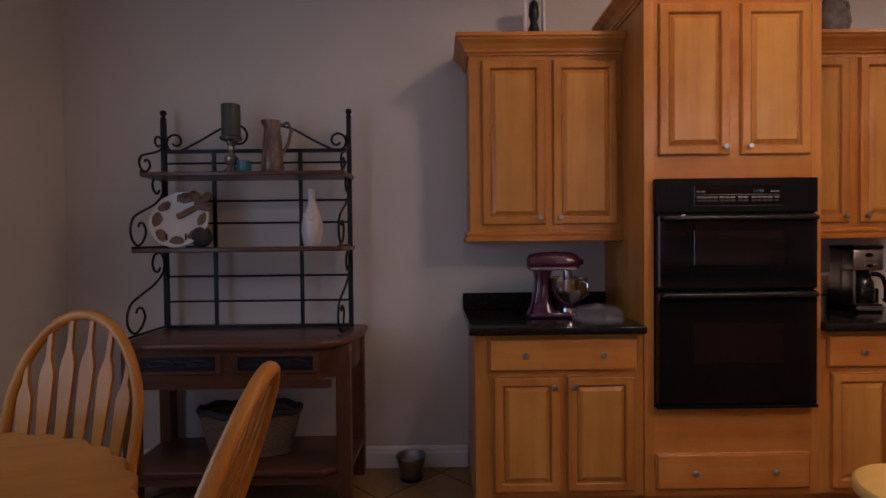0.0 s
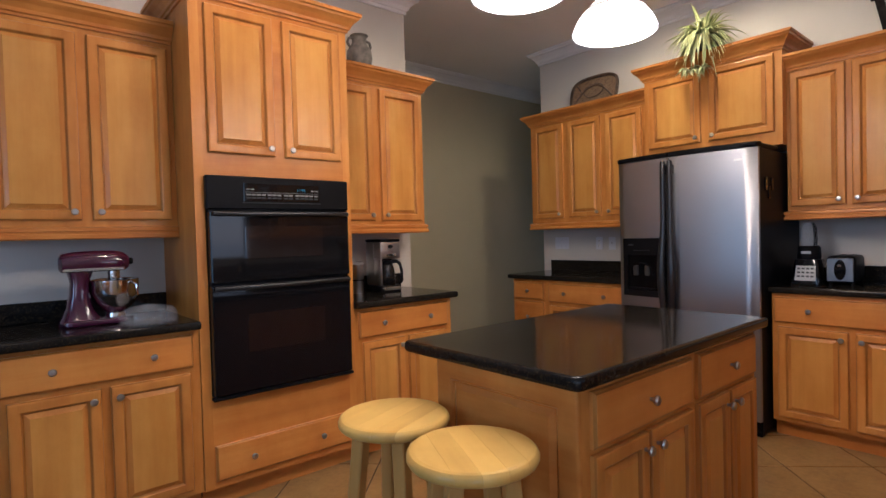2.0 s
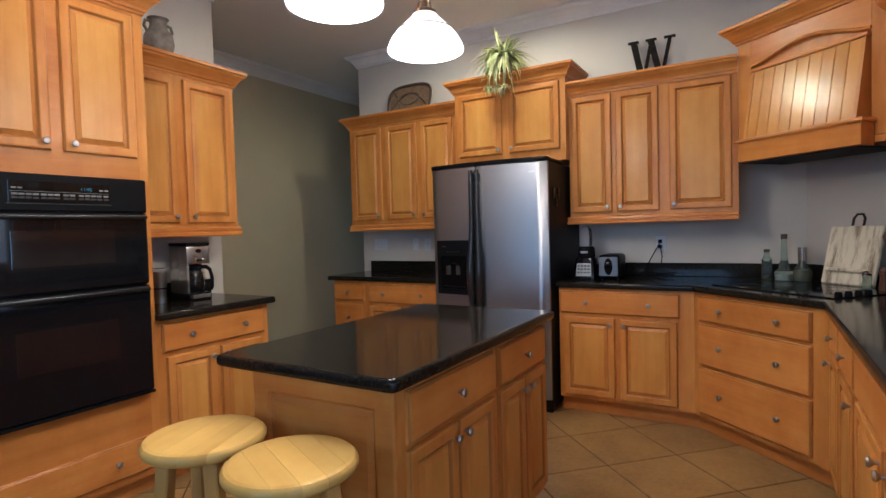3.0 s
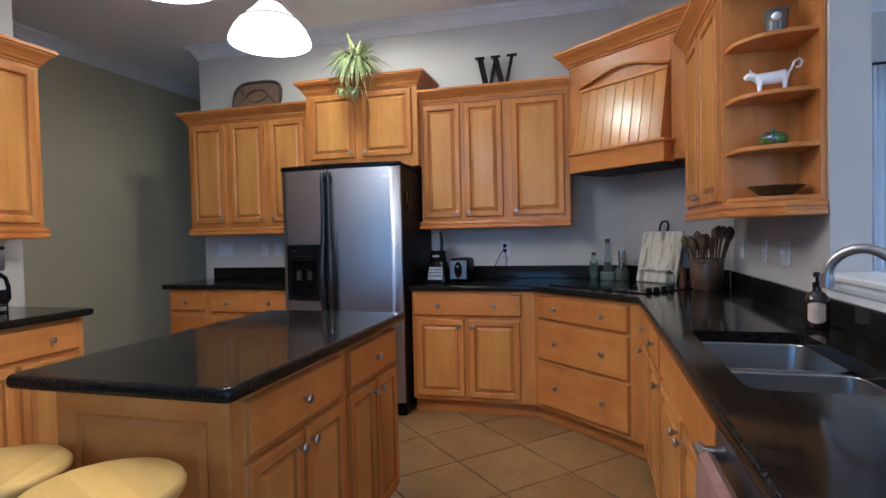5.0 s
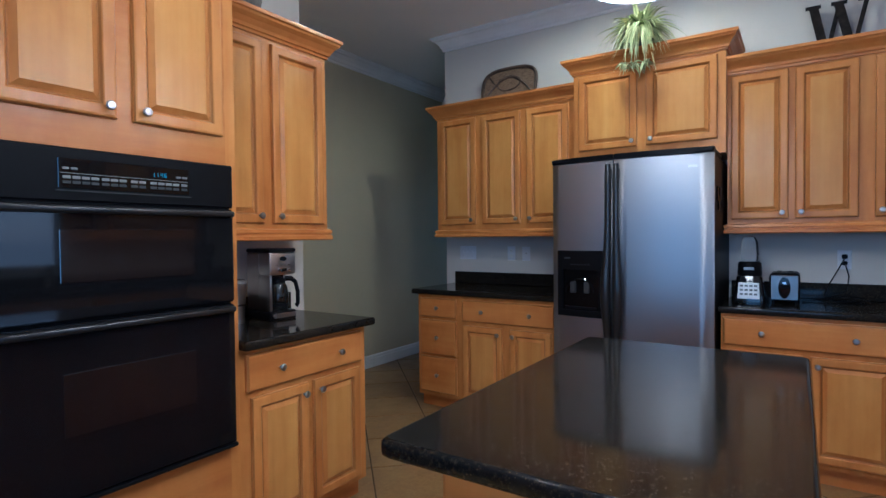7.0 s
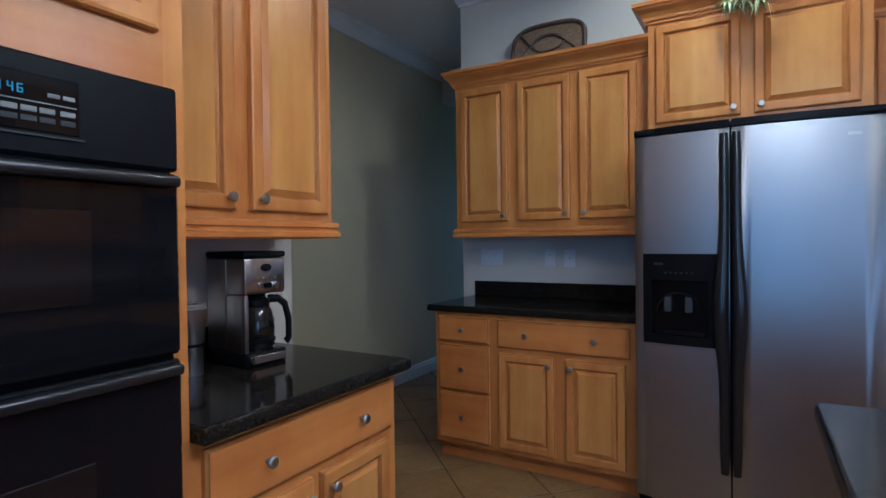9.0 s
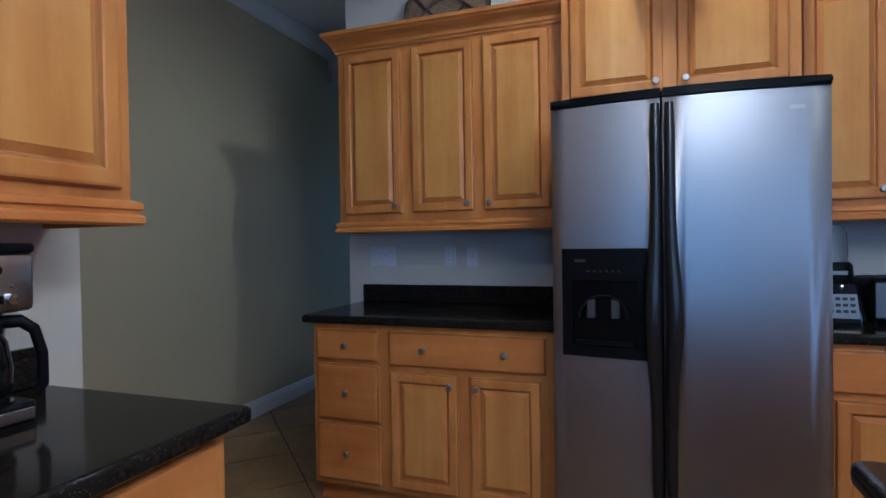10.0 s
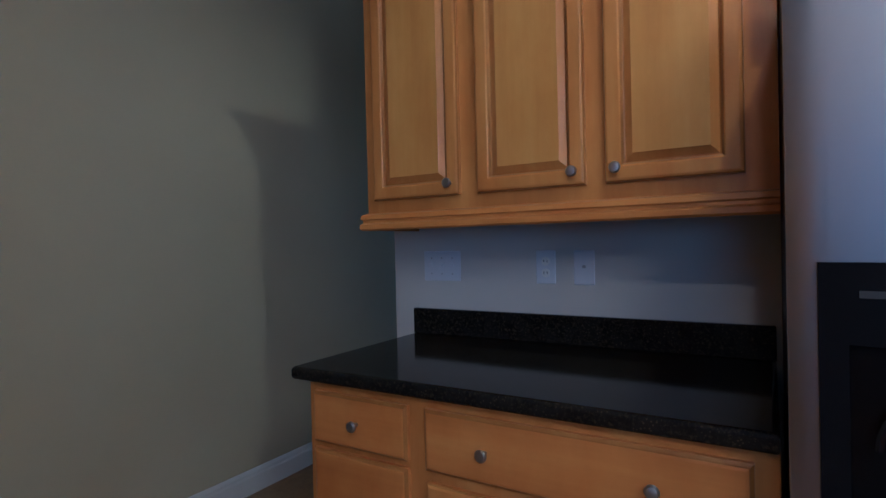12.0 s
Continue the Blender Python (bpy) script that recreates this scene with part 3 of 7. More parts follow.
for k, figure in enumerate("1146"):
    x, z, w, h = 0.446 + 0.0125 * k + (0.003 if k > 1 else 0), 1.525, 0.008, 0.014
    strokes = {"a": (0, w, h - 0.002, h), "d": (0, w, 0, 0.002), "g": (0, w, h / 2 - 0.001, h / 2 + 0.001), "f": (0, 0.002, h / 2, h), "e": (0, 0.002, 0, h / 2), "b": (w - 0.002, w, h / 2, h), "c": (w - 0.002, w, 0, h / 2)}
    bm = bmesh.new()
    for q in SEGMENTS[figure]:
        box(bm, x + strokes[q][0], x + strokes[q][1], -0.0055, -0.0046, z + strokes[q][2], z + strokes[q][3])
    part("digit", bm, display, clock)
part("panel_border", swept([(0.168, 0), (0.582, 0)], [(0.0, 1.4625), (0.004, 1.4625), (0.004, 1.466), (0.0, 1.466)]), label_grey, oven)
part("divider", boxed(0.180, 0.570, -0.0042, -0.002, 1.5145, 1.5165), label_pale, oven, "thin silver line between the displays and the buttons")
for x0, n in ((0.186, 4), (0.292, 3), (0.378, 2), (0.440, 4), (0.546, 1)):
    for k in range(n):
        for z in (1.484, 1.499):
            part("button", boxed(x0 + 0.0255 * k, x0 + 0.0255 * k + 0.022, -0.0045, -0.002, z, z + 0.009, 0.001), label_pale if z > 1.49 else label_grey, oven)
for x0 in (0.186, 0.208, 0.528, 0.550):
    part("button", boxed(x0, x0 + 0.018, -0.0045, -0.002, 1.526, 1.533, 0.001), label_pale, oven)
for z0, z1, wz0, wz1 in ((1.080, 1.424, 1.190, 1.350), (0.545, 1.070, 0.735, 0.925)):
    d = part("oven_door", boxed(0.008, OW - 0.008, -0.012, 0.03, z0, z1, 0.006), black_gloss, oven, "glossy black glass door")
    part("door_window", boxed(0.17, 0.585, -0.0145, -0.010, wz0, wz1, 0.002), oven_window, d, "dark tinted window")
    hz = z1 - 0.016
    bm = bmesh.new()
    box(bm, 0.018, OW - 0.018, -0.040, -0.013, hz - 0.011, hz + 0.011, 0.008, 3)
    part("handle", bm, handle_black, d, "flat black handle bar along the door top", smooth=True)
part("bottom_trim", boxed(0, OW, -0.008, 0.03, 0.525, 0.540, 0.003), black_plastic, oven)

# ---- refrigerator wall ----
def at_east(y, x):
    """Local x runs along -y of the room, depth along +x."""
    return pose(x, y, 0, 0, 0, -90)


EAST_UP, EAST_BASE = 4.240, 3.935
upper_unit("wall_cabinet", "honey maple wall cabinet with three doors beside the refrigerator", at_east(3.315, EAST_UP), 1.190, WALL_X - EAST_UP - 0.003, UP0 + 0.005, UP1, [(0.038, 0.366, "br"), (0.427, 0.752, "br"), (0.805, 1.123, "bl")], (True, True), (True, False), door_z=(0.100, 0.025))
upper_unit("wall_cabinet", "honey maple wall cabinet with three doors beside the hood", at_east(1.195, EAST_UP), 1.110, WALL_X - EAST_UP - 0.003, UP0 + 0.01, UP1 - 0.005, [(0.020, 0.310, "br"), (0.342, 0.629, "bl"), (0.698, 1.073, "bl")], (True, False), (True, False), door_z=(0.085, 0.015))
upper_unit("fridge_cabinet", "deeper honey maple cabinet above the refrigerator", at_east(2.125, 4.165), 0.93, WALL_X - 4.165 - 0.003, 1.800, 2.405, [(0.037, 0.422, "br"), (0.478, 0.885, "bl")], (True, True), rail=False, door_z=(0.085, 0.022))
c = thing("base_cabinet", "honey maple base cabinet with a drawer stack and two doors", "cabinet", at_east(3.300, EAST_BASE), "base cabinets")
part("body", boxed(0, 1.165, 0, 0.61, 0.1, 0.874), maple_v, c)
toe_kick(c, 0, 1.165, 0.61)
for z0, z1 in ((0.703, 0.848), (0.418, 0.684), (0.128, 0.402)):
    drawer(c, 0.025, 0.352, z0, z1, 1)
drawer(c, 0.406, 1.124, 0.692, 0.848, 2)
door(c, 0.412, 0.735, 0.128, 0.662, "tr")
door(c, 0.794, 1.100, 0.128, 0.662, "tl")
c = thing("countertop", "polished black granite countertop beside the refrigerator", "countertop")
part("slab", slab([(3.905, 2.135), (WALL_X - 0.003, 2.135), (WALL_X - 0.003, 3.345), (3.905, 3.345)], 0.8745, 0.914, 0.012), granite, c)
part("backsplash", boxed(WALL_X - 0.025, WALL_X - 0.004, 2.135, 3.34, 0.9145, 1.012, 0.003), granite, c)

base_unit("base_cabinet", "honey maple base cabinet with one drawer and two doors", at_east(1.195, EAST_BASE), 0.870, 0.61, left=0.012, right=0.083)
solid("toe_kick_filler", boxed(0.8705, 0.905, 0.056, 0.30, 0.0, 0.0995), maple_h, "honey maple filler closing the toe-kick corner", "trim", at_east(1.195, EAST_BASE), kind="structure")
# diagonal drawer stack under the cooktop
DIAG_A, DIAG_B = Vector((3.935, 0.325)), Vector((3.355, -0.325))
diag_dir = (DIAG_B - DIAG_A).normalized()
diag_angle = math.degrees(math.atan2(diag_dir.y, diag_dir.x))
diag_w = (DIAG_B - DIAG_A).length
base_unit("base_cabinet", "honey maple three-drawer cabinet under the cooktop", pose(DIAG_A.x, DIAG_A.y, 0, 0, 0, diag_angle), diag_w, 0.45, "three_even", left=0.05, right=0.098, kick=0.03)
# run under the sink
SINK_F = -0.325


def at_south(x):
    return pose(x, SINK_F, 0, 0, 0, 180)


base_unit("base_cabinet", "narrow honey maple cabinet with a drawer and a door", at_south(3.355), 0.375, 0.57, "door", left=0.05, right=0.02)
base_unit("base_cabinet", "narrow honey maple cabinet with a drawer and a door", at_south(2.980), 0.415, 0.57, "door", left=0.015, right=0.02, door_knob="tr")
c = thing("sink_cabinet", "honey maple sink cabinet with two doors under a plain front", "cabinet", at_south(2.565), "base cabinets")
part("body", boxed(0, 1.02, 0.02, 0.57, 0.1, 0.69), maple_v, c)
part("face_frame", boxed(0, 1.02, 0, 0.02, 0.1, 0.874), maple_v, c)
toe_kick(c, 0, 1.02, 0.57)
drawer(c, 0.02, 1.005, 0.70, 0.853, 0)
door(c, 0.03, 0.498, 0.128, 0.682, "tr")
door(c, 0.532, 0.995, 0.128, 0.682, "tl")
# L-shaped counter round the hood corner
sink_hole = rounded([(1.62, -0.735), (2.36, -0.735), (2.36, -0.385), (1.62, -0.385)], 0.05, 4)[::-1]
outline = [(0.93, -0.285), (0.93, SINK_Y + 0.003), (3.95, SINK_Y + 0.003), (WALL_X - 0.003, -0.302), (WALL_X - 0.003, 1.205), (3.905, 1.205), (3.905, 0.335), (3.352, -0.285)]
c = thing("countertop", "polished black granite countertop turning the corner with a low upstand", "countertop")
part("slab", slab(outline, 0.8745, 0.914, 0.012, [sink_hole]), granite, c)
part("backsplash", boxed(WALL_X - 0.025, WALL_X - 0.004, -0.27, 1.20, 0.9145, 1.012, 0.003), granite, c)
part("backsplash", boxed(0.94, 3.93, SINK_Y + 0.004, SINK_Y + 0.025, 0.9145, 1.012, 0.003), granite, c)
bm = boxed(0, (d1 - d0).length - 0.03, 0.004, 0.025, 0.9145, 1.012, 0.003)
wd = (d0 - d1).normalized()
part("backsplash", bm, granite, c, m=pose(d1.x, d1.y, 0, 0, 0, math.degrees(math.atan2(wd.y, wd.x))) @ pose(0.02, 0, 0))

# wall cabinets by the sink, with curved end shelves
upper_unit("wall_cabinet", "honey maple wall cabinet with two doors above the sink counter", pose(3.665, -0.597, 0, 0, 0, 180), 0.84, -0.597 - SINK_Y - 0.003, UP0 + 0.01, UP1, [(0.03, 0.405, "br"), (0.43, 0.81, "bl")], (False, False), (False, False))
sh = thing("end_shelf", "open honey maple end shelf unit with curved shelves", "shelf", pose(2.822, SINK_Y + 0.003, 0))
SD, SW = 0.30, 0.225
part("back_panel", boxed(-SW, 0, 0, 0.018, UP0 + 0.01, UP1), maple_v, sh)


def quarter(r_out, rx, z0, z1, grow=0.0):
    pts = [(0.0, 0.019)] + [(-(rx + grow) * math.sin(a) ** 0.75 if a > 0 else 0.0, 0.019 + (r_out + grow - 0.019) * math.cos(a) ** 0.75 if a < math.pi / 2 - 1e-6 else 0.019) for a in [k * math.pi / 16 for k in range(9)]]
    return slab(pts, z0, z1, 0.004)


SHELF_Z = [1.3945, 1.5925, 1.8015, 2.0225]
for z in [z - 0.0185 for z in SHELF_Z]:
    part("shelf", quarter(SD - 0.01, SW - 0.005, z, z + 0.018), maple_h, sh)
part("light_rail", swept([(0, 0.303), (-SW + 0.10, 0.30), (-SW, 0.13), (-SW, 0.003)], lifted(RAIL, UP0 + 0.01)), maple_h, sh)
part("bottom", slab([(-SW, 0.003), (0, 0.003), (0, 0.303), (-SW + 0.10, 0.30), (-SW, 0.13)], UP0 + 0.04, 1.3755, 0.002), maple_h, sh)
part("top", slab([(-SW, 0.003), (0, 0.003), (0, 0.303), (-SW + 0.10, 0.30), (-SW, 0.13)], UP1 - 0.03, UP1, 0.002), maple_h, sh)
part("crown", swept([(0, 0.303), (-SW + 0.10, 0.30), (-SW, 0.13), (-SW, 0.003)], lifted(CROWN, UP1 - 0.004)), maple_h, sh, "stained cornice moulding")

# hood
HA, HB = Vector((4.238, 0.085)), Vector((3.665, -0.597))
hd = (HB - HA).normalized()
hw = (HB - HA).length
hood = thing("range_hood", "honey maple range hood with a slanted beadboard front", "range hood", pose(HA.x, HA.y, 0, 0, 0, math.degrees(math.atan2(hd.y, hd.x))))
H0, H1 = 1.665, 2.43
part("body", boxed(0, hw, 0.02, 0.30, 1.72, H1), maple_v, hood)
for x in (0.0, hw - 0.10):
    part("post", boxed(x, x + 0.10, 0.0, 0.02, 1.72, H1, 0.003), maple_v, hood)
bm = bmesh.new()
top = [(0.10 + (hw - 0.20) * k / 24, 2.268 + 0.068 * (0.5 - 0.5 * math.cos(2 * math.pi * k / 24)) ** 0.8) for k in range(25)]
front = [bm.verts.new((x, 0.0, z)) for x, z in top] + [bm.verts.new((hw - 0.10, 0.0, H1)), bm.verts.new((0.10, 0.0, H1))]
back = [bm.verts.new((v.co.x, 0.018, v.co.z)) for v in front]
bm.faces.new(front)
bm.faces.new(back)
for k in range(len(front)):
    bm.faces.new((front[k], front[(k + 1) % len(front)], back[(k + 1) % len(back)], back[k]))
part("valance", bm, maple_h, hood, "arched maple valance")
bm = bmesh.new()
tube(bm, [(x, -0.004, z - 0.004) for x, z in top], 0.009, 6)
part("arch_bead", bm, maple_h, hood, smooth=True)
part("crown", swept([(0, 0.05), (0, 0), (hw, 0), (hw, 0.05)], lifted(CROWN, H1 - 0.004, 1.1)), maple_h, hood, "stained cornice moulding")
lo_y, hi_y, bz0, bz1 = -0.090, -0.012, 1.80, 2.222
n = 9
bx0, bx1 = 0.130, hw - 0.125
for k in range(n):
    a, b = bx0 + (bx1 - bx0) * k / n, bx0 + (bx1 - bx0) * (k + 1) / n
    bm = bmesh.new()
    prof = [(a, 0.006), (a + 0.003, 0.0), (b - 0.003, 0.0), (b, 0.006)]
    lo = [bm.verts.new((x, lo_y + o, bz0)) for x, o in prof]
    hi = [bm.verts.new((x, hi_y + o, bz1)) for x, o in prof]
    lb = [bm.verts.new((x, lo_y + 0.03, bz0)) for x, o in prof]
    hb = [bm.verts.new((v.co.x, hi_y + 0.03, v.co.z)) for v in hi]
    for j in range(3):
        bm.faces.new((lo[j], lo[j + 1], hi[j + 1], hi[j]))
    bm.faces.new((lo[0], hi[0], hb[0], lb[0]))
    bm.faces.new((lo[3], lb[3], hb[3], hi[3]))
    part("bead_board", bm, maple_board, hood)
for x in (bx0 - 0.012, bx1 - 0.006):
    bm = bmesh.new()
    vs = [bm.verts.new(p) for p in ((x, lo_y - 0.004, bz0), (x + 0.018, lo_y - 0.004, bz0), (x + 0.018, hi_y - 0.004, bz1 + 0.012), (x, hi_y - 0.004, bz1 + 0.012), (x, 0.02, bz0), (x + 0.018, 0.02, bz0), (x + 0.018, 0.02, bz1 + 0.012), (x, 0.02, bz1 + 0.012))]
    for f in ((0, 1, 2, 3), (4, 7, 6, 5), (0, 4, 5, 1), (1, 5, 6, 2), (2, 6, 7, 3), (3, 7, 4, 0)):
        bm.faces.new([vs[i] for i in f])
    part("side_cheek", bm, maple_v, hood)
part("panel_rail", boxed(bx0 - 0.02, bx1 + 0.02, hi_y - 0.012, 0.02, bz1, bz1 + 0.022, 0.004), maple_h, hood)
part("bottom_band", boxed(0.085, hw - 0.085, lo_y - 0.012, 0.0, H0 + 0.005, 1.795, 0.003), maple_h, hood)
part("lower_body", boxed(0.0, hw, 0.001, 0.30, H0 + 0.02, 1.719), maple_h, hood)
part("band_moulding", swept([(0.085, -0.001), (0.085, lo_y - 0.012), (hw - 0.085, lo_y - 0.012), (hw - 0.085, -0.001)], [(0, 1.787), (0.012, 1.787), (0.016, 1.795), (0.012, 1.806), (0.0, 1.81)]), maple_h, hood)
part("liner", boxed(0.10, hw - 0.10, lo_y + 0.01, 0.28, H0 - 0.003, H0 + 0.004), black_matt, hood, "black metal liner")

# island
isl = thing("kitchen_island", "honey maple kitchen island with drawers and doors", "kitchen island", pose(1.455, 0.835, 0))
IW, IDP = 1.165, 0.57
part("body", boxed(0, IW, 0, IDP, 0.1, 0.874), maple_v, isl)
part("toe_kick", boxed(0.05, IW - 0.05, 0.055, IDP - 0.05, 0, 0.1), maple_h, isl)
for x0, x1 in ((0.035, 0.598), (0.645, 1.140)):
    drawer(isl, x0, x1, 0.70, 0.853, 1)
    mid = (x0 + x1) / 2
    door(isl, x0, mid - 0.006, 0.128, 0.682, "tr")
    door(isl, mid + 0.006, x1, 0.128, 0.682, "tl")
end = part("end_panel", panel_bm(IDP, 0.774, True, 0.014, 0.075), maple_h, isl, m=pose(0, IDP, 0.1, 0, 0, -90))
c = thing("island_countertop", "polished black granite slab on the island", "countertop")
part("slab", slab(rounded([(1.390, 0.793), (2.675, 0.793), (2.675, 1.530), (1.390, 1.530)], 0.03, 3), 0.8745, 0.914, 0.014), granite, c)

# ---- refrigerator ----
fr = thing("refrigerator", "side-by-side stainless steel refrigerator with an ice dispenser", "refrigerator", at_east(2.125, 3.73))
FW = 0.915
part("cabinet_body", boxed(0.004, FW - 0.004, 0.085, 0.80, 0.03, 1.755, 0.006), black_plastic, fr, "black side walls")
part("hinge_cover", boxed(0.0, FW, 0.03, 0.40, 1.756, 1.784, 0.008), black_plastic, fr)
part("base_grille", boxed(0.01, FW - 0.01, 0.10, 0.14, 0.0, 0.10, 0.004), black_plastic, fr)


def fridge_door(x0, x1, holes=None):
    """A door bowed outward over the whole width of the refrigerator."""
    n = 14
    bm = bmesh.new()
    def bow(x):
        u = (x - FW / 2) / (FW / 2)
        return 0.050 * u * u
    xs = [x0 + (x1 - x0) * k / n for k in range(n + 1)]
    zs = [0.105, 0.11, 1.750, 1.755]
    grid = [[bm.verts.new((x, bow(x) + (0.006 if j in (0, 3) or k in (0, n) else 0.0), z)) for j, z in enumerate(zs)] for k, x in enumerate(xs)]
    back = [[bm.verts.new((x, 0.08, z)) for z in (zs[0], zs[-1])] for x in xs]
    for k in range(n):
        for j in range(3):
            bm.faces.new((grid[k][j], grid[k + 1][j], grid[k + 1][j + 1], grid[k][j + 1]))
        bm.faces.new((grid[k][3], grid[k + 1][3], back[k + 1][1], back[k][1]))
        bm.faces.new((grid[k][0], back[k][0], back[k + 1][0], grid[k + 1][0]))
        bm.faces.new((back[k][0], back[k][1], back[k + 1][1], back[k + 1][0]))
    for k in (0, n):
        bm.faces.new((grid[k][0], grid[k][1], grid[k][2], grid[k][3], back[k][1], back[k][0]))
    return bm


def strip(x0, x1, z0, z1, lift, thick):
    """A band that follows the bow of the doors."""
    bm = bmesh.new()
    n = 10
    rows = []
    for k in range(n + 1):
        x = x0 + (x1 - x0) * k / n
        y = 0.050 * ((x - FW / 2) / (FW / 2)) ** 2 - lift
        rows.append([bm.verts.new(p) for p in ((x, y, z0), (x, y, z1), (x, y + thick, z1), (x, y + thick, z0))])
    for a, b in zip(rows, rows[1:]):
        for j in range(4):
            bm.faces.new((a[j], a[(j + 1) % 4], b[(j + 1) % 4], b[j]))
    bm.faces.new(rows[0])
    bm.faces.new(rows[-1])
    return bm


SPLIT = 0.392
left_door = part("freezer_door", fridge_door(0.0, SPLIT - 0.004), steel, fr, smooth=True)
right_door = part("fridge_door", fridge_door(SPLIT + 0.004, FW), steel, fr, smooth=True)
part("door_cap", strip(0.0, SPLIT - 0.004, 1.756, 1.786, 0.002, 0.06), black_plastic, left_door)
part("door_cap", strip(SPLIT + 0.004, FW, 1.756, 1.786, 0.002, 0.06), black_plastic, right_door)
part("badge", strip(0.79, 0.835, 1.680, 1.692, 0.002, 0.004), nickel, right_door, "small metal badge")
for x, side, owner in ((SPLIT - 0.023, -1, left_door), (SPLIT + 0.023, 1, right_door)):
    pts, radii = [], []
    for k in range(33):
        f = k / 32
        z = 0.30 + 1.425 * f
        swell = math.exp(-((z - 0.98) / 0.22) ** 2)
        end = min(1.0, min(f, 1 - f) * 16)
        pts.append((x + side * 0.012 * swell, 0.002 - 0.030 - 0.018 * swell, z))
        radii.append((0.019 + 0.011 * swell) * (0.8 + 0.2 * end))
    bm = bar(pts, 0.02, 10, radii=radii)
    box(bm, x - 0.014, x + 0.014, -0.03, 0.012, 0.32, 0.37, 0.003)
    box(bm, x - 0.014, x + 0.014, -0.03, 0.012, 1.64, 1.70, 0.003)
    part("handle", bm, handle_black, owner, "long swelling black handle", smooth=True)
recess_shade_black = material("recess_shade_black", (0.003, 0.003, 0.0035), 0.25)
recess_shade_black.node_tree.nodes["Principled BSDF"].inputs["Specular IOR Level"].default_value = 0.12
lever_grey = material("dull_grey_plastic", (0.030, 0.027, 0.025), 0.5)
# ice and water dispenser
DX0, DX1, DZ0, DZ1 = 0.038, 0.342, 0.820, 1.222
disp = part("dispenser", strip(DX0, DX1, 1.105, DZ1, 0.012, 0.030), black_plastic, left_door, "black ice and water dispenser")
for a in ((DX0, DX0 + 0.035, DZ0, 1.105), (DX1 - 0.035, DX1, DZ0, 1.105), (DX0 + 0.035, DX1 - 0.035, DZ0, 0.860)):
    part("dispenser_frame", strip(*a, 0.012, 0.030), black_plastic, disp)
# no cavity is cut: the recess's shade is put into this flat strip
part("recess", strip(DX0 + 0.035, DX1 - 0.035, 0.860, 1.105, 0.0015, 0.004), recess_shade_black, disp, "flat black strip with the dispenser recess's shade in its colour")
for x in (0.145, 0.230):
    part("lever", boxed(x - 0.016, x + 0.016, -0.002, 0.024, 0.965, 1.035, 0.004), lever_grey, disp, "grey dispenser lever")
bm = bmesh.new()
tube(bm, [(0.188 + 0.085 * math.cos(a), 0.004, 0.965 + 0.085 * math.sin(a)) for a in [math.pi * k / 14 for k in range(15)]], 0.006, 6)
part("spout_trim", bm, black_gloss, disp, smooth=True)
part("drip_tray", strip(DX0 + 0.05, DX1 - 0.05, 0.866, 0.882, 0.016, 0.02), black_plastic, disp)
part("badge", strip(0.085, 0.125, 1.172, 1.182, 0.0135, 0.003), label_grey, disp)
for k in range(6):
    part("button", strip(0.13 + 0.022 * k, 0.14 + 0.022 * k, 1.135, 1.141, 0.0135, 0.003), lever_grey, disp)
bm = bmesh.new()
for k in range(3):
    box(bm, FW - 0.003, FW + 0.006, 0.16 + 0.05 * k, 0.19 + 0.05 * k, 1.50 - 0.05 * (k % 2), 1.58 - 0.05 * (k % 2), 0.003)
part("magnet", bm, black_gloss, fr, "dark clips on the side wall")

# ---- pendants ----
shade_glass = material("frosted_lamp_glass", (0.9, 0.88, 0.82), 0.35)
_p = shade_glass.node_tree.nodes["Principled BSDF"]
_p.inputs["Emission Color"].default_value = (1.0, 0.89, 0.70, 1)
# bulb light through the glass is put in as emission, fading upward
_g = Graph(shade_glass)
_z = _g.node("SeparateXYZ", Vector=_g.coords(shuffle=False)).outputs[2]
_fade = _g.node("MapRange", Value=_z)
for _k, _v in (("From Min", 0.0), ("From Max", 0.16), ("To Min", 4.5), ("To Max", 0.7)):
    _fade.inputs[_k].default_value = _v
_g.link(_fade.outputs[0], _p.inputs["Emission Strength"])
bronze = material("aged_bronze", (0.16, 0.11, 0.07), 0.35, 0.9)


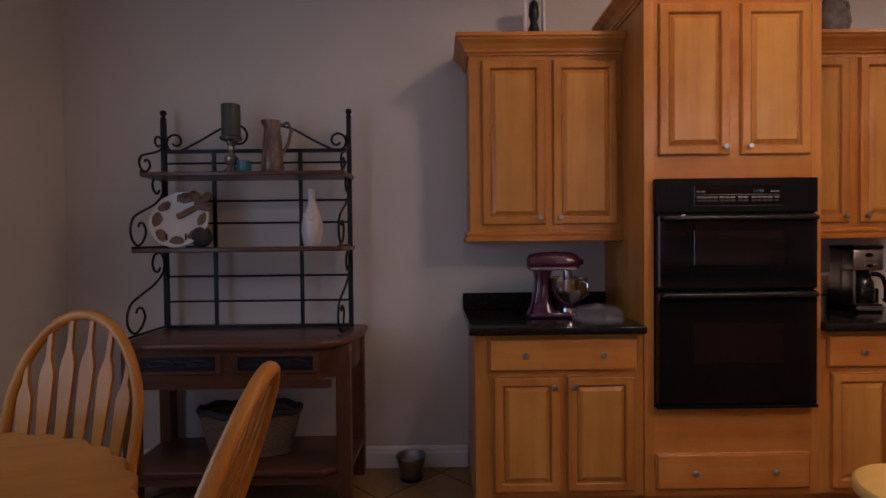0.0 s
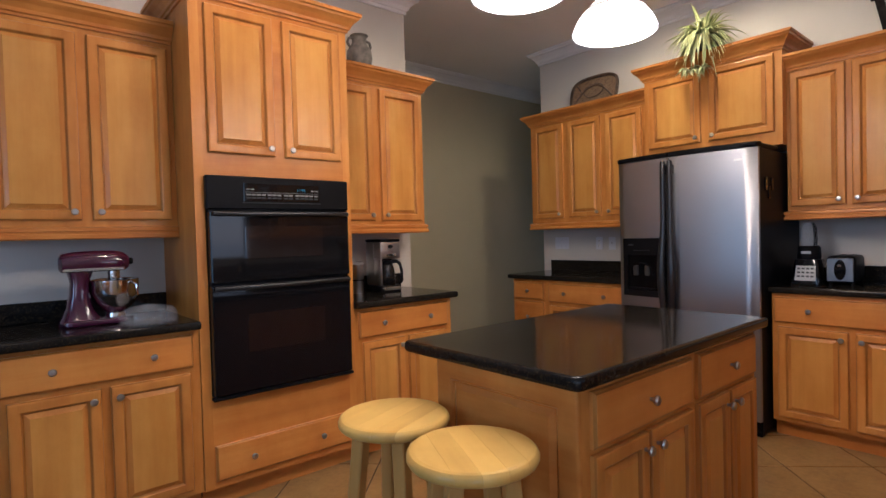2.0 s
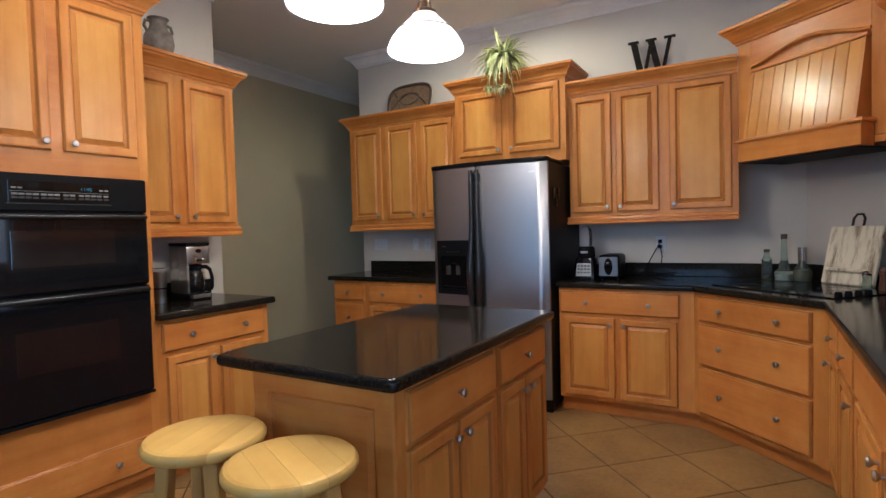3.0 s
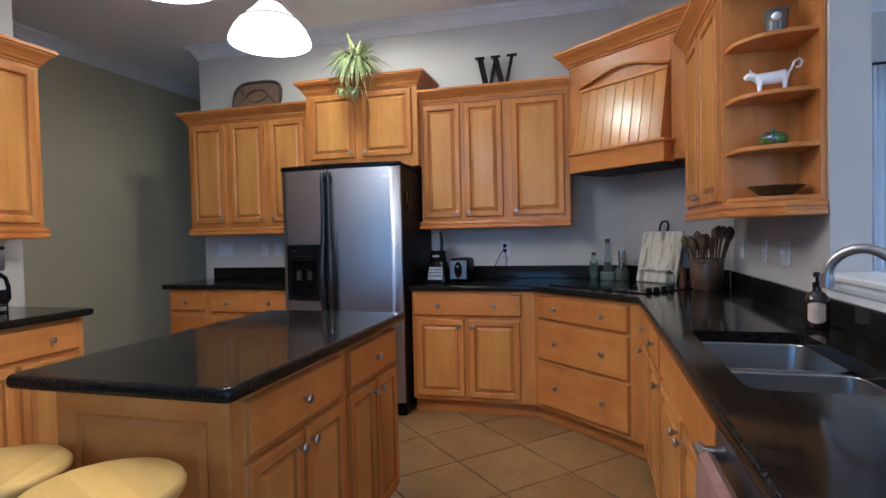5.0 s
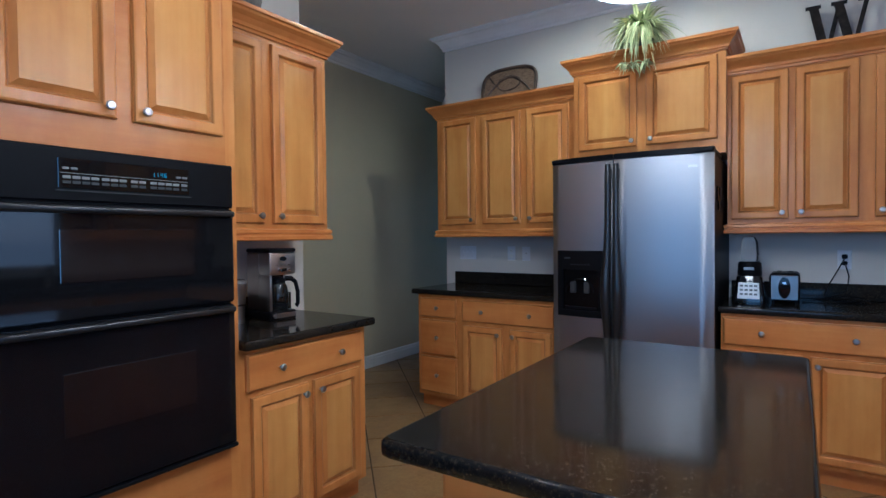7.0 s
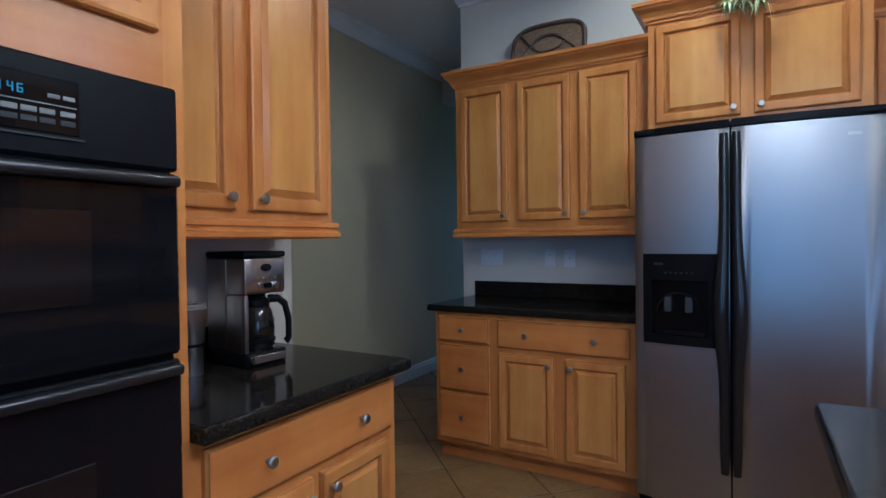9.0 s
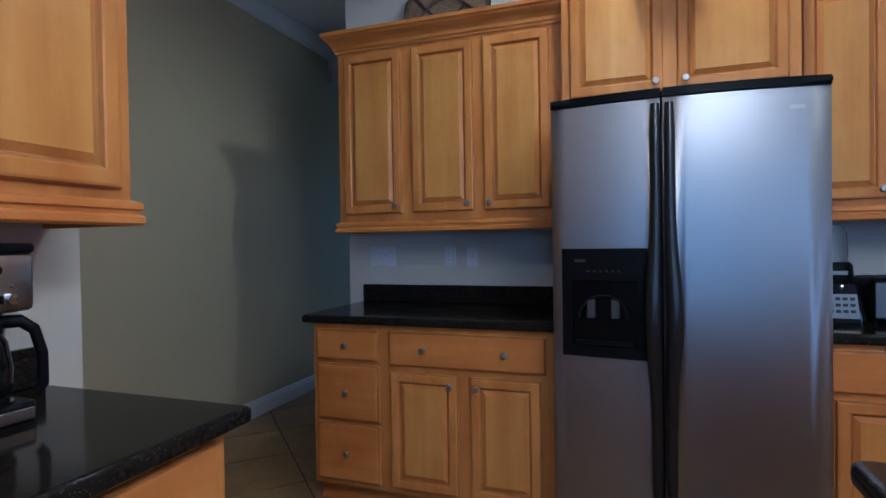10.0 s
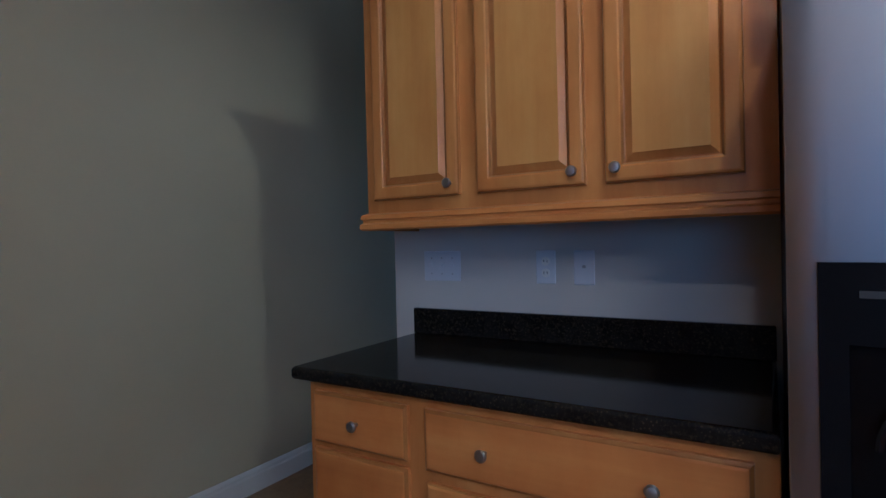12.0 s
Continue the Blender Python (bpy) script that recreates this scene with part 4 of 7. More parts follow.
def pendant(x, y, z):
    lamp = thing("pendant_lamp", "frosted glass bell pendant lamp, lit, on a thin rod", "pendant lamp", pose(x, y, z), "pendant lamps")
    prof = [(0.165, 0.0), (0.166, 0.008), (0.159, 0.028), (0.145, 0.056), (0.122, 0.086), (0.097, 0.111), (0.074, 0.132), (0.059, 0.148), (0.050, 0.160)]
    inner = [(max(0.02, r - 0.006), h - 0.001) for r, h in reversed(prof)]
    bm = bmesh.new()
    lathe(bm, prof + inner + [prof[0]], 40)
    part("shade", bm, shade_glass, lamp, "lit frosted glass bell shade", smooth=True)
    part("bulb", turned([(0, 0.035), (0.022, 0.042), (0.030, 0.065), (0.022, 0.095), (0.012, 0.125), (0, 0.125)], 16), bulb_mat, lamp, "glowing bulb", smooth=True)
    part("shade_ring", bar([(0.1225 * math.cos(a), 0.1225 * math.sin(a), 0.0865) for a in [2 * math.pi * k / 32 for k in range(32)]], 0.0035, 6, True), bronze, lamp, smooth=True)
    part("collar", turned([(0.0, 0.158), (0.052, 0.158), (0.050, 0.172), (0.032, 0.182), (0.028, 0.21), (0.012, 0.225), (0.0, 0.225)], 20), bronze, lamp, smooth=True)
    part("rod", bar([(0, 0, 0.22), (0, 0, CEIL - z - 0.02)], 0.006), bronze, lamp)
    part("canopy", turned([(0, CEIL - z - 0.03), (0.03, CEIL - z - 0.028), (0.062, CEIL - z - 0.008), (0.064, CEIL - z - 0.001), (0, CEIL - z - 0.001)], 24), bronze, lamp, smooth=True)
    li = new("pendant_light", bpy.data.lights.new("pendant_light", "POINT"))
    li.data.energy, li.data.color, li.data.shadow_soft_size = 28.0, (1.0, 0.80, 0.55), 0.17
    li.matrix_world = pose(x, y, z + 0.07)


bulb_mat = material("lit_bulb", (1, 1, 1), 0.4)
bulb_mat.node_tree.nodes["Principled BSDF"].inputs["Emission Color"].default_value = (1.0, 0.9, 0.72, 1)
bulb_mat.node_tree.nodes["Principled BSDF"].inputs["Emission Strength"].default_value = 25.0
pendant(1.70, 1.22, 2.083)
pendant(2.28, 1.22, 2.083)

# ---- stools ----
def stool(x, y, turn):
    s = thing("bar_stool", "round pale wooden stool with four splayed legs", "stool", pose(x, y, 0, 0, 0, turn), "stools at the island")
    cuts = [-0.18, -0.098, -0.035, 0.030, 0.092, 0.18]
    for lo, hi in zip(cuts, cuts[1:]):
        bm = turned([(0, 0.697), (0.150, 0.697), (0.160, 0.699), (0.167, 0.704), (0.171, 0.711), (0.171, 0.719), (0.168, 0.726), (0.162, 0.731), (0.152, 0.733), (0, 0.733)], 48)
        for at, way in ((lo, -1), (hi, 1)):
            cut = bmesh.ops.bisect_plane(bm, geom=bm.verts[:] + bm.edges[:] + bm.faces[:], plane_co=(0, at - way * 0.0002, 0), plane_no=(0, way, 0), clear_outer=True)
            rim = [e for e in cut["geom_cut"] if isinstance(e, bmesh.types.BMEdge)]
            if rim:
                bmesh.ops.contextual_create(bm, geom=rim)
        bm.normal_update()
        for face in bm.faces:
            face.smooth = abs(face.normal.y) < 0.99 and abs(face.normal.z) < 0.97
            if abs(face.normal.y) >= 0.99:
                for e in face.edges:
                    e.smooth = False
        part("seat_board", bm, beech, s)
    for k in range(4):
        a = math.pi / 4 + k * math.pi / 2
        c, n = math.cos(a), math.sin(a)
        bm = bmesh.new()
        rows = []
        for r, z, h in ((0.100, 0.70, 0.021), (0.175, 0.0, 0.019)):
            rows.append([bm.verts.new((r * c + dx * h, r * n + dy * h, z)) for dx, dy in ((-1, -1), (1, -1), (1, 1), (-1, 1))])
        for j in range(4):
            bm.faces.new((rows[0][j], rows[0][(j + 1) % 4], rows[1][(j + 1) % 4], rows[1][j]))
        bm.faces.new(rows[0])
        bm.faces.new(rows[1])
        bmesh.ops.bevel(bm, geom=bm.edges[:], offset=0.004, segments=1, affect="EDGES")
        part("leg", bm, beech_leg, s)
    for k in range(4):
        a, b = math.pi / 4 + k * math.pi / 2, math.pi / 4 + (k + 1) * math.pi / 2
        z = 0.24 if k % 2 else 0.30
        r = 0.100 + 0.075 * (0.70 - z) / 0.70
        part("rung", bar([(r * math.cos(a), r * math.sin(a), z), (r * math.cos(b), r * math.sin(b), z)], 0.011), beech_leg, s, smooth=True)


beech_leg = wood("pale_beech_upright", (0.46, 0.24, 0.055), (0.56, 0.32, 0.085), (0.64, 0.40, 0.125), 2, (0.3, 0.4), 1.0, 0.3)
stool(1.235, 1.365, 20)
stool(1.225, 1.005, 65)

# ---- dishwasher, sink and tap ----
dw = thing("dishwasher", "dishwasher with a brushed steel control strip", "dishwasher", at_south(1.543))
part("body", boxed(0.0, 0.60, 0.02, 0.56, 0.1, 0.872), black_plastic, dw)
part("door", boxed(0.004, 0.596, -0.02, 0.02, 0.12, 0.73, 0.006), steel, dw)
part("control_strip", boxed(0.004, 0.596, -0.024, 0.02, 0.735, 0.868, 0.008), steel, dw)
bm = bar([(0.05, -0.065, 0.825), (0.55, -0.065, 0.825)], 0.012, 10)
for x in (0.085, 0.515):
    box(bm, x - 0.012, x + 0.012, -0.068, -0.018, 0.812, 0.838, 0.004)
part("handle", bm, nickel, dw, smooth=True)
part("toe_panel", boxed(0.0, 0.60, 0.05, 0.09, 0.0, 0.1), black_plastic, dw)

basin_steel = material("sink_steel", (0.38, 0.37, 0.36), 0.32, 1.0)
g = Graph(basin_steel)
g.rough(g.noise(g.coords((1, 120, 1)), 4.0), 0.30, 0.42)
snk = thing("kitchen_sink", "double bowl stainless steel sink under the granite", "sink")
for x0, x1 in ((1.615, 1.955), (1.985, 2.365)):
    bm = bmesh.new()
    levels = []
    for z, inset, rad in ((0.872, 0.0, 0.05), (0.80, 0.006, 0.05), (0.72, 0.014, 0.06), (0.705, 0.035, 0.05)):
        pts = rounded([(x0 + inset, -0.74 + inset), (x1 - inset, -0.74 + inset), (x1 - inset, -0.38 - inset), (x0 + inset, -0.38 - inset)], rad, 4)
        levels.append([bm.verts.new((px, py, z)) for px, py in pts])
    for a, b in zip(levels, levels[1:]):
        for j in range(len(a)):
            bm.faces.new((a[j], a[(j + 1) % len(a)], b[(j + 1) % len(b)], b[j]))
    bm.faces.new(levels[-1])
    part("bowl", bm, basin_steel, snk, smooth=True)
    part("rim", bar([(px, py, 0.870) for px, py in rounded([(x0 + 0.004, -0.736), (x1 - 0.004, -0.736), (x1 - 0.004, -0.384), (x0 + 0.004, -0.384)], 0.05, 5)], 0.0035, 6, True), nickel, snk, "bright polished bowl rim", smooth=True)
    part("drain", turned([(0, 0.703), (0.042, 0.703), (0.042, 0.709), (0.03, 0.708), (0, 0.708)], 20, ((x0 + x1) / 2, -0.56, 0)), chrome, snk, smooth=True)
bm = boxed(1.955, 1.985, -0.74, -0.38, 0.80, 0.872, 0.01, 2)
part("divider", bm, basin_steel, snk, smooth=True)

tap = thing("kitchen_tap", "satin nickel gooseneck tap", "tap", pose(1.945, -0.825, 0.9145))
part("base", turned([(0, 0), (0.027, 0), (0.027, 0.01), (0.021, 0.03), (0.018, 0.07), (0, 0.07)], 20), nickel, tap, smooth=True)
arc = [(0, 0, 0.03 + 0.06 * k) for k in range(4)] + [(0.05 * (1 - math.cos(a)), 0.065 * (1 - math.cos(a)), 0.215 + 0.082 * math.sin(a)) for a in [math.pi * k / 12 for k in range(13)]]
part("neck", bar(arc, 0.014, 12), nickel, tap, smooth=True)
part("nozzle", bar([(0.10, 0.13, 0.225), (0.101, 0.131, 0.185)], 0.018, 12), nickel, tap, smooth=True)
part("lever", bar([(0.0, 0, 0.06), (-0.05, 0.02, 0.085), (-0.11, 0.045, 0.12)], 0.007, 8), nickel, tap, smooth=True)

# ---- recessed ceiling lights, unseen; the first and last are added fill ----
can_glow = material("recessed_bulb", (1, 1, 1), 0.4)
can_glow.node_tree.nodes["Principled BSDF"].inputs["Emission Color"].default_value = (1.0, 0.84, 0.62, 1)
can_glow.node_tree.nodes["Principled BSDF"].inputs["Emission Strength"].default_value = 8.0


def unseen_recessed_light(x, y, watts, colour=(1.0, 0.76, 0.47)):
    r = thing("unseen_recessed_light", "round recessed ceiling light, lit, out of view", "ceiling light", pose(x, y, CEIL), "recessed lights")
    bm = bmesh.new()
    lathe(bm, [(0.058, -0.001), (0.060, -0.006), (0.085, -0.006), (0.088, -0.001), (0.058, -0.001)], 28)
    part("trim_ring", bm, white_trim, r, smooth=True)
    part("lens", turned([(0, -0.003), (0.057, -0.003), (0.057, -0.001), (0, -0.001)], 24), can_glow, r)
    li = new("unseen_recessed_lamp", bpy.data.lights.new("unseen_recessed_lamp", "SPOT"))
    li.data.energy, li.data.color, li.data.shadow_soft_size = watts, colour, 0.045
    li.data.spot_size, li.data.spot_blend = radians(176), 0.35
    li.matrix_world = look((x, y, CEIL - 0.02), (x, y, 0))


# this first lamp is added fill for the sink side, no fitting known
unseen_recessed_light(2.60, 0.10, 22, (1.0, 0.80, 0.50))
unseen_recessed_light(3.55, 1.70, 58, (1.0, 0.86, 0.52))
unseen_recessed_light(1.20, 1.92, 44)
# added fill lamp for the island's end and drawer fronts, no fitting known
unseen_recessed_light(0.45, -0.35, 15)

# ---- baker's rack ----
rack = thing("bakers_rack", "dark wooden baker's rack with scrolled iron shelves", "baker's rack", pose(-1.440, 3.15, 0))
RW = 1.026
top_shape = [(-0.075, 0.07), (-0.075, -0.17), (-0.02, -0.40), (0.10, -0.475), (RW - 0.10, -0.475), (RW + 0.02, -0.40), (RW + 0.085, -0.17), (RW + 0.085, 0.07)]
part("tabletop", slab(rounded(top_shape, 0.03, 3), 0.808, 0.842, 0.012), walnut, rack, smooth=True)
part("apron", swept([(-0.04, 0.04), (-0.04, -0.17), (0.01, -0.37), (0.11, -0.44), (RW - 0.11, -0.44), (RW - 0.01, -0.37), (RW + 0.05, -0.17), (RW + 0.05, 0.04)], [(-0.02, 0.655), (0.0, 0.655), (0.0, 0.808), (-0.02, 0.808)]), walnut, rack)
for x0 in (0.06, 0.525):
    d = part("drawer_front", boxed(x0, x0 + 0.42, -0.452, -0.438, 0.69, 0.792, 0.004), walnut, rack)
    part("carving_panel", boxed(x0 + 0.03, x0 + 0.39, -0.456, -0.450, 0.708, 0.775, 0.003), iron, d, "dark openwork panel")
    bm = bmesh.new()
    for k in range(2):
        cx = x0 + 0.12 + 0.18 * k
        tube(bm, [(cx + 0.07 * math.cos(a) * (1 - a / 9), -0.458, 0.742 + 0.022 * math.sin(a) * (1 - a / 9)) for a in [j * 0.35 for j in range(22)]], 0.0035, 5)
    tube(bm, [(x0 + 0.05, -0.458, 0.725), (x0 + 0.21, -0.458, 0.755), (x0 + 0.37, -0.458, 0.73)], 0.0035, 5)
    part("scrollwork", bm, iron, d, smooth=True)
part("valance", swept([(0.03, -0.42), (RW - 0.03, -0.42)], [(0, 0.615), (0.014, 0.615), (0.014, 0.656), (0, 0.656)]), walnut, rack)
for x, y in ((-0.01, -0.34), (RW + 0.015, -0.34), (-0.02, 0.03), (RW + 0.03, 0.03)):
    part("leg", boxed(x - 0.035, x + 0.035, y - 0.035, y + 0.035, 0.0, 0.808, 0.006), walnut_v, rack)
part("lower_shelf", slab([(-0.05, 0.06), (-0.05, -0.30), (0.08, -0.41), (RW - 0.08, -0.41), (RW + 0.05, -0.30), (RW + 0.06, 0.06)], 0.175, 0.205, 0.008), walnut, rack)
part("lower_rail", swept([(0.0, -0.36), (RW, -0.36)], [(0, 0.12), (0.016, 0.12), (0.016, 0.175), (0, 0.175)]), walnut, rack)
for x in (0.0, RW):
    bm = boxed(x - 0.012, x + 0.012, -0.012, 0.012, 0.8425, 2.00)
    lathe(bm, [(0, 2.00), (0.014, 2.00), (0.017, 2.008), (0.008, 2.018), (0.013, 2.023), (0.019, 2.036), (0.013, 2.050), (0, 2.055)], 12, (x, 0, 0))
    part("post", bm, iron, rack, "square iron post with a ball finial")
for x in (0.276, 0.755):
    part("upright", boxed(x - 0.010, x + 0.010, -0.006, 0.006, 0.8425, 1.826), iron, rack)
part("top_rail", boxed(0, RW, -0.008, 0.008, 1.814, 1.834), iron, rack)
for z in (1.758, 1.548, 1.425, 1.13, 0.99):
    part("cross_bar", bar([(0, 0, z), (RW, 0, z)], 0.006), iron, rack)
part("foot_rail", boxed(0, RW, -0.010, 0.010, 0.8425, 0.858), iron, rack)


def spiral(cx, cz, r, start, turns, y=0.0, way=1, n=30):
    return [(cx + r * (1 - 0.72 * k / n) * math.cos(start + way * turns * 2 * math.pi * k / n), y, cz + r * (1 - 0.72 * k / n) * math.sin(start + way * turns * 2 * math.pi * k / n)) for k in range(n + 1)]


for sx in (1, -1):
    o = 0 if sx == 1 else RW
    curl = [(o + sx * p[0], p[1], p[2]) for p in reversed(spiral(0.065, 1.877, 0.058, -1.4, 1.2, way=-1))]
    arm = [(o + sx * x, 0, z) for x, z in ((0.11, 1.837), (0.20, 1.882), (0.31, 1.945), (0.385, 1.965))]
    curl2 = [(o + sx * p[0], p[1], p[2]) for p in spiral(0.41, 1.905, 0.062, 1.7, 1.1, way=-1)]
    part("crest_scroll", bar(curl + arm + curl2, 0.0065, 7), iron, rack, smooth=True)
for z, depth in ((1.672, 0.25), (1.282, 0.335)):
    part("shelf", slab(rounded([(-0.03, 0.01), (-0.01, -depth), (RW + 0.01, -depth), (RW + 0.03, 0.01)], 0.03, 3), z - 0.012, z + 0.010, 0.005), walnut, rack, "brown wooden shelf")
def smooth_path(pts, steps=5):
    """Points along a smooth curve through the given points."""
    out = []
    p = [Vector(q) for q in pts]
    p = [2 * p[0] - p[1]] + p + [2 * p[-1] - p[-2]]
    for k in range(1, len(p) - 2):
        for j in range(steps):
            t = j / steps
            out.append(0.5 * (2 * p[k] + (p[k + 1] - p[k - 1]) * t + (2 * p[k - 1] - 5 * p[k] + 4 * p[k + 1] - p[k + 2]) * t ** 2 + (3 * p[k] - p[k - 1] - 3 * p[k + 1] + p[k + 2]) * t ** 3))
    return out + [p[-2]]


# one S-scroll of the rack's sides: forward of the post, above the shelf
S_SCROLL = [(0.238, 0.118), (0.225, 0.140), (0.196, 0.136), (0.176, 0.092), (0.203, 0.038), (0.248, 0.016), (0.290, 0.050), (0.300, 0.111), (0.271, 0.171), (0.185, 0.214), (0.10, 0.252), (0.032, 0.308), (0.018, 0.376), (0.045, 0.419), (0.092, 0.413), (0.112, 0.368), (0.098, 0.330), (0.070, 0.318), (0.050, 0.340)]
for x in (0.0, RW):
    for z, depth, h in ((1.682, 0.25, 0.215), (1.293, 0.340, 0.39), (0.852, 0.385, 0.415)):
        pts = smooth_path([(x, -u * depth / 0.30, z + v * h / 0.425) for u, v in S_SCROLL])
        part("side_scroll", bar(pts, 0.0062, 7), iron, rack, smooth=True)
        part("side_foot", bar([(x, 0, z + 0.004), (x, -depth + 0.01, z + 0.004)], 0.006, 6), iron, rack)


def on_rack(x, z, y=-0.10):
    return pose(-1.420 + x, 3.15 + y, z)


mercury = material("mottled_silver_glass", (0.30, 0.28, 0.25), 0.25, 0.8)
g = Graph(mercury)
g.colour(g.ramp(g.noise(g.coords(), 40.0, 5.0), (0.35, (0.10, 0.09, 0.08)), (0.65, (0.42, 0.40, 0.36))))
wax = material("dark_green_wax", (0.055, 0.06, 0.045), 0.55)
c = thing("candlestick", "mottled silver candlestick with a thick dark green candle", "candlestick", on_rack(0.392, 1.6825) @ Matrix.Scale(0.93, 4))
part("foot", boxed(-0.058, 0.058, -0.058, 0.058, 0.0, 0.016, 0.004), mercury, c, "square mottled silver foot")
part("holder", turned([(0, 0.0165), (0.050, 0.0165), (0.048, 0.020), (0.042, 0.024), (0.030, 0.035), (0.020, 0.05), (0.036, 0.075), (0.040, 0.095), (0.022, 0.115), (0.018, 0.16), (0.030, 0.185), (0.060, 0.198), (0.066, 0.212), (0.055, 0.218), (0, 0.218)], 28), mercury, c, smooth=True)
part("candle", turned([(0, 0.2185), (0.052, 0.2185), (0.053, 0.225), (0.053, 0.398), (0.049, 0.402), (0.03, 0.397), (0, 0.395)], 28), wax, c, smooth=True)
part("wick", bar([(0, 0, 0.394), (0.002, 0, 0.408)], 0.0015, 5), black_matt, c)
teal = material("teal_glass", (0.03, 0.16, 0.19), 0.15)
solid("votive_cup", turned([(0, 0), (0.034, 0), (0.038, 0.006), (0.040, 0.072), (0.036, 0.072), (0.034, 0.01), (0, 0.01)], 24, close=False), teal, "small teal glass votive cup on the shelf", "votive cup", on_rack(0.458, 1.6825), smooth=True)
glaze = material("brown_drip_glaze", (0.16, 0.09, 0.06), 0.18)
g = Graph(glaze)
g.colour(g.ramp(g.noise(g.coords((1, 1, 0.25)), 26.0, 4.0), (0.32, (0.07, 0.045, 0.035)), (0.5, (0.17, 0.10, 0.075)), (0.7, (0.30, 0.21, 0.16))))
c = thing("pitcher", "tall brown glazed stoneware pitcher with a looped handle", "pitcher", on_rack(0.612, 1.6825))
part("body", turned([(0, 0), (0.055, 0), (0.060, 0.008), (0.058, 0.06), (0.050, 0.16), (0.043, 0.235), (0.046, 0.285), (0.041, 0.285), (0.038, 0.235), (0.044, 0.16), (0, 0.02)], 28, close=False), glaze, c, smooth=True)
part("handle", bar([(0.04, 0, 0.26), (0.085, 0, 0.275), (0.103, 0, 0.235), (0.085, 0, 0.16), (0.05, 0, 0.10)], 0.009, 8), glaze, c, smooth=True)
part("spout", turned([(0, 0.255), (0.018, 0.262), (0.026, 0.288), (0.018, 0.29), (0, 0.28)], 12, (-0.035, 0, 0)), glaze, c, smooth=True)

# platter with brown patches, on its stand
cream = material("cream_glazed_ceramic", (0.62, 0.58, 0.52), 0.2)
brown_patch = material("brown_matt_glaze", (0.115, 0.070, 0.045), 0.5)
g = Graph(brown_patch)
g.colour(g.ramp(g.noise(g.coords(), 30.0), (0.3, (0.10, 0.055, 0.028)), (0.7, (0.20, 0.115, 0.065))))
c = thing("platter", "round cream platter with raised brown patches on a stand", "platter", on_rack(0.130, 1.435, -0.13) @ pose(0, 0, 0, 70, 0, 0) @ Matrix.Scale(0.9, 4))
part("plate", turned([(0, 0), (0.09, 0), (0.155, 0.018), (0.175, 0.026), (0.173, 0.031), (0.15, 0.025), (0.09, 0.008), (0, 0.008)], 48), cream, c, smooth=True)
rnd = random.Random(4)
for a in (0.0, 0.75, 2.45, 3.15, 3.95, 4.75, 5.55):
    w = 0.036 + 0.008 * rnd.random()
    bm = turned([(0, 0), (w, 0), (w * 0.96, 0.007), (w * 0.5, 0.011), (0, 0.011)], 7, squash=(1.15, 0.72))
    for v in bm.verts:
        v.co.x *= 1 + 0.22 * rnd.uniform(-1, 1)
        v.co.y *= 1 + 0.22 * rnd.uniform(-1, 1)
    part("patch", bm, brown_patch, c, m=pose(0.135 * math.cos(a), 0.135 * math.sin(a), 0.020, 0, 0, math.degrees(a) + 80))
part("patch", turned([(0, 0), (0.048, 0), (0.045, 0.010), (0.02, 0.016), (0, 0.016)], 7, squash=(1.3, 0.8)), brown_patch, c, m=pose(0.02, 0.142, 0.018, 0, 0, 5))
part("ribbon", boxed(-0.085, 0.085, -0.020, 0.020, 0, 0.012, 0.004), brown_patch, c, m=pose(0.055, 0.060, 0.012, 0, 8, 35))
for x, y, r in ((0.135, 0.125, 50), (0.085, 0.135, 130), (0.14, 0.075, -20)):
    part("bow_loop", turned([(0, 0), (0.030, 0.0), (0.036, 0.016), (0.020, 0.030), (0, 0.030)], 8, squash=(1.5, 0.8)), brown_patch, c, smooth=True, m=pose(x, y, 0.022, 0, 0, r))
solid("plate_stand", bar([(-0.05, -0.09, 0.075), (-0.05, -0.085, 0.006), (-0.05, 0.02, 0.006), (-0.05, 0.05, 0.10), (0.05, 0.05, 0.10), (0.05, 0.02, 0.006), (0.05, -0.085, 0.006), (0.05, -0.09, 0.075)], 0.0045, 6), iron, "small iron plate stand", "plate stand", on_rack(0.130, 1.2925, -0.10))
rope = material("dark_woven_ball", (0.03, 0.03, 0.032), 0.8)
g = Graph(rope)
g.bump(g.noise(g.coords((1, 1, 4)), 60.0), 0.8, 0.004)
solid("woven_ball", turned([(0.055 * math.sin(math.pi * k / 14), 0.055 - 0.055 * math.cos(math.pi * k / 14)) for k in range(15)], 24, close=False), rope, "dark woven decorative ball on the shelf", "ball", on_rack(0.246, 1.2925, -0.15), smooth=True)
c = thing("flower_vase", "slim cream ceramic vase with moulded flowers on the shelf", "vase", on_rack(0.822, 1.2925, -0.11))
part("body", turned([(0, 0), (0.042, 0), (0.050, 0.02), (0.058, 0.08), (0.055, 0.13), (0.038, 0.19), (0.022, 0.235), (0.019, 0.275), (0.023, 0.305), (0.018, 0.305), (0.015, 0.27), (0, 0.26)], 28, close=False), cream, c, smooth=True)
for x, y, z in ((-0.026, -0.038, 0.165), (0.006, -0.050, 0.150), (-0.006, -0.042, 0.185)):
    bm = bmesh.new()
    for k in range(5):
        a = 2 * math.pi * k / 5
        lathe(bm, [(0, 0.004), (0.007, 0.003), (0.007, -0.003), (0, -0.004)], 8, (0.009 * math.cos(a), 0.009 * math.sin(a), 0))
    part("moulded_flower", bm, cream, c, smooth=True, m=pose(x, y, z, 70, 0, 0))

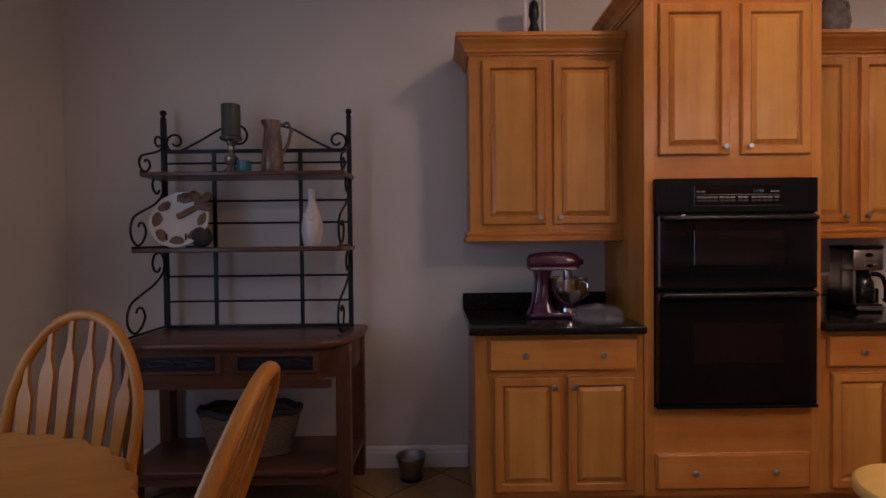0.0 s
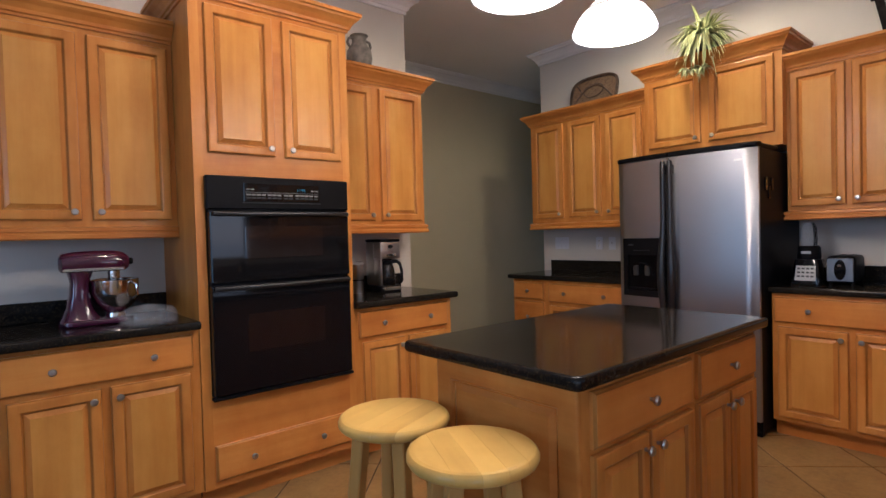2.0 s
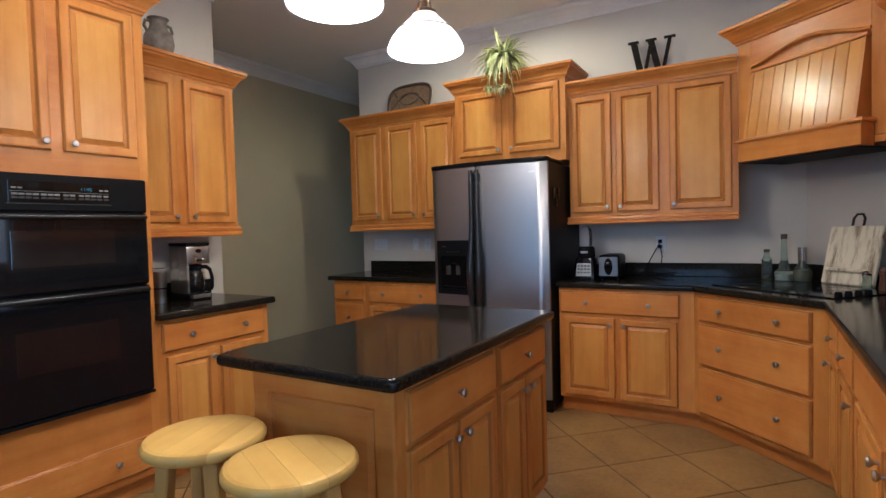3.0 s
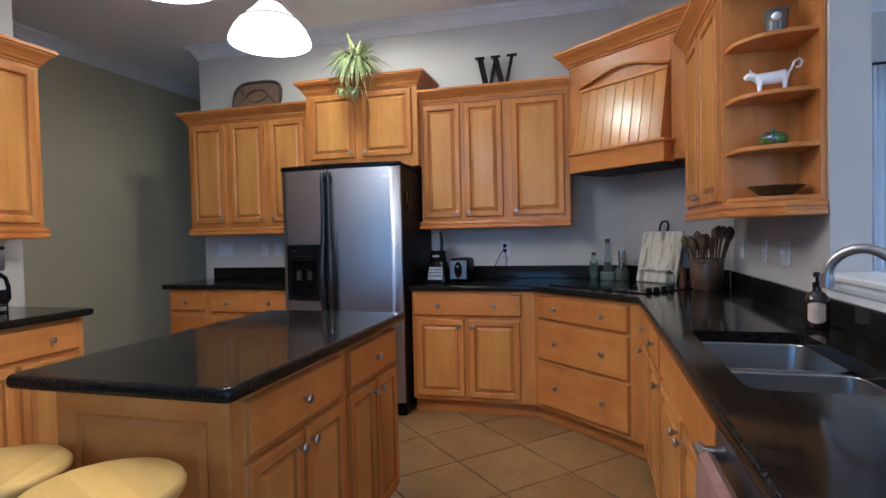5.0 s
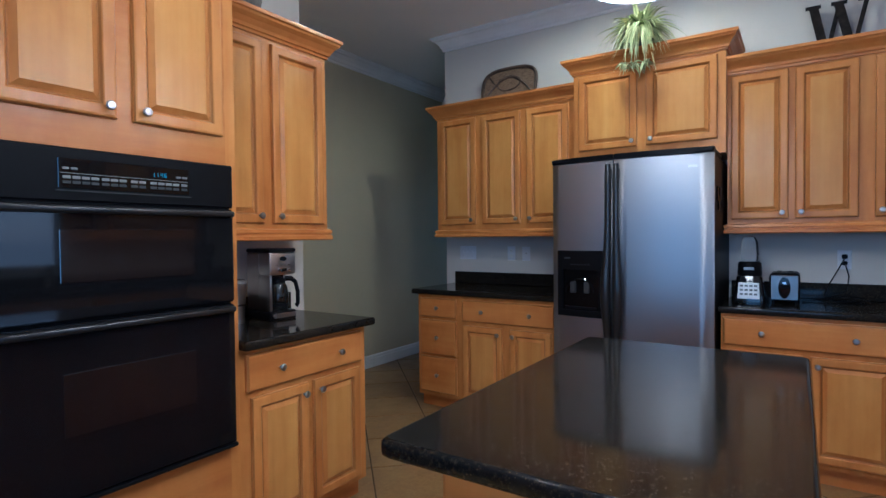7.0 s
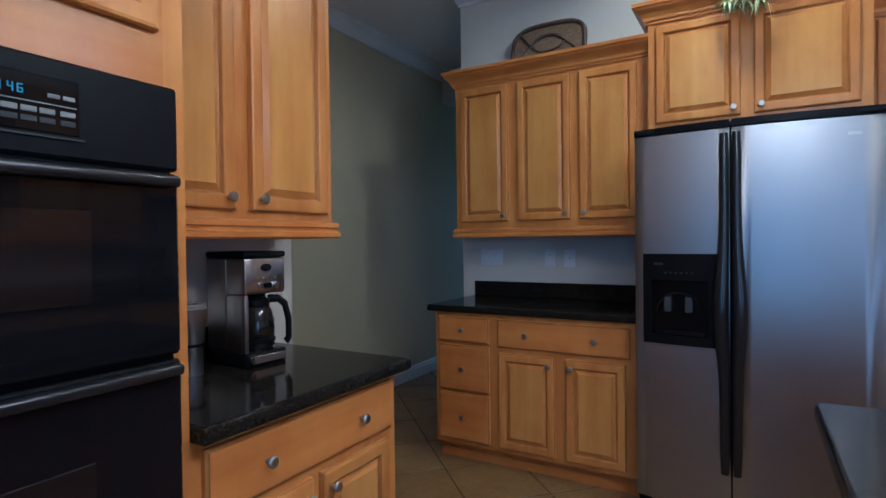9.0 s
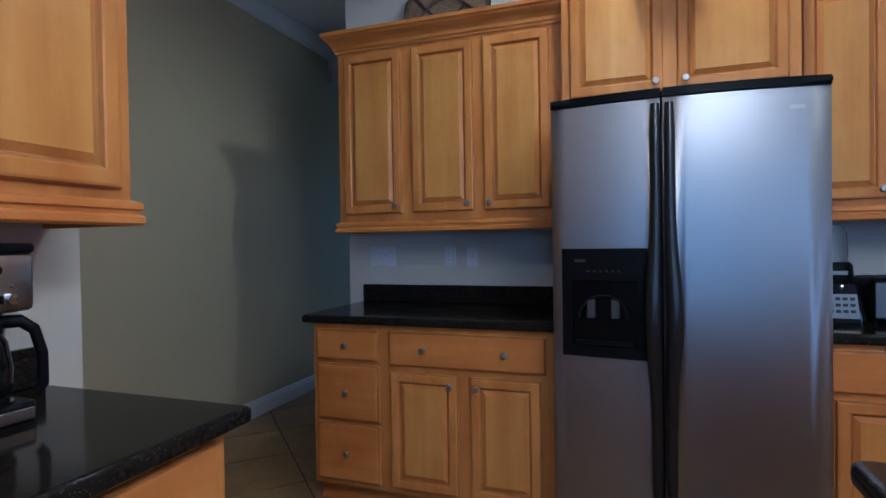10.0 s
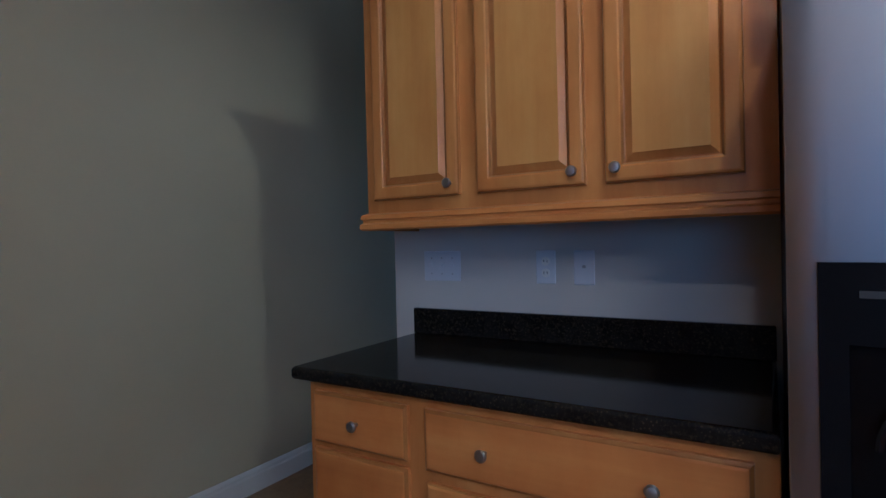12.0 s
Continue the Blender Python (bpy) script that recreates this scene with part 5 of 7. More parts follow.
# wicker basket on the lower shelf
wicker = material("wicker", (0.11, 0.075, 0.045), 0.75)
g = Graph(wicker)
g.colour(g.ramp(g.noise(g.coords((1, 1, 6)), 50.0, 4.0), (0.3, (0.07, 0.042, 0.022)), (0.7, (0.20, 0.130, 0.070))))
c = thing("wicker_basket", "oval brown wicker basket with a dark woven rim", "basket", on_rack(0.487, 0.2055, -0.15) @ Matrix.Scale(0.93, 4))
for k in range(14):
    z = 0.008 + 0.0165 * k
    r = 0.19 + 0.045 * k / 13
    n = 56
    part("weave", bar([(r * (1 + 0.012 * (1 if (j + k) % 2 else -1)) * 1.18 * math.cos(2 * math.pi * j / n), r * 0.58 * (1 + 0.012 * (1 if (j + k) % 2 else -1)) * math.sin(2 * math.pi * j / n), z) for j in range(n)], 0.0095, 5, True), wicker, c)
part("basket_bottom", turned([(0, 0), (0.185, 0), (0.185, 0.012), (0, 0.012)], 32, squash=(1.18, 0.58)), wicker, c)
part("rim", bar([(0.240 * 1.18 * math.cos(2 * math.pi * j / 40), 0.240 * 0.58 * math.sin(2 * math.pi * j / 40), 0.243 + 0.008 * math.sin(j * 1.3)) for j in range(40)], 0.019, 8, True), rope, c, "dark braided rim", smooth=True)

# ---- dining table and chairs ----
tb = thing("dining_table", "round golden oak dining table with a scalloped edge", "table", pose(-1.25, 1.03, 0, 0, 0, 20))
edge = []
for k in range(256):
    a = 2 * math.pi * k / 256
    r = 0.708 + 0.019 * abs(math.sin(a * 18))
    edge.append((r * math.cos(a), r * math.sin(a)))
part("tabletop", slab(edge, 0.722, 0.764, 0.008), oak_h, tb, smooth=True)
part("apron", turned([(0.55, 0.64), (0.57, 0.64), (0.57, 0.722), (0.55, 0.722), (0.55, 0.64)], 48, close=False), oak, tb, smooth=True)
part("pedestal", turned([(0, 0.06), (0.11, 0.06), (0.13, 0.12), (0.10, 0.20), (0.075, 0.30), (0.095, 0.42), (0.12, 0.50), (0.085, 0.58), (0.10, 0.64), (0.16, 0.722), (0, 0.722)], 28), oak, tb, smooth=True)
for k in range(4):
    a = k * math.pi / 2 + 0.4
    part("foot", bar([(0.08 * math.cos(a), 0.08 * math.sin(a), 0.14), (0.25 * math.cos(a), 0.25 * math.sin(a), 0.12), (0.42 * math.cos(a), 0.42 * math.sin(a), 0.04)], 0.03, 8, radii=[0.05, 0.042, 0.038]), oak, tb, smooth=True)


def windsor(m, lean_back=0.20):
    """An arrow-back chair; the sitter faces -y."""
    c = thing("dining_chair", "golden oak arrow-back chair with a bowed back", "chair", m, "chairs round the dining table")
    part("seat", slab(rounded([(-0.21, -0.21), (0.21, -0.21), (0.19, 0.20), (-0.19, 0.20)], 0.09, 5), 0.425, 0.46, 0.012), oak_h, c, smooth=True)
    hoop = []
    for k in range(33):
        a = math.pi * k / 32
        x = 0.245 * math.cos(a) * (1.0 if math.sin(a) > 0.35 else 0.90 + 0.1 * math.sin(a) / 0.35)
        z = 0.50 + 0.545 * math.sin(a) ** 0.75 if 0 < k < 32 else 0.455
        hoop.append((x, 0.165 + lean_back * (z - 0.455), z))
    bm = bar(hoop, 0.0185, 10)
    part("hoop", bm, oak, c, "bent oak bow", smooth=True)
    for k in range(6):
        x = -0.1825 + 0.073 * k
        bm = bmesh.new()
        ztop = 0.50 + 0.545 * (1 - (x * 1.02 / 0.245) ** 2) ** 0.375
        prof = [(0.0, 0.009), (0.10, 0.011), (0.35, 0.018), (0.60, 0.024), (0.70, 0.025), (0.76, 0.019), (0.82, 0.009), (1.0, 0.007)]
        rows = []
        for f, h in prof:
            z = 0.455 + f * (ztop - 0.455)
            sx = x * (0.86 + 0.14 * f)
            y = 0.165 + lean_back * (z - 0.455)
            t = 0.007
            rows.append([bm.verts.new(p) for p in ((sx - h, y - t, z), (sx + h, y - t, z), (sx + h, y + t, z), (sx - h, y + t, z))])
        for a, b in zip(rows, rows[1:]):
            for j in range(4):
                bm.faces.new((a[j], a[(j + 1) % 4], b[(j + 1) % 4], b[j]))
        bm.faces.new(rows[0])
        bm.faces.new(rows[-1])
        part("spindle", bm, oak, c)
    for sx in (-1, 1):
        for y, lean in ((-0.16, -0.03), (0.15, 0.06)):
            part("leg", bar([(sx * 0.15, y, 0.43), (sx * 0.175, y + lean * 0.5, 0.22), (sx * 0.20, y + lean, 0.0)], 0.018, 8, radii=[0.017, 0.022, 0.013]), oak, c, smooth=True)
        part("stretcher", bar([(sx * 0.177, -0.175, 0.20), (sx * 0.177, 0.18, 0.20)], 0.011), oak, c, smooth=True)
    part("stretcher", bar([(-0.177, 0, 0.20), (0.177, 0, 0.20)], 0.011), oak, c, smooth=True)
    return c


windsor(pose(-1.215, 1.80, 0, 0, 0, -3) @ Matrix.Scale(1.02, 4))
windsor(pose(-0.670, 1.285, 0, 0, 0, -86), 0.36)

# ---- metal bowl on the floor ----
c = thing("pet_bowl", "small stainless steel bowl on the floor", "bowl", pose(-0.085, 3.10, 0))
part("bowl", turned([(0, 0.004), (0.050, 0.004), (0.058, 0.012), (0.066, 0.06), (0.080, 0.125), (0.086, 0.128), (0.084, 0.131), (0.074, 0.122), (0.060, 0.06), (0.05, 0.016), (0, 0.014)], 32, close=False), steel, c, smooth=True)
part("foot_ring", turned([(0.056, 0.0), (0.062, 0.0), (0.062, 0.012), (0.056, 0.012), (0.056, 0.0)], 28, close=False), black_plastic, c, smooth=True)

# ---- counter beside the ovens ----
wine = material("wine_red_enamel", (0.045, 0.004, 0.022), 0.2)
wine.node_tree.nodes["Principled BSDF"].inputs["Coat Weight"].default_value = 0.6
mx = thing("stand_mixer", "wine-red enamelled stand mixer with a steel bowl", "stand mixer", pose(0.675, 2.93, 0.9145) @ Matrix.Diagonal((0.85, 0.9, 0.93, 1)))
part("foot", slab(rounded([(-0.172, -0.088), (0.17, -0.088), (0.17, 0.088), (-0.172, 0.088)], 0.07, 6), 0.0, 0.030, 0.010), wine, mx, smooth=True)
bm = bmesh.new()
rows = []
for z, x0, x1, h in ((0.028, -0.168, 0.025, 0.080), (0.05, -0.155, 0.000, 0.072), (0.09, -0.138, -0.022, 0.060), (0.15, -0.122, -0.036, 0.050), (0.21, -0.118, -0.030, 0.048), (0.262, -0.130, -0.01, 0.052)):
    rows.append([bm.verts.new((px, py, z)) for px, py in rounded([(x0, -h), (x1, -h), (x1, h), (x0, h)], min(h, (x1 - x0) / 2) * 0.8, 4)])
for a, b in zip(rows, rows[1:]):
    for j in range(len(a)):
        bm.faces.new((a[j], a[(j + 1) % len(a)], b[(j + 1) % len(b)], b[j]))
bm.faces.new(rows[0])
bm.faces.new(rows[-1])
part("column", bm, wine, mx, smooth=True)
prof = [(-0.165, 0.0), (-0.163, 0.030), (-0.150, 0.048), (-0.10, 0.058), (0.0, 0.062), (0.09, 0.060), (0.135, 0.050), (0.158, 0.030), (0.162, 0.0)]
bm = bmesh.new()
rings = []
for x, r in prof:
    rings.append([bm.verts.new((x, r * 0.95 * math.cos(2 * math.pi * j / 20), 0.302 + max(-0.042, r * math.sin(2 * math.pi * j / 20)))) for j in range(20)] if r > 0 else [bm.verts.new((x, 0, 0.302))])
for a, b in zip(rings, rings[1:]):
    for j in range(20):
        if len(a) == 1:
            bm.faces.new((a[0], b[j], b[(j + 1) % 20]))
        elif len(b) == 1:
            bm.faces.new((a[j], a[(j + 1) % 20], b[0]))
        else:
            bm.faces.new((a[j], a[(j + 1) % 20], b[(j + 1) % 20], b[j]))
part("head", bm, wine, mx, smooth=True)
part("trim_band", boxed(-0.150, 0.130, -0.0605, 0.0605, 0.262, 0.279, 0.004), chrome, mx, "polished metal trim band")
part("hub_knob", turned([(0, 0), (0.016, 0), (0.018, 0.02), (0.012, 0.026), (0, 0.026)], 16), black_plastic, mx, smooth=True, m=pose(0.155, 0, 0.305, 0, 90, 0))
part("speed_lever", bar([(-0.04, -0.055, 0.262), (-0.04, -0.075, 0.260)], 0.006, 8), black_plastic, mx, smooth=True)
part("beater_shaft", turned([(0, 0.21), (0.030, 0.21), (0.032, 0.262), (0, 0.262)], 20, (0.085, 0, 0)), chrome, mx, smooth=True)
bowl = part("mixing_bowl", turned([(0, 0.032), (0.050, 0.032), (0.046, 0.050), (0.066, 0.068), (0.102, 0.105), (0.118, 0.155), (0.121, 0.215), (0.125, 0.218), (0.118, 0.214), (0.112, 0.16), (0.06, 0.08), (0, 0.07)], 36, (0.085, 0, 0), close=False), chrome, mx, "polished steel mixing bowl", smooth=True)
part("bowl_handle", bar([(0.152, -0.100, 0.205), (0.170, -0.135, 0.19), (0.170, -0.133, 0.14), (0.148, -0.098, 0.115)], 0.007, 8), chrome, bowl, smooth=True)

clear = material("clear_plastic", (0.93, 0.95, 0.97), 0.04)
clear.node_tree.nodes["Principled BSDF"].inputs["Transmission Weight"].default_value = 0.97
clear.node_tree.nodes["Principled BSDF"].inputs["IOR"].default_value = 1.12
milky = material("milky_plastic", (0.62, 0.64, 0.68), 0.06)
milky.node_tree.nodes["Principled BSDF"].inputs["Alpha"].default_value = 0.11
c = thing("cake_keeper", "clear fluted plastic cake dome on a tray", "cake keeper", pose(0.852, 2.750, 0.9145) @ Matrix.Scale(0.84, 4))
part("tray", turned([(0, 0), (0.135, 0), (0.144, 0.006), (0.146, 0.014), (0.140, 0.014), (0.132, 0.010), (0, 0.010)], 36), milky, c, smooth=True)
bm = turned([(0.136, 0.0145), (0.134, 0.040), (0.126, 0.066), (0.108, 0.086), (0.080, 0.094), (0.052, 0.090), (0.034, 0.080), (0.026, 0.092), (0.018, 0.104), (0, 0.106)], 80, close=False)
for v in bm.verts:
    swell = 1 + 0.07 * abs(math.sin(5 * math.atan2(v.co.y, v.co.x))) * min(1.0, v.co.z / 0.05)
    v.co.x *= swell
    v.co.y *= swell
part("dome", bm, milky, c, "clear fluted dome", smooth=True)

# ornament on the left wall cabinet
c = thing("lantern_ornament", "small white and dark ornamental lantern on the cabinet", "ornament", pose(0.607, 3.07, 2.3685))
bm = bmesh.new()
for x in (-0.055, 0.045):
    box(bm, x, x + 0.012, -0.03, 0.03, 0.0, 0.26, 0.002)
box(bm, -0.062, 0.062, -0.035, 0.035, 0.0, 0.018, 0.002)
box(bm, -0.062, 0.062, -0.035, 0.035, 0.258, 0.276, 0.002)
part("frame", bm, label_white, c)
part("centre", turned([(0, 0.02), (0.028, 0.03), (0.034, 0.07), (0.018, 0.12), (0.03, 0.16), (0.024, 0.22), (0, 0.25)], 16), iron, c, smooth=True)

stone = material("grey_stoneware", (0.13, 0.115, 0.095), 0.55)
g = Graph(stone)
g.colour(g.ramp(g.noise(g.coords(), 25.0, 5.0), (0.3, (0.07, 0.065, 0.055)), (0.7, (0.20, 0.175, 0.145))))
c = thing("stone_jug", "grey stoneware jug with handles on the cabinet", "jug", pose(2.20, 3.03, 2.3685))
part("body", turned([(0, 0), (0.050, 0), (0.072, 0.03), (0.084, 0.08), (0.078, 0.13), (0.055, 0.165), (0.046, 0.185), (0.048, 0.215), (0.060, 0.228), (0.052, 0.228), (0.042, 0.21), (0, 0.2)], 28, close=False), stone, c, smooth=True)
for s in (-1, 1):
    part("handle", bar([(s * 0.047, 0, 0.205), (s * 0.078, 0, 0.20), (s * 0.088, 0, 0.17), (s * 0.068, 0, 0.14)], 0.009, 8), stone, c, smooth=True)

# coffee maker and tumbler
cm = thing("coffee_maker", "brushed steel and black drip coffee maker", "coffee maker", pose(2.350, 3.050, 0.9145, 0, 0, -3) @ Matrix.Diagonal((0.77, 0.78, 1.02, 1)))
part("base", slab(rounded([(-0.10, -0.13), (0.10, -0.13), (0.10, 0.13), (-0.10, 0.13)], 0.03, 4), 0.0, 0.042, 0.008), black_plastic, cm, smooth=True)
coffee_steel = material("coffee_maker_steel", (0.42, 0.41, 0.40), 0.3, 1.0)
g = Graph(coffee_steel)
g.rough(g.noise(g.coords((1, 1, 90)), 4.0), 0.24, 0.38)
part("water_tank", boxed(-0.10, 0.10, 0.0, 0.13, 0.042, 0.325, 0.012, 2), coffee_steel, cm, smooth=True)
part("side_panel", boxed(-0.10, -0.080, -0.118, 0.0, 0.042, 0.216, 0.006, 2), coffee_steel, cm, "brushed steel front pillar", smooth=True)
part("brew_head", boxed(-0.10, 0.10, -0.12, 0.0, 0.215, 0.325, 0.012, 2), coffee_steel, cm, smooth=True)
part("lid", boxed(-0.102, 0.102, -0.122, 0.132, 0.326, 0.345, 0.008, 2), black_plastic, cm, smooth=True)
part("recess", boxed(-0.086, 0.086, -0.004, 0.0, 0.045, 0.214), black_plastic, cm)
part("badge", turned([(0, 0), (0.026, 0), (0.026, 0.003), (0, 0.003)], 20, squash=(1, 0.45)), black_gloss, cm, m=pose(0, -0.1205, 0.295, 90, 0, 0))
for k in range(4):
    part("button", boxed(-0.050 + 0.030 * k, -0.040 + 0.030 * k, -0.1225, -0.1195, 0.262, 0.266, 0.001), chrome, cm)
for x in (-0.030, 0.045):
    part("dial", turned([(0, 0), (0.011, 0), (0.010, 0.010), (0, 0.011)], 14), chrome, cm, smooth=True, m=pose(x, -0.1205, 0.240, 90, 0, 0))
part("display", boxed(-0.016, 0.028, -0.1225, -0.1195, 0.232, 0.248, 0.002), black_gloss, cm)
part("hotplate", turned([(0, 0.0425), (0.07, 0.0425), (0.07, 0.048), (0, 0.048)], 28, (0, -0.06, 0)), black_gloss, cm, smooth=True)
carafe_glass = material("carafe_glass", (0.02, 0.018, 0.016), 0.05)
carafe_glass.node_tree.nodes["Principled BSDF"].inputs["Transmission Weight"].default_value = 0.5
cf = part("carafe", turned([(0, 0.0485), (0.060, 0.0485), (0.066, 0.06), (0.070, 0.11), (0.060, 0.16), (0.048, 0.175), (0, 0.175)], 32, (0, -0.06, 0)), carafe_glass, cm, "glass coffee pot", smooth=True)
part("pot_band", turned([(0.0685, 0.066), (0.0715, 0.066), (0.0725, 0.078), (0.0695, 0.078), (0.0685, 0.066)], 28, (0, -0.06, 0), close=False), black_plastic, cf, smooth=True)
part("pot_lid", turned([(0, 0.1755), (0.050, 0.1755), (0.050, 0.195), (0.03, 0.205), (0, 0.205)], 24, (0, -0.06, 0)), black_plastic, cf, smooth=True)
part("pot_handle", bar([(0.040, -0.080, 0.196), (0.075, -0.100, 0.196), (0.100, -0.112, 0.178), (0.114, -0.118, 0.130), (0.116, -0.116, 0.070), (0.106, -0.108, 0.056)], 0.013, 10), black_plastic, cf, smooth=True)
part("control_strip", boxed(-0.075, 0.085, -0.1335, -0.130, 0.010, 0.032, 0.001), coffee_steel, cm)
part("dial", turned([(0, 0), (0.012, 0), (0.011, 0.008), (0, 0.008)], 16), chrome, cm, m=pose(-0.078, -0.131, 0.021, 90, 0, 0))
c = thing("travel_tumbler", "brushed steel travel tumbler with a clear lid", "tumbler", pose(2.145, 3.045, 0.9145) @ Matrix.Diagonal((0.92, 0.92, 1.02, 1)))
part("cup", turned([(0, 0), (0.036, 0), (0.037, 0.085), (0.041, 0.092), (0.046, 0.18), (0.047, 0.186), (0, 0.186)], 28), coffee_steel, c, smooth=True)
part("band", turned([(0.0375, 0.082), (0.0425, 0.082), (0.0425, 0.090), (0.0375, 0.090), (0.0375, 0.082)], 28, close=False), black_plastic, c, smooth=True)
part("lid", turned([(0, 0.1865), (0.046, 0.1865), (0.045, 0.202), (0.03, 0.206), (0, 0.206)], 28), clear, c, smooth=True)

# ---- switches and sockets ----
plate_mat = material("white_switch_plastic", (0.66, 0.66, 0.68), 0.4)


def wall_plate(name, label, m, gangs, kind):
    """A cover plate: x across, z up, front towards -y."""
    p = thing(name, label, "switch" if kind == "switch" else "outlet", m, "wall plates")
    w = 0.07 + 0.046 * (gangs - 1)
    part("plate", boxed(-w / 2, w / 2, -0.006, -0.0005, -0.057, 0.057, 0.003), plate_mat, p)
    for k in range(gangs):
        x = (k - (gangs - 1) / 2) * 0.046
        if kind == "socket":
            for z in (-0.02, 0.02):
                part("socket", turned([(0, 0), (0.015, 0), (0.015, 0.002), (0, 0.002)], 14), label_white, p, m=pose(x, -0.006, z, 90, 0, 0))
                for dx in (-0.006, 0.006):
                    part("slot", boxed(x + dx - 0.001, x + dx + 0.001, -0.0088, -0.0078, z - 0.004, z + 0.005), black_matt, p)
        elif kind == "cable":
            part("cable_jack", turned([(0, 0), (0.006, 0), (0.005, 0.006), (0, 0.006)], 12), nickel, p, smooth=True, m=pose(x, -0.006, 0.004, 90, 0, 0))
        else:
            part("toggle", boxed(x - 0.005, x + 0.005, -0.016, -0.006, -0.004, 0.012, 0.002), plate_mat, p)
            for z in (-0.03, 0.03):
                part("screw", turned([(0, 0), (0.003, 0), (0.003, 0.001), (0, 0.001)], 8), nickel, p, m=pose(x, -0.006, z, 90, 0, 0))
    return p


wall_plate("switch_plate", "white triple light switch plate on the wall", at_east(3.215, WALL_X) @ pose(0, 0, 1.175), 3, "switch")
wall_plate("socket_plate", "white double socket plate on the wall", at_east(2.80, WALL_X) @ pose(0, 0, 1.172), 1, "socket")
wall_plate("cable_plate", "white cable outlet plate with a small round jack", at_east(2.668, WALL_X) @ pose(0, 0, 1.170), 1, "cable")
wall_plate("socket_plate", "white double socket plate with a black plug", at_east(0.608, WALL_X) @ pose(0, 0, 1.153), 1, "socket")
for x, g_, k_ in ((3.76, 1, "socket"), (3.336, 1, "switch"), (3.04, 2, "switch")):
    wall_plate("socket_plate" if k_ == "socket" else "switch_plate", "white cover plate on the wall over the sink counter", pose(x, SINK_Y, 1.153, 0, 0, 180), g_, k_)
c = thing("power_cord", "black plugs and cord trailing onto the counter", "power cord")
part("plug", boxed(4.515, 4.544, 0.595, 0.622, 1.160, 1.186, 0.004), black_plastic, c)
part("plug", boxed(4.515, 4.544, 0.595, 0.622, 1.122, 1.146, 0.004), black_plastic, c)
part("cord", bar([(4.52, 0.61, 1.16), (4.49, 0.64, 1.10), (4.47, 0.69, 1.00), (4.44, 0.71, 0.935), (4.40, 0.66, 0.919), (4.38, 0.56, 0.919), (4.42, 0.50, 0.93), (4.46, 0.56, 0.94), (4.43, 0.66, 0.945), (4.38, 0.76, 0.92), (4.30, 0.82, 0.919)], 0.0035, 6), black_plastic, c, smooth=True)
part("cord", bar([(4.52, 0.605, 1.125), (4.49, 0.59, 1.06), (4.48, 0.60, 0.98), (4.46, 0.68, 0.93), (4.40, 0.74, 0.919), (4.36, 0.70, 0.919), (4.38, 0.60, 0.925), (4.33, 0.55, 0.919)], 0.0035, 6), black_plastic, c, smooth=True)

# ---- small appliances ----
dark_steel = material("dark_brushed_steel", (0.22, 0.22, 0.225), 0.35, 1.0)
bl = thing("blender", "black and silver countertop blender with a clear cup", "blender", at_east(1.075, 4.22) @ pose(0, 0, 0.9145) @ Matrix.Scale(0.92, 4))
bm = bmesh.new()
rows = []
for z, w, y0, y1 in ((0.0, 0.088, -0.10, 0.10), (0.015, 0.090, -0.10, 0.10), (0.13, 0.076, -0.075, 0.09), (0.165, 0.070, -0.065, 0.08)):
    rows.append([bm.verts.new((px, py, z)) for px, py in rounded([(-w, y0), (w, y0), (w, y1), (-w, y1)], 0.025, 4)])
for a, b in zip(rows, rows[1:]):
    for j in range(len(a)):
        bm.faces.new((a[j], a[(j + 1) % len(a)], b[(j + 1) % len(b)], b[j]))
bm.faces.new(rows[0])
bm.faces.new(rows[-1])
part("motor_base", bm, black_gloss, bl, smooth=True)
bm = bmesh.new()
vs = [bm.verts.new(p) for p in ((-0.062, -0.099, 0.025), (0.062, -0.099, 0.025), (0.056, -0.080, 0.125), (-0.056, -0.080, 0.125), (-0.062, -0.090, 0.025), (0.062, -0.090, 0.025), (0.056, -0.071, 0.125), (-0.056, -0.071, 0.125))]
for f in ((0, 1, 2, 3), (4, 7, 6, 5), (0, 4, 5, 1), (1, 5, 6, 2), (2, 6, 7, 3), (3, 7, 4, 0)):
    bm.faces.new([vs[i] for i in f])
part("button_panel", bm, dark_steel, bl, "silver button panel")
for i in range(4):
    for j in range(3):
        z = 0.045 + 0.026 * j
        part("button", boxed(-0.048 + 0.026 * i, -0.030 + 0.026 * i, -0.0985 + 0.19 * (z - 0.025), -0.0935 + 0.19 * (z - 0.025), z, z + 0.015), label_grey, bl)
part("collar", turned([(0, 0.1655), (0.066, 0.1655), (0.070, 0.18), (0.066, 0.245), (0.055, 0.258), (0, 0.258)], 28), black_plastic, bl, smooth=True)
part("badge", boxed(-0.028, 0.028, -0.072, -0.066, 0.205, 0.222, 0.001), material("pale_badge", (0.30, 0.33, 0.36), 0.3), bl)
part("cup", turned([(0.046, 0.2585), (0.050, 0.30), (0.046, 0.38), (0.030, 0.415), (0, 0.42), (0, 0.416), (0.027, 0.411), (0.043, 0.378), (0.047, 0.30), (0.043, 0.2585)], 28, close=False), clear, bl, "clear plastic cup", smooth=True)

ts = thing("toaster", "black and steel two-slice toaster", "toaster", at_east(0.900, 4.27) @ pose(0, 0, 0.9145) @ Matrix.Diagonal((0.78, 0.9, 0.93, 1)))
part("shell", boxed(-0.095, 0.095, -0.13, 0.13, 0.015, 0.19, 0.03, 3), black_plastic, ts, smooth=True)
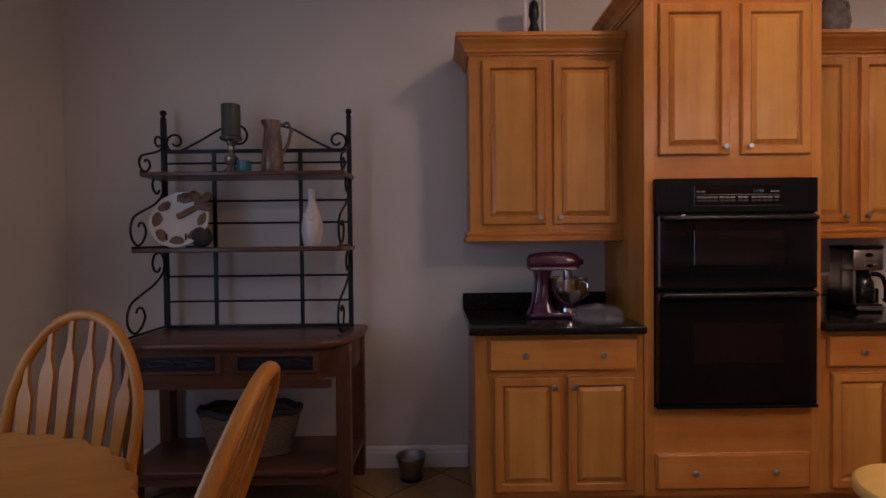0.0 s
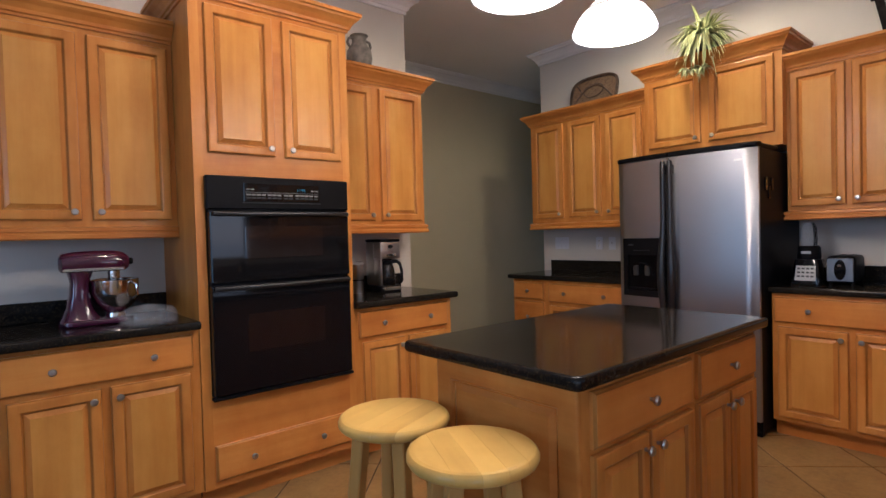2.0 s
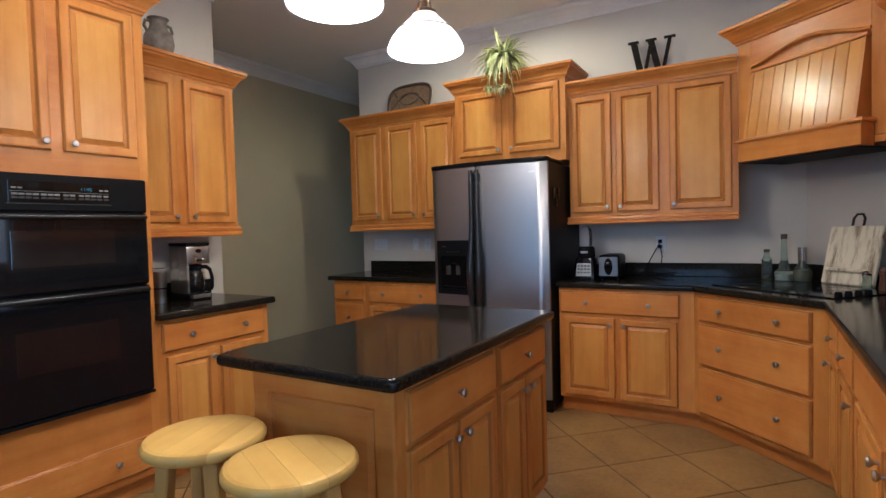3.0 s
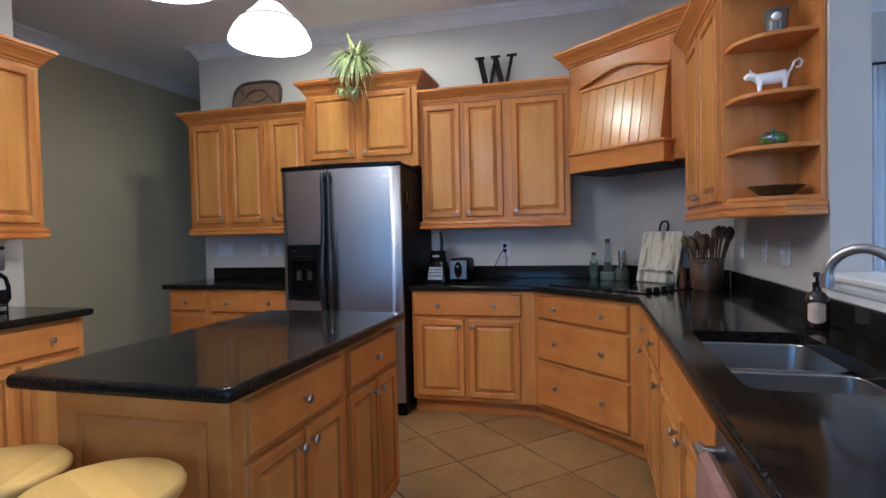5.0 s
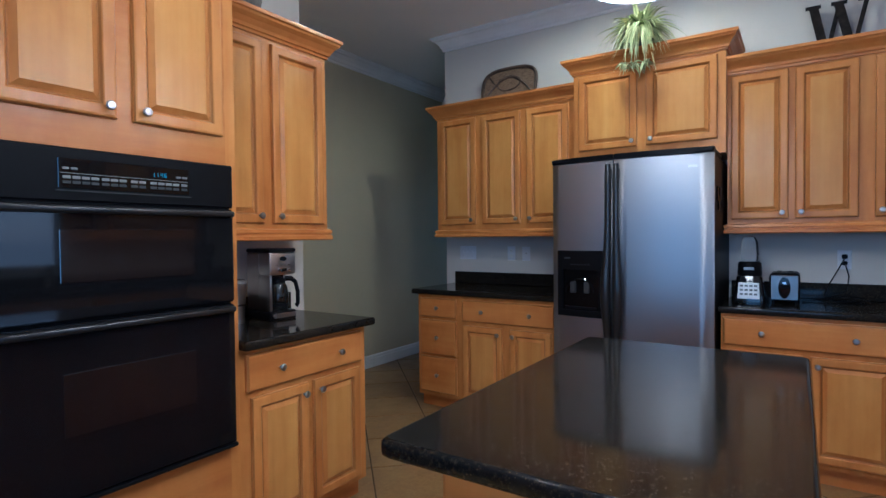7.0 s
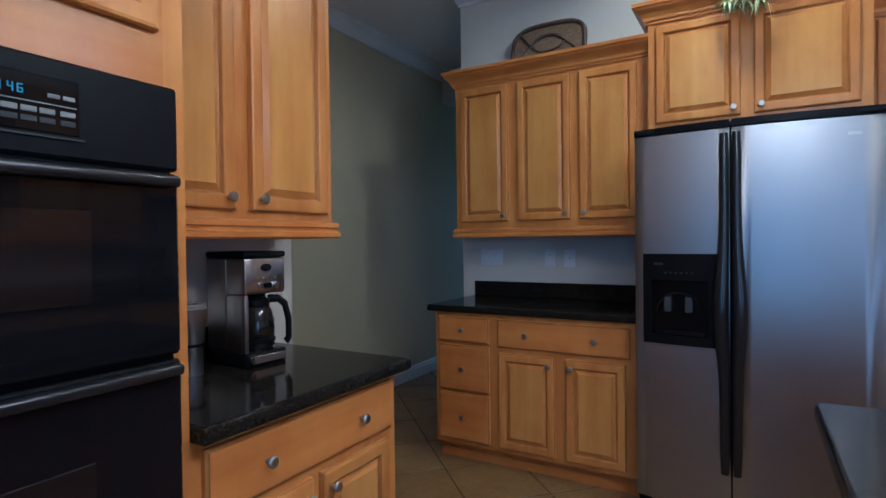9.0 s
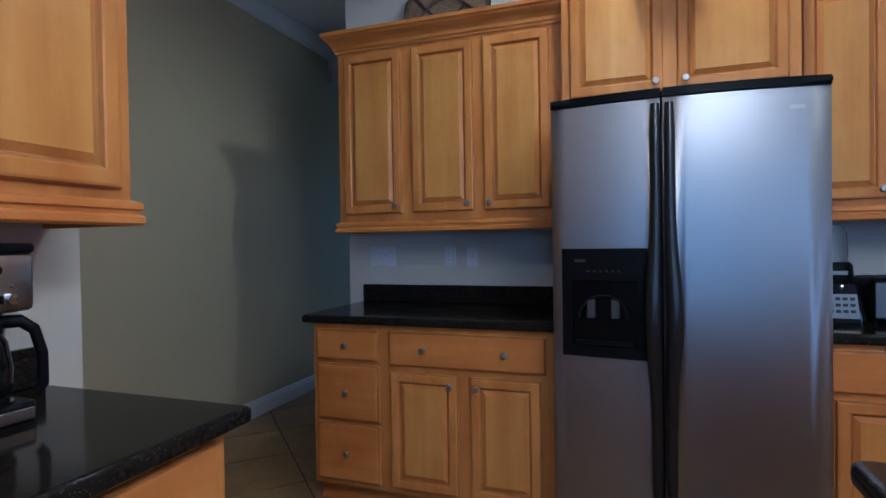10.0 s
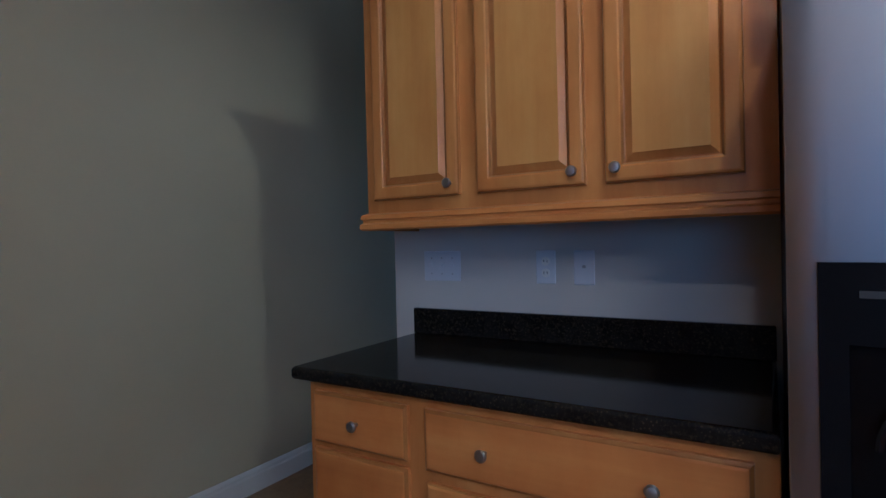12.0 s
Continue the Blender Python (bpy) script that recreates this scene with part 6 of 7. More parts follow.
part("front_plate", boxed(-0.085, 0.085, -0.139, -0.128, 0.025, 0.175, 0.004), dark_steel, ts, smooth=True)
part("control_panel", turned([(0, 0), (0.062, 0), (0.058, 0.006), (0, 0.006)], 28, squash=(0.62, 1.05)), black_gloss, ts, m=pose(0, -0.139, 0.10, 90, 0, 0))
part("slot", boxed(-0.05, -0.02, -0.10, 0.10, 0.186, 0.1915), black_matt, ts)
part("slot", boxed(0.02, 0.05, -0.10, 0.10, 0.186, 0.1915), black_matt, ts)
part("lever", boxed(-0.012, 0.012, -0.162, -0.144, 0.12, 0.135, 0.003), chrome, ts)
for x in (-0.07, 0.07):
    for y in (-0.10, 0.10):
        part("foot", turned([(0, 0), (0.012, 0), (0.012, 0.016), (0, 0.016)], 10, (x, y, 0)), black_plastic, ts)

# ---- bottles, board, crock ----
bottle_glass = material("pale_green_glass", (0.62, 0.74, 0.68), 0.04)
bottle_glass.node_tree.nodes["Principled BSDF"].inputs["Transmission Weight"].default_value = 0.92
bottle_glass.node_tree.nodes["Principled BSDF"].inputs["IOR"].default_value = 1.3
cork = material("dark_cork", (0.06, 0.04, 0.03), 0.7)
salt = material("pale_salt", (0.42, 0.41, 0.39), 0.8)
oil = material("golden_oil", (0.10, 0.075, 0.03), 0.15)


def bottle(x, y, prof, fill, label, stopper, tall_cap=0.02):
    c = thing("glass_bottle", label, "bottle", pose(x, y, 0.9145), "bottles by the cooktop")
    part("glass", turned(prof, 24), bottle_glass, c, smooth=True)
    top = prof[-2][1]
    r = prof[-2][0]
    part("contents", turned([(0, 0.004), (prof[1][0] * 0.9, 0.004), (prof[2][0] * 0.93, fill), (0, fill)], 20), salt if "salt" in label else oil, c, smooth=True)
    part("stopper", turned([(0, top), (r * 1.15, top), (r * 1.2, top + tall_cap), (0, top + tall_cap)], 14), stopper, c, smooth=True)


bottle(4.42, -0.07, [(0, 0), (0.030, 0), (0.031, 0.006), (0.031, 0.13), (0.018, 0.155), (0.015, 0.18), (0, 0.18)], 0.03, "small square-shouldered clear glass bottle", cork)
bottle(4.345, -0.165, [(0, 0), (0.050, 0.002), (0.056, 0.05), (0.030, 0.085), (0.021, 0.14), (0.016, 0.27), (0, 0.27)], 0.045, "tall thin-necked pale glass bottle of salt", cork, 0.03)
bottle(4.345, -0.262, [(0, 0), (0.050, 0.002), (0.056, 0.045), (0.048, 0.075), (0.024, 0.105), (0.022, 0.13), (0, 0.13)], 0.07, "squat glass grinder bottle with a metal cap", chrome, 0.085)

worn = material("worn_white_paint", (0.55, 0.53, 0.48), 0.7)
g = Graph(worn)
g.colour(g.ramp(g.noise(g.coords((14, 14, 2.2)), 1.6, 6.0, 0.7), (0.36, (0.17, 0.115, 0.075)), (0.44, (0.42, 0.35, 0.25)), (0.54, (0.64, 0.57, 0.44))))
g.bump(g.noise(g.coords((8, 8, 1.5)), 2.0, 5.0), 0.5, 0.003)
wall_turn = math.degrees(math.atan2(d1.y - d0.y, d1.x - d0.x))
bd = thing("cutting_board", "whitewashed worn wooden board leaning on the wall", "cutting board", pose(4.255, -0.355, 0.9145, 0, 0, wall_turn) @ pose(0, 0, 0, -14, 0, 0))
part("board", boxed(0, 0.315, -0.012, 0.012, 0.0, 0.355, 0.006), worn, bd)
part("ledge", boxed(0.035, 0.28, -0.035, -0.012, 0.075, 0.095, 0.004), worn, bd)
part("hook", bar([(0.125, 0, 0.35), (0.125, 0, 0.40), (0.14, 0, 0.425), (0.175, 0, 0.425), (0.19, 0, 0.40), (0.19, 0, 0.35)], 0.007, 8), iron, bd, "iron loop handle", smooth=True)
for x, y, lab, mt, cap in ((3.975, -0.535, "glass salt shaker with a steel cap", bottle_glass, chrome), (3.90, -0.60, "dark wooden pepper mill", walnut_v, walnut_v), (3.935, -0.66, "dark wooden pepper mill", walnut_v, walnut_v)):
    c = thing("shaker", lab, "shaker", pose(x, y, 0.9145), "shakers")
    h = 0.10 if mt is bottle_glass else 0.125
    part("body", turned([(0, 0), (0.024, 0), (0.025, 0.02), (0.018, h * 0.5), (0.023, h * 0.75), (0, h * 0.75)], 18), mt, c, smooth=True)
    part("cap", turned([(0, h * 0.752), (0.022, h * 0.752), (0.024, h * 0.85), (0.014, h * 0.98), (0, h)], 18), cap, c, smooth=True)

spoon_wood = wood("worn_spoon_wood", (0.05, 0.026, 0.014), (0.10, 0.055, 0.03), (0.17, 0.105, 0.06), 2, (0.5, 0.65), 1.2, 0.0)
crock_glaze = material("brown_crock_glaze", (0.12, 0.06, 0.03), 0.35)
g = Graph(crock_glaze)
g.colour(g.ramp(g.noise(g.coords(), 14.0, 5.0), (0.3, (0.055, 0.030, 0.016)), (0.7, (0.15, 0.088, 0.046))))
c = thing("utensil_crock", "brown glazed crock full of wooden spoons", "crock", pose(3.765, -0.710, 0.9145) @ Matrix.Diagonal((0.88, 0.88, 0.94, 1)))
part("crock", turned([(0, 0), (0.082, 0), (0.092, 0.012), (0.100, 0.08), (0.104, 0.15), (0.098, 0.172), (0.112, 0.178), (0.112, 0.192), (0.094, 0.192), (0.09, 0.15), (0, 0.03)], 36, close=False), crock_glaze, c, smooth=True)
random.seed(4)
for k in range(15):
    a = k * 2.4
    r = 0.03 + 0.045 * random.random()
    lean = 0.06 + 0.11 * random.random()
    h = 0.25 + 0.10 * random.random()
    x, y = r * math.cos(a), r * math.sin(a)
    tx, ty = x + lean * math.cos(a) * 0.8, y + lean * math.sin(a) * 0.6
    zs = [0.05, 0.20, h - 0.03, h, h + 0.035, h + 0.055]
    fr_ = [(z - 0.05) / (h + 0.005) for z in zs]
    pts = [(x + (tx - x) * f, y + (ty - y) * f, z) for f, z in zip(fr_, zs)]
    spoon_mat = spoon_wood
    part("wooden_spoon", bar(pts, 0.006, 8, radii=[0.006, 0.006, 0.009, 0.023, 0.024, 0.008]), spoon_mat, c, "dark wooden spoon", smooth=True)

ck = thing("cooktop", "black glass cooktop set into the corner counter", "cooktop", pose(DIAG_A.x, DIAG_A.y, 0.9145, 0, 0, diag_angle))
part("glass", boxed(0.05, diag_w - 0.05, 0.09, 0.53, 0.0, 0.006, 0.002), black_gloss, ck)
for x, y, r in ((0.22, 0.20, 0.085), (0.22, 0.42, 0.07), (0.58, 0.20, 0.07), (0.58, 0.42, 0.085)):
    part("burner_ring", turned([(r - 0.003, 0.0062), (r, 0.0062), (r, 0.0068), (r - 0.003, 0.0068), (r - 0.003, 0.0062)], 36, (x, y, 0), close=False), label_grey, ck)
for k in range(4):
    part("control_knob", turned([(0, 0.0062), (0.017, 0.0062), (0.018, 0.012), (0.014, 0.028), (0, 0.030)], 16, (diag_w - 0.09, 0.16 + 0.07 * k, 0)), black_plastic, ck, smooth=True)

amber = material("dark_amber_bottle", (0.020, 0.010, 0.006), 0.08)
c = thing("soap_dispenser", "dark amber pump soap bottle with a cream label", "soap bottle", pose(2.465, -0.818, 0.9145) @ Matrix.Diagonal((0.92, 0.92, 0.80, 1)))
part("bottle", turned([(0, 0), (0.038, 0), (0.041, 0.006), (0.041, 0.115), (0.037, 0.138), (0.026, 0.156), (0.015, 0.166), (0.014, 0.18), (0, 0.18)], 28), amber, c, smooth=True)
LA = math.radians(158)
bm = bmesh.new()
grid = [[bm.verts.new((0.0417 * math.cos(LA + 0.75 * u), 0.0417 * math.sin(LA + 0.75 * u), 0.072 + 0.046 * v * (1 - 0.25 * u * u))) for v in (-1, -0.5, 0, 0.5, 1)] for u in [k / 6 - 1 for k in range(13)]]
for a, b in zip(grid, grid[1:]):
    for k in range(4):
        bm.faces.new((a[k], b[k], b[k + 1], a[k + 1]))
part("label", bm, label_cream, c, "cream paper label")
for z, h in ((0.082, 0.30), (0.072, 0.36), (0.050, 0.20)):
    part("label_text", bar([(0.0420 * math.cos(LA + a), 0.0420 * math.sin(LA + a), z) for a in [h * (k / 4 - 1) for k in range(9)]], 0.0009, 4), label_grey, c)
part("pump_collar", turned([(0, 0.1805), (0.016, 0.1805), (0.016, 0.20), (0.006, 0.205), (0.006, 0.235), (0, 0.235)], 18), black_plastic, c, smooth=True)
part("pump_head", bar([(0.010, -0.006, 0.236), (-0.012, 0.008, 0.240), (-0.036, 0.022, 0.232)], 0.007, 8, radii=[0.011, 0.010, 0.005]), black_plastic, c, smooth=True)

# towel over the dishwasher handle
terry = material("pinkish_terry_cloth", (0.36, 0.20, 0.15), 0.95)
g = Graph(terry)
g.colour(g.ramp(g.noise(g.coords(), 40.0, 4.0), (0.3, (0.22, 0.105, 0.075)), (0.7, (0.31, 0.160, 0.12))))
g.bump(g.noise(g.coords(), 350.0), 0.7, 0.002)
bm = bmesh.new()
rows = []
for k in range(15):
    x = 1.415 - 0.20 * k / 14
    w = 0.005 * math.sin(k * 1.1)
    pts = [(-0.330 - w, 0.53), (-0.327 + w, 0.67), (-0.331, 0.81), (-0.337, 0.838), (-0.356, 0.848), (-0.375, 0.838), (-0.380, 0.81), (-0.382 + w, 0.65), (-0.379 - w, 0.49)]
    # the cloth hangs in front of the door and over the bar
    rows.append([bm.verts.new((x, SINK_F + 0.065 + (y + 0.356) * 0.75, z)) for y, z in pts])
for a, b in zip(rows, rows[1:]):
    for j in range(len(a) - 1):
        bm.faces.new((a[j], a[j + 1], b[j + 1], b[j]))
tw = solid("dish_towel", bm, terry, "pinkish tan dish towel hung over the dishwasher handle", "towel", smooth=True)
thick = tw.modifiers.new("thick", "SOLIDIFY")
thick.thickness = 0.006

# ---- tops of the cabinets ----
dark_wood_letter = material("dark_painted_wood", (0.012, 0.009, 0.008), 0.7)
dark_wood_letter.node_tree.nodes["Principled BSDF"].inputs["Specular IOR Level"].default_value = 0.12
g = Graph(dark_wood_letter)
g.colour(g.ramp(g.noise(g.coords(), 30.0, 5.0), (0.35, (0.008, 0.006, 0.005)), (0.8, (0.03, 0.022, 0.018))))


def stroke(bm, x0, z0, x1, z1, w, d):
    """One slanted stroke of a block letter."""
    lo, hi = z0, z1
    vs = []
    for y in (-d / 2, d / 2):
        vs += [bm.verts.new(p) for p in ((x0 - w / 2, y, lo), (x0 + w / 2, y, lo), (x1 + w / 2, y, hi), (x1 - w / 2, y, hi))]
    for f in ((0, 1, 2, 3), (7, 6, 5, 4), (0, 4, 5, 1), (1, 5, 6, 2), (2, 6, 7, 3), (3, 7, 4, 0)):
        bm.faces.new([vs[i] for i in f])


bm = bmesh.new()
LH, LD = 0.285, 0.022
for k, (x0, x1, w) in enumerate(((-0.078, -0.145, 0.050), (-0.070, -0.002, 0.026), (0.062, -0.012, 0.050), (0.068, 0.138, 0.026))):
    stroke(bm, x0, 0.0, x1, LH, w, LD - 0.002 * (k % 2))
for x in (-0.145, -0.007, 0.134):
    box(bm, x - 0.042, x + 0.042, -LD / 2 - 0.001, LD / 2 + 0.001, LH - 0.014, LH)
solid("letter_w", bm, dark_wood_letter, "dark wooden serif letter W on the cabinets", "letter", at_east(0.639, 4.485) @ pose(0, 0, 2.3635) @ Matrix.Diagonal((0.9, 1, 1.03, 1)))

tray_wood = material("dark_carved_wood", (0.06, 0.035, 0.02), 0.5)
g = Graph(tray_wood)
g.colour(g.ramp(g.noise(g.coords((1, 6, 1)), 9.0, 5.0), (0.3, (0.03, 0.018, 0.012)), (0.7, (0.13, 0.08, 0.045))))
tray_inner = material("woven_tray_fibre", (0.16, 0.10, 0.055), 0.7)
g = Graph(tray_inner)
g.colour(g.ramp(g.noise(g.coords((3, 3, 9)), 22.0, 4.0), (0.3, (0.10, 0.06, 0.03)), (0.7, (0.24, 0.155, 0.09))))
c = thing("wooden_tray", "oval dark wooden tray with curved ribs, leaning on the wall", "tray", at_east(2.77, 4.43) @ pose(0, 0, 2.3685, -12, 0, 0))
outer = [(0.235 * math.copysign(abs(math.cos(a)) ** 0.62, math.cos(a)), 0, 0.15 + 0.15 * math.copysign(abs(math.sin(a)) ** 0.62, math.sin(a))) for a in [2 * math.pi * k / 48 for k in range(48)]]
part("rim", bar(outer, 0.014, 8, True), tray_wood, c, smooth=True)
bm = bmesh.new()
f_ = [bm.verts.new((x * 0.97, 0.006, 0.15 + (z - 0.15) * 0.96)) for x, y, z in outer]
b_ = [bm.verts.new((x * 0.97, 0.014, 0.15 + (z - 0.15) * 0.96)) for x, y, z in outer]
bm.faces.new(f_)
bm.faces.new(b_)
for k in range(48):
    bm.faces.new((f_[k], f_[(k + 1) % 48], b_[(k + 1) % 48], b_[k]))
part("tray_bottom", bm, tray_inner, c, "woven brown tray bottom")
part("rib", bar([(0.235 * (2 * f - 1) * 0.9, -0.004, 0.06 + 0.16 * math.sin(math.pi * f)) for f in [k / 16 for k in range(17)]], 0.007, 6), tray_wood, c, smooth=True)
part("rib", bar([(0.10 * math.cos(a), -0.004, 0.17 + 0.06 * math.sin(a)) for a in [2 * math.pi * k / 24 for k in range(24)]], 0.006, 6, True), tray_wood, c, smooth=True)
part("rib", bar([(-0.19 + 0.07 * f, -0.004, 0.26 - 0.09 * f) for f in (0, 0.5, 1)], 0.006, 6), tray_wood, c, smooth=True)

# spider plant
leaf_mat = material("variegated_leaf", (0.10, 0.20, 0.05), 0.45)
g = Graph(leaf_mat)
island = g.node("NewGeometry").outputs["Random Per Island"]
uvn = g.tree.nodes.new("ShaderNodeUVMap")
sep = g.node("SeparateXYZ", Vector=uvn.outputs[0])
stripe = g.ramp(sep.outputs[0], (0.30, (0.70, 0.70, 0.36)), (0.42, (0.10, 0.17, 0.03)), (0.58, (0.10, 0.17, 0.03)), (0.70, (0.68, 0.68, 0.34)))
g.colour(g.mix(0.35, stripe, g.ramp(island, (0.0, (0.05, 0.095, 0.014)), (1.0, (0.52, 0.54, 0.24)))))
leaf_mat.node_tree.nodes["Principled BSDF"].inputs["Subsurface Weight"].default_value = 0.0


def leaf_blades(n, seed, spread, length, rise, droop, origin=(0, 0, 0), width=0.016):
    rnd = random.Random(seed)
    bm = bmesh.new()
    uv = bm.loops.layers.uv.new("uv")
    for k in range(n):
        a = rnd.uniform(0, 2 * math.pi)
        L = length * rnd.uniform(0.6, 1.15)
        up = rise * rnd.uniform(0.35, 1.25)
        dr = droop * rnd.uniform(0.5, 1.4)
        out = spread * rnd.uniform(0.35, 1.2)
        tw = rnd.uniform(-0.5, 0.5)
        rows = []
        for j in range(9):
            f = j / 8
            r = out * L * f
            z = up * L * f * (1 - 0.35 * f) - dr * L * f * f
            w = width * (0.45 + 0.75 * math.sin(math.pi * min(1, f * 0.8 + 0.18))) * (1 - f ** 3)
            px, py = r * math.cos(a + tw * f * 0.5), r * math.sin(a + tw * f * 0.5)
            nx, ny = -math.sin(a), math.cos(a)
            p = Vector((origin[0] + px, origin[1] + py, origin[2] + z))
            s = Vector((nx, ny, 0)) * max(w, 0.0008)
            rows.append((bm.verts.new(p - s), bm.verts.new(p + Vector((0, 0, -w * 0.35))), bm.verts.new(p + s)))
        for j in range(8):
            for side in (0, 1):
                q4 = (rows[j][side], rows[j][side + 1], rows[j + 1][side + 1], rows[j + 1][side])
                f4 = bm.faces.new(q4)
                us = (side * 0.5, side * 0.5 + 0.5, side * 0.5 + 0.5, side * 0.5)
                vs_ = (j / 8, j / 8, (j + 1) / 8, (j + 1) / 8)
                for lp, uu, vv in zip(f4.loops, us, vs_):
                    lp[uv].uv = (uu, vv)
    return bm


pl = thing("spider_plant", "variegated spider plant trailing over the cabinet top", "plant", at_east(1.69, 4.20) @ pose(0, 0, 2.50))
part("pot", turned([(0, 0), (0.060, 0), (0.080, 0.085), (0.084, 0.09), (0.074, 0.09), (0.055, 0.01), (0, 0.01)], 24, close=False), stone, pl, smooth=True)
bm = leaf_blades(90, 11, 0.62, 0.26, 1.55, 0.50, (0, 0, 0.075), 0.016)
tagged(part("upright_leaves", bm, leaf_mat, pl), kind="stuff")
bm = leaf_blades(300, 12, 1.15, 0.21, 1.0, 1.15, (0, -0.05, 0.11), 0.015)
tagged(part("arching_leaves", bm, leaf_mat, pl), kind="stuff")
rnd = random.Random(5)
for k in range(3):
    x = -0.05 + 0.055 * k
    drop = 0.06 + 0.10 * rnd.random()
    part("runner", bar([(x * 0.4, -0.05, 0.08), (x * 0.8, -0.13, 0.07), (x, -0.165, -0.02), (x * 1.1, -0.17, -drop)], 0.0025, 5), leaf_mat, pl, smooth=True)
    bm = leaf_blades(22, 30 + k, 0.8, 0.085, 0.9, 0.9, (x * 1.1, -0.17, -drop), 0.010)
    tagged(part("plantlet", bm, leaf_mat, pl), kind="stuff")

# ---- ornaments on the end shelf ----
ES_X, ES_Y = 2.72, SINK_Y + 0.13
smoke = material("smoky_glass", (0.20, 0.19, 0.17), 0.1)
smoke.node_tree.nodes["Principled BSDF"].inputs["Transmission Weight"].default_value = 0.5
c = thing("glass_tumbler", "smoky glass tumbler with a metal emblem on the shelf", "glass", pose(ES_X, ES_Y, SHELF_Z[3]))
part("glass", turned([(0, 0), (0.034, 0), (0.036, 0.006), (0.045, 0.105), (0.042, 0.105), (0.033, 0.012), (0, 0.012)], 24, close=False), smoke, c, smooth=True)
part("emblem", turned([(0, 0), (0.020, 0), (0.017, 0.004), (0, 0.005)], 12), chrome, c, smooth=True, m=pose(-0.041, 0.010, 0.07, 90, 0, -100))
white_china = material("white_china", (0.80, 0.79, 0.77), 0.12)
bm = bmesh.new()
# small cow-shaped creamer: body, legs, head, ears and looped tail in one mesh
tube(bm, [(-0.085, 0, 0.088), (-0.07, 0, 0.090), (-0.03, 0, 0.086), (0.02, 0, 0.086), (0.06, 0, 0.092), (0.078, 0, 0.090)], 0.03, 14, radii=[0.012, 0.028, 0.033, 0.034, 0.032, 0.012])
tube(bm, [(-0.075, 0, 0.098), (-0.095, 0, 0.110), (-0.112, 0, 0.108), (-0.128, 0, 0.098)], 0.02, 12, radii=[0.020, 0.022, 0.018, 0.011])
for x, y in ((-0.055, -0.018), (-0.055, 0.018), (0.055, -0.018), (0.055, 0.018)):
    tube(bm, [(x, y, 0.075), (x * 1.05, y, 0.035), (x * 0.98, y, 0.0)], 0.01, 8, radii=[0.017, 0.010, 0.012])
for y in (-0.018, 0.018):
    tube(bm, [(-0.098, y * 0.6, 0.122), (-0.100, y * 1.5, 0.138)], 0.004, 6, radii=[0.008, 0.003])
tube(bm, [(0.072, 0, 0.100), (0.088, 0, 0.125), (0.098, 0, 0.155), (0.122, 0, 0.168), (0.135, 0, 0.150), (0.125, 0, 0.128), (0.105, 0, 0.125)], 0.006, 8)
solid("cow_creamer", bm, white_china, "glossy white cow-shaped china creamer on the shelf", "figurine", pose(ES_X, ES_Y + 0.015, SHELF_Z[2], 0, 0, -105) @ Matrix.Scale(0.75, 4), smooth=True)
melon = material("mottled_art_glass", (0.10, 0.14, 0.04), 0.1)
g = Graph(melon)
g.colour(g.ramp(g.noise(g.coords(), 16.0, 3.0), (0.36, (0.30, 0.09, 0.02)), (0.48, (0.06, 0.15, 0.04)), (0.62, (0.10, 0.17, 0.03)), (0.72, (0.02, 0.03, 0.10))))
c = thing("glass_pumpkin", "green and amber art glass pumpkin on the shelf", "ornament", pose(ES_X, ES_Y + 0.01, SHELF_Z[1]) @ Matrix.Scale(0.85, 4))
bm = bmesh.new()
prof = [(0.0, 0.004), (0.030, 0.0), (0.052, 0.012), (0.062, 0.035), (0.055, 0.058), (0.032, 0.070), (0.0, 0.062)]
rings = []
for r, z in prof:
    rings.append([bm.verts.new((0, 0, z))] if r == 0 else [bm.verts.new((r * (1 - 0.10 * abs(math.cos(4 * 2 * math.pi * k / 48))) * math.cos(2 * math.pi * k / 48), r * (1 - 0.10 * abs(math.cos(4 * 2 * math.pi * k / 48))) * math.sin(2 * math.pi * k / 48), z)) for k in range(48)])
for a, b in zip(rings, rings[1:]):
    for k in range(48):
        if len(a) == 1:
            bm.faces.new((a[0], b[k], b[(k + 1) % 48]))
        elif len(b) == 1:
            bm.faces.new((a[k], a[(k + 1) % 48], b[0]))
        else:
            bm.faces.new((a[k], a[(k + 1) % 48], b[(k + 1) % 48], b[k]))
part("body", bm, melon, c, smooth=True)
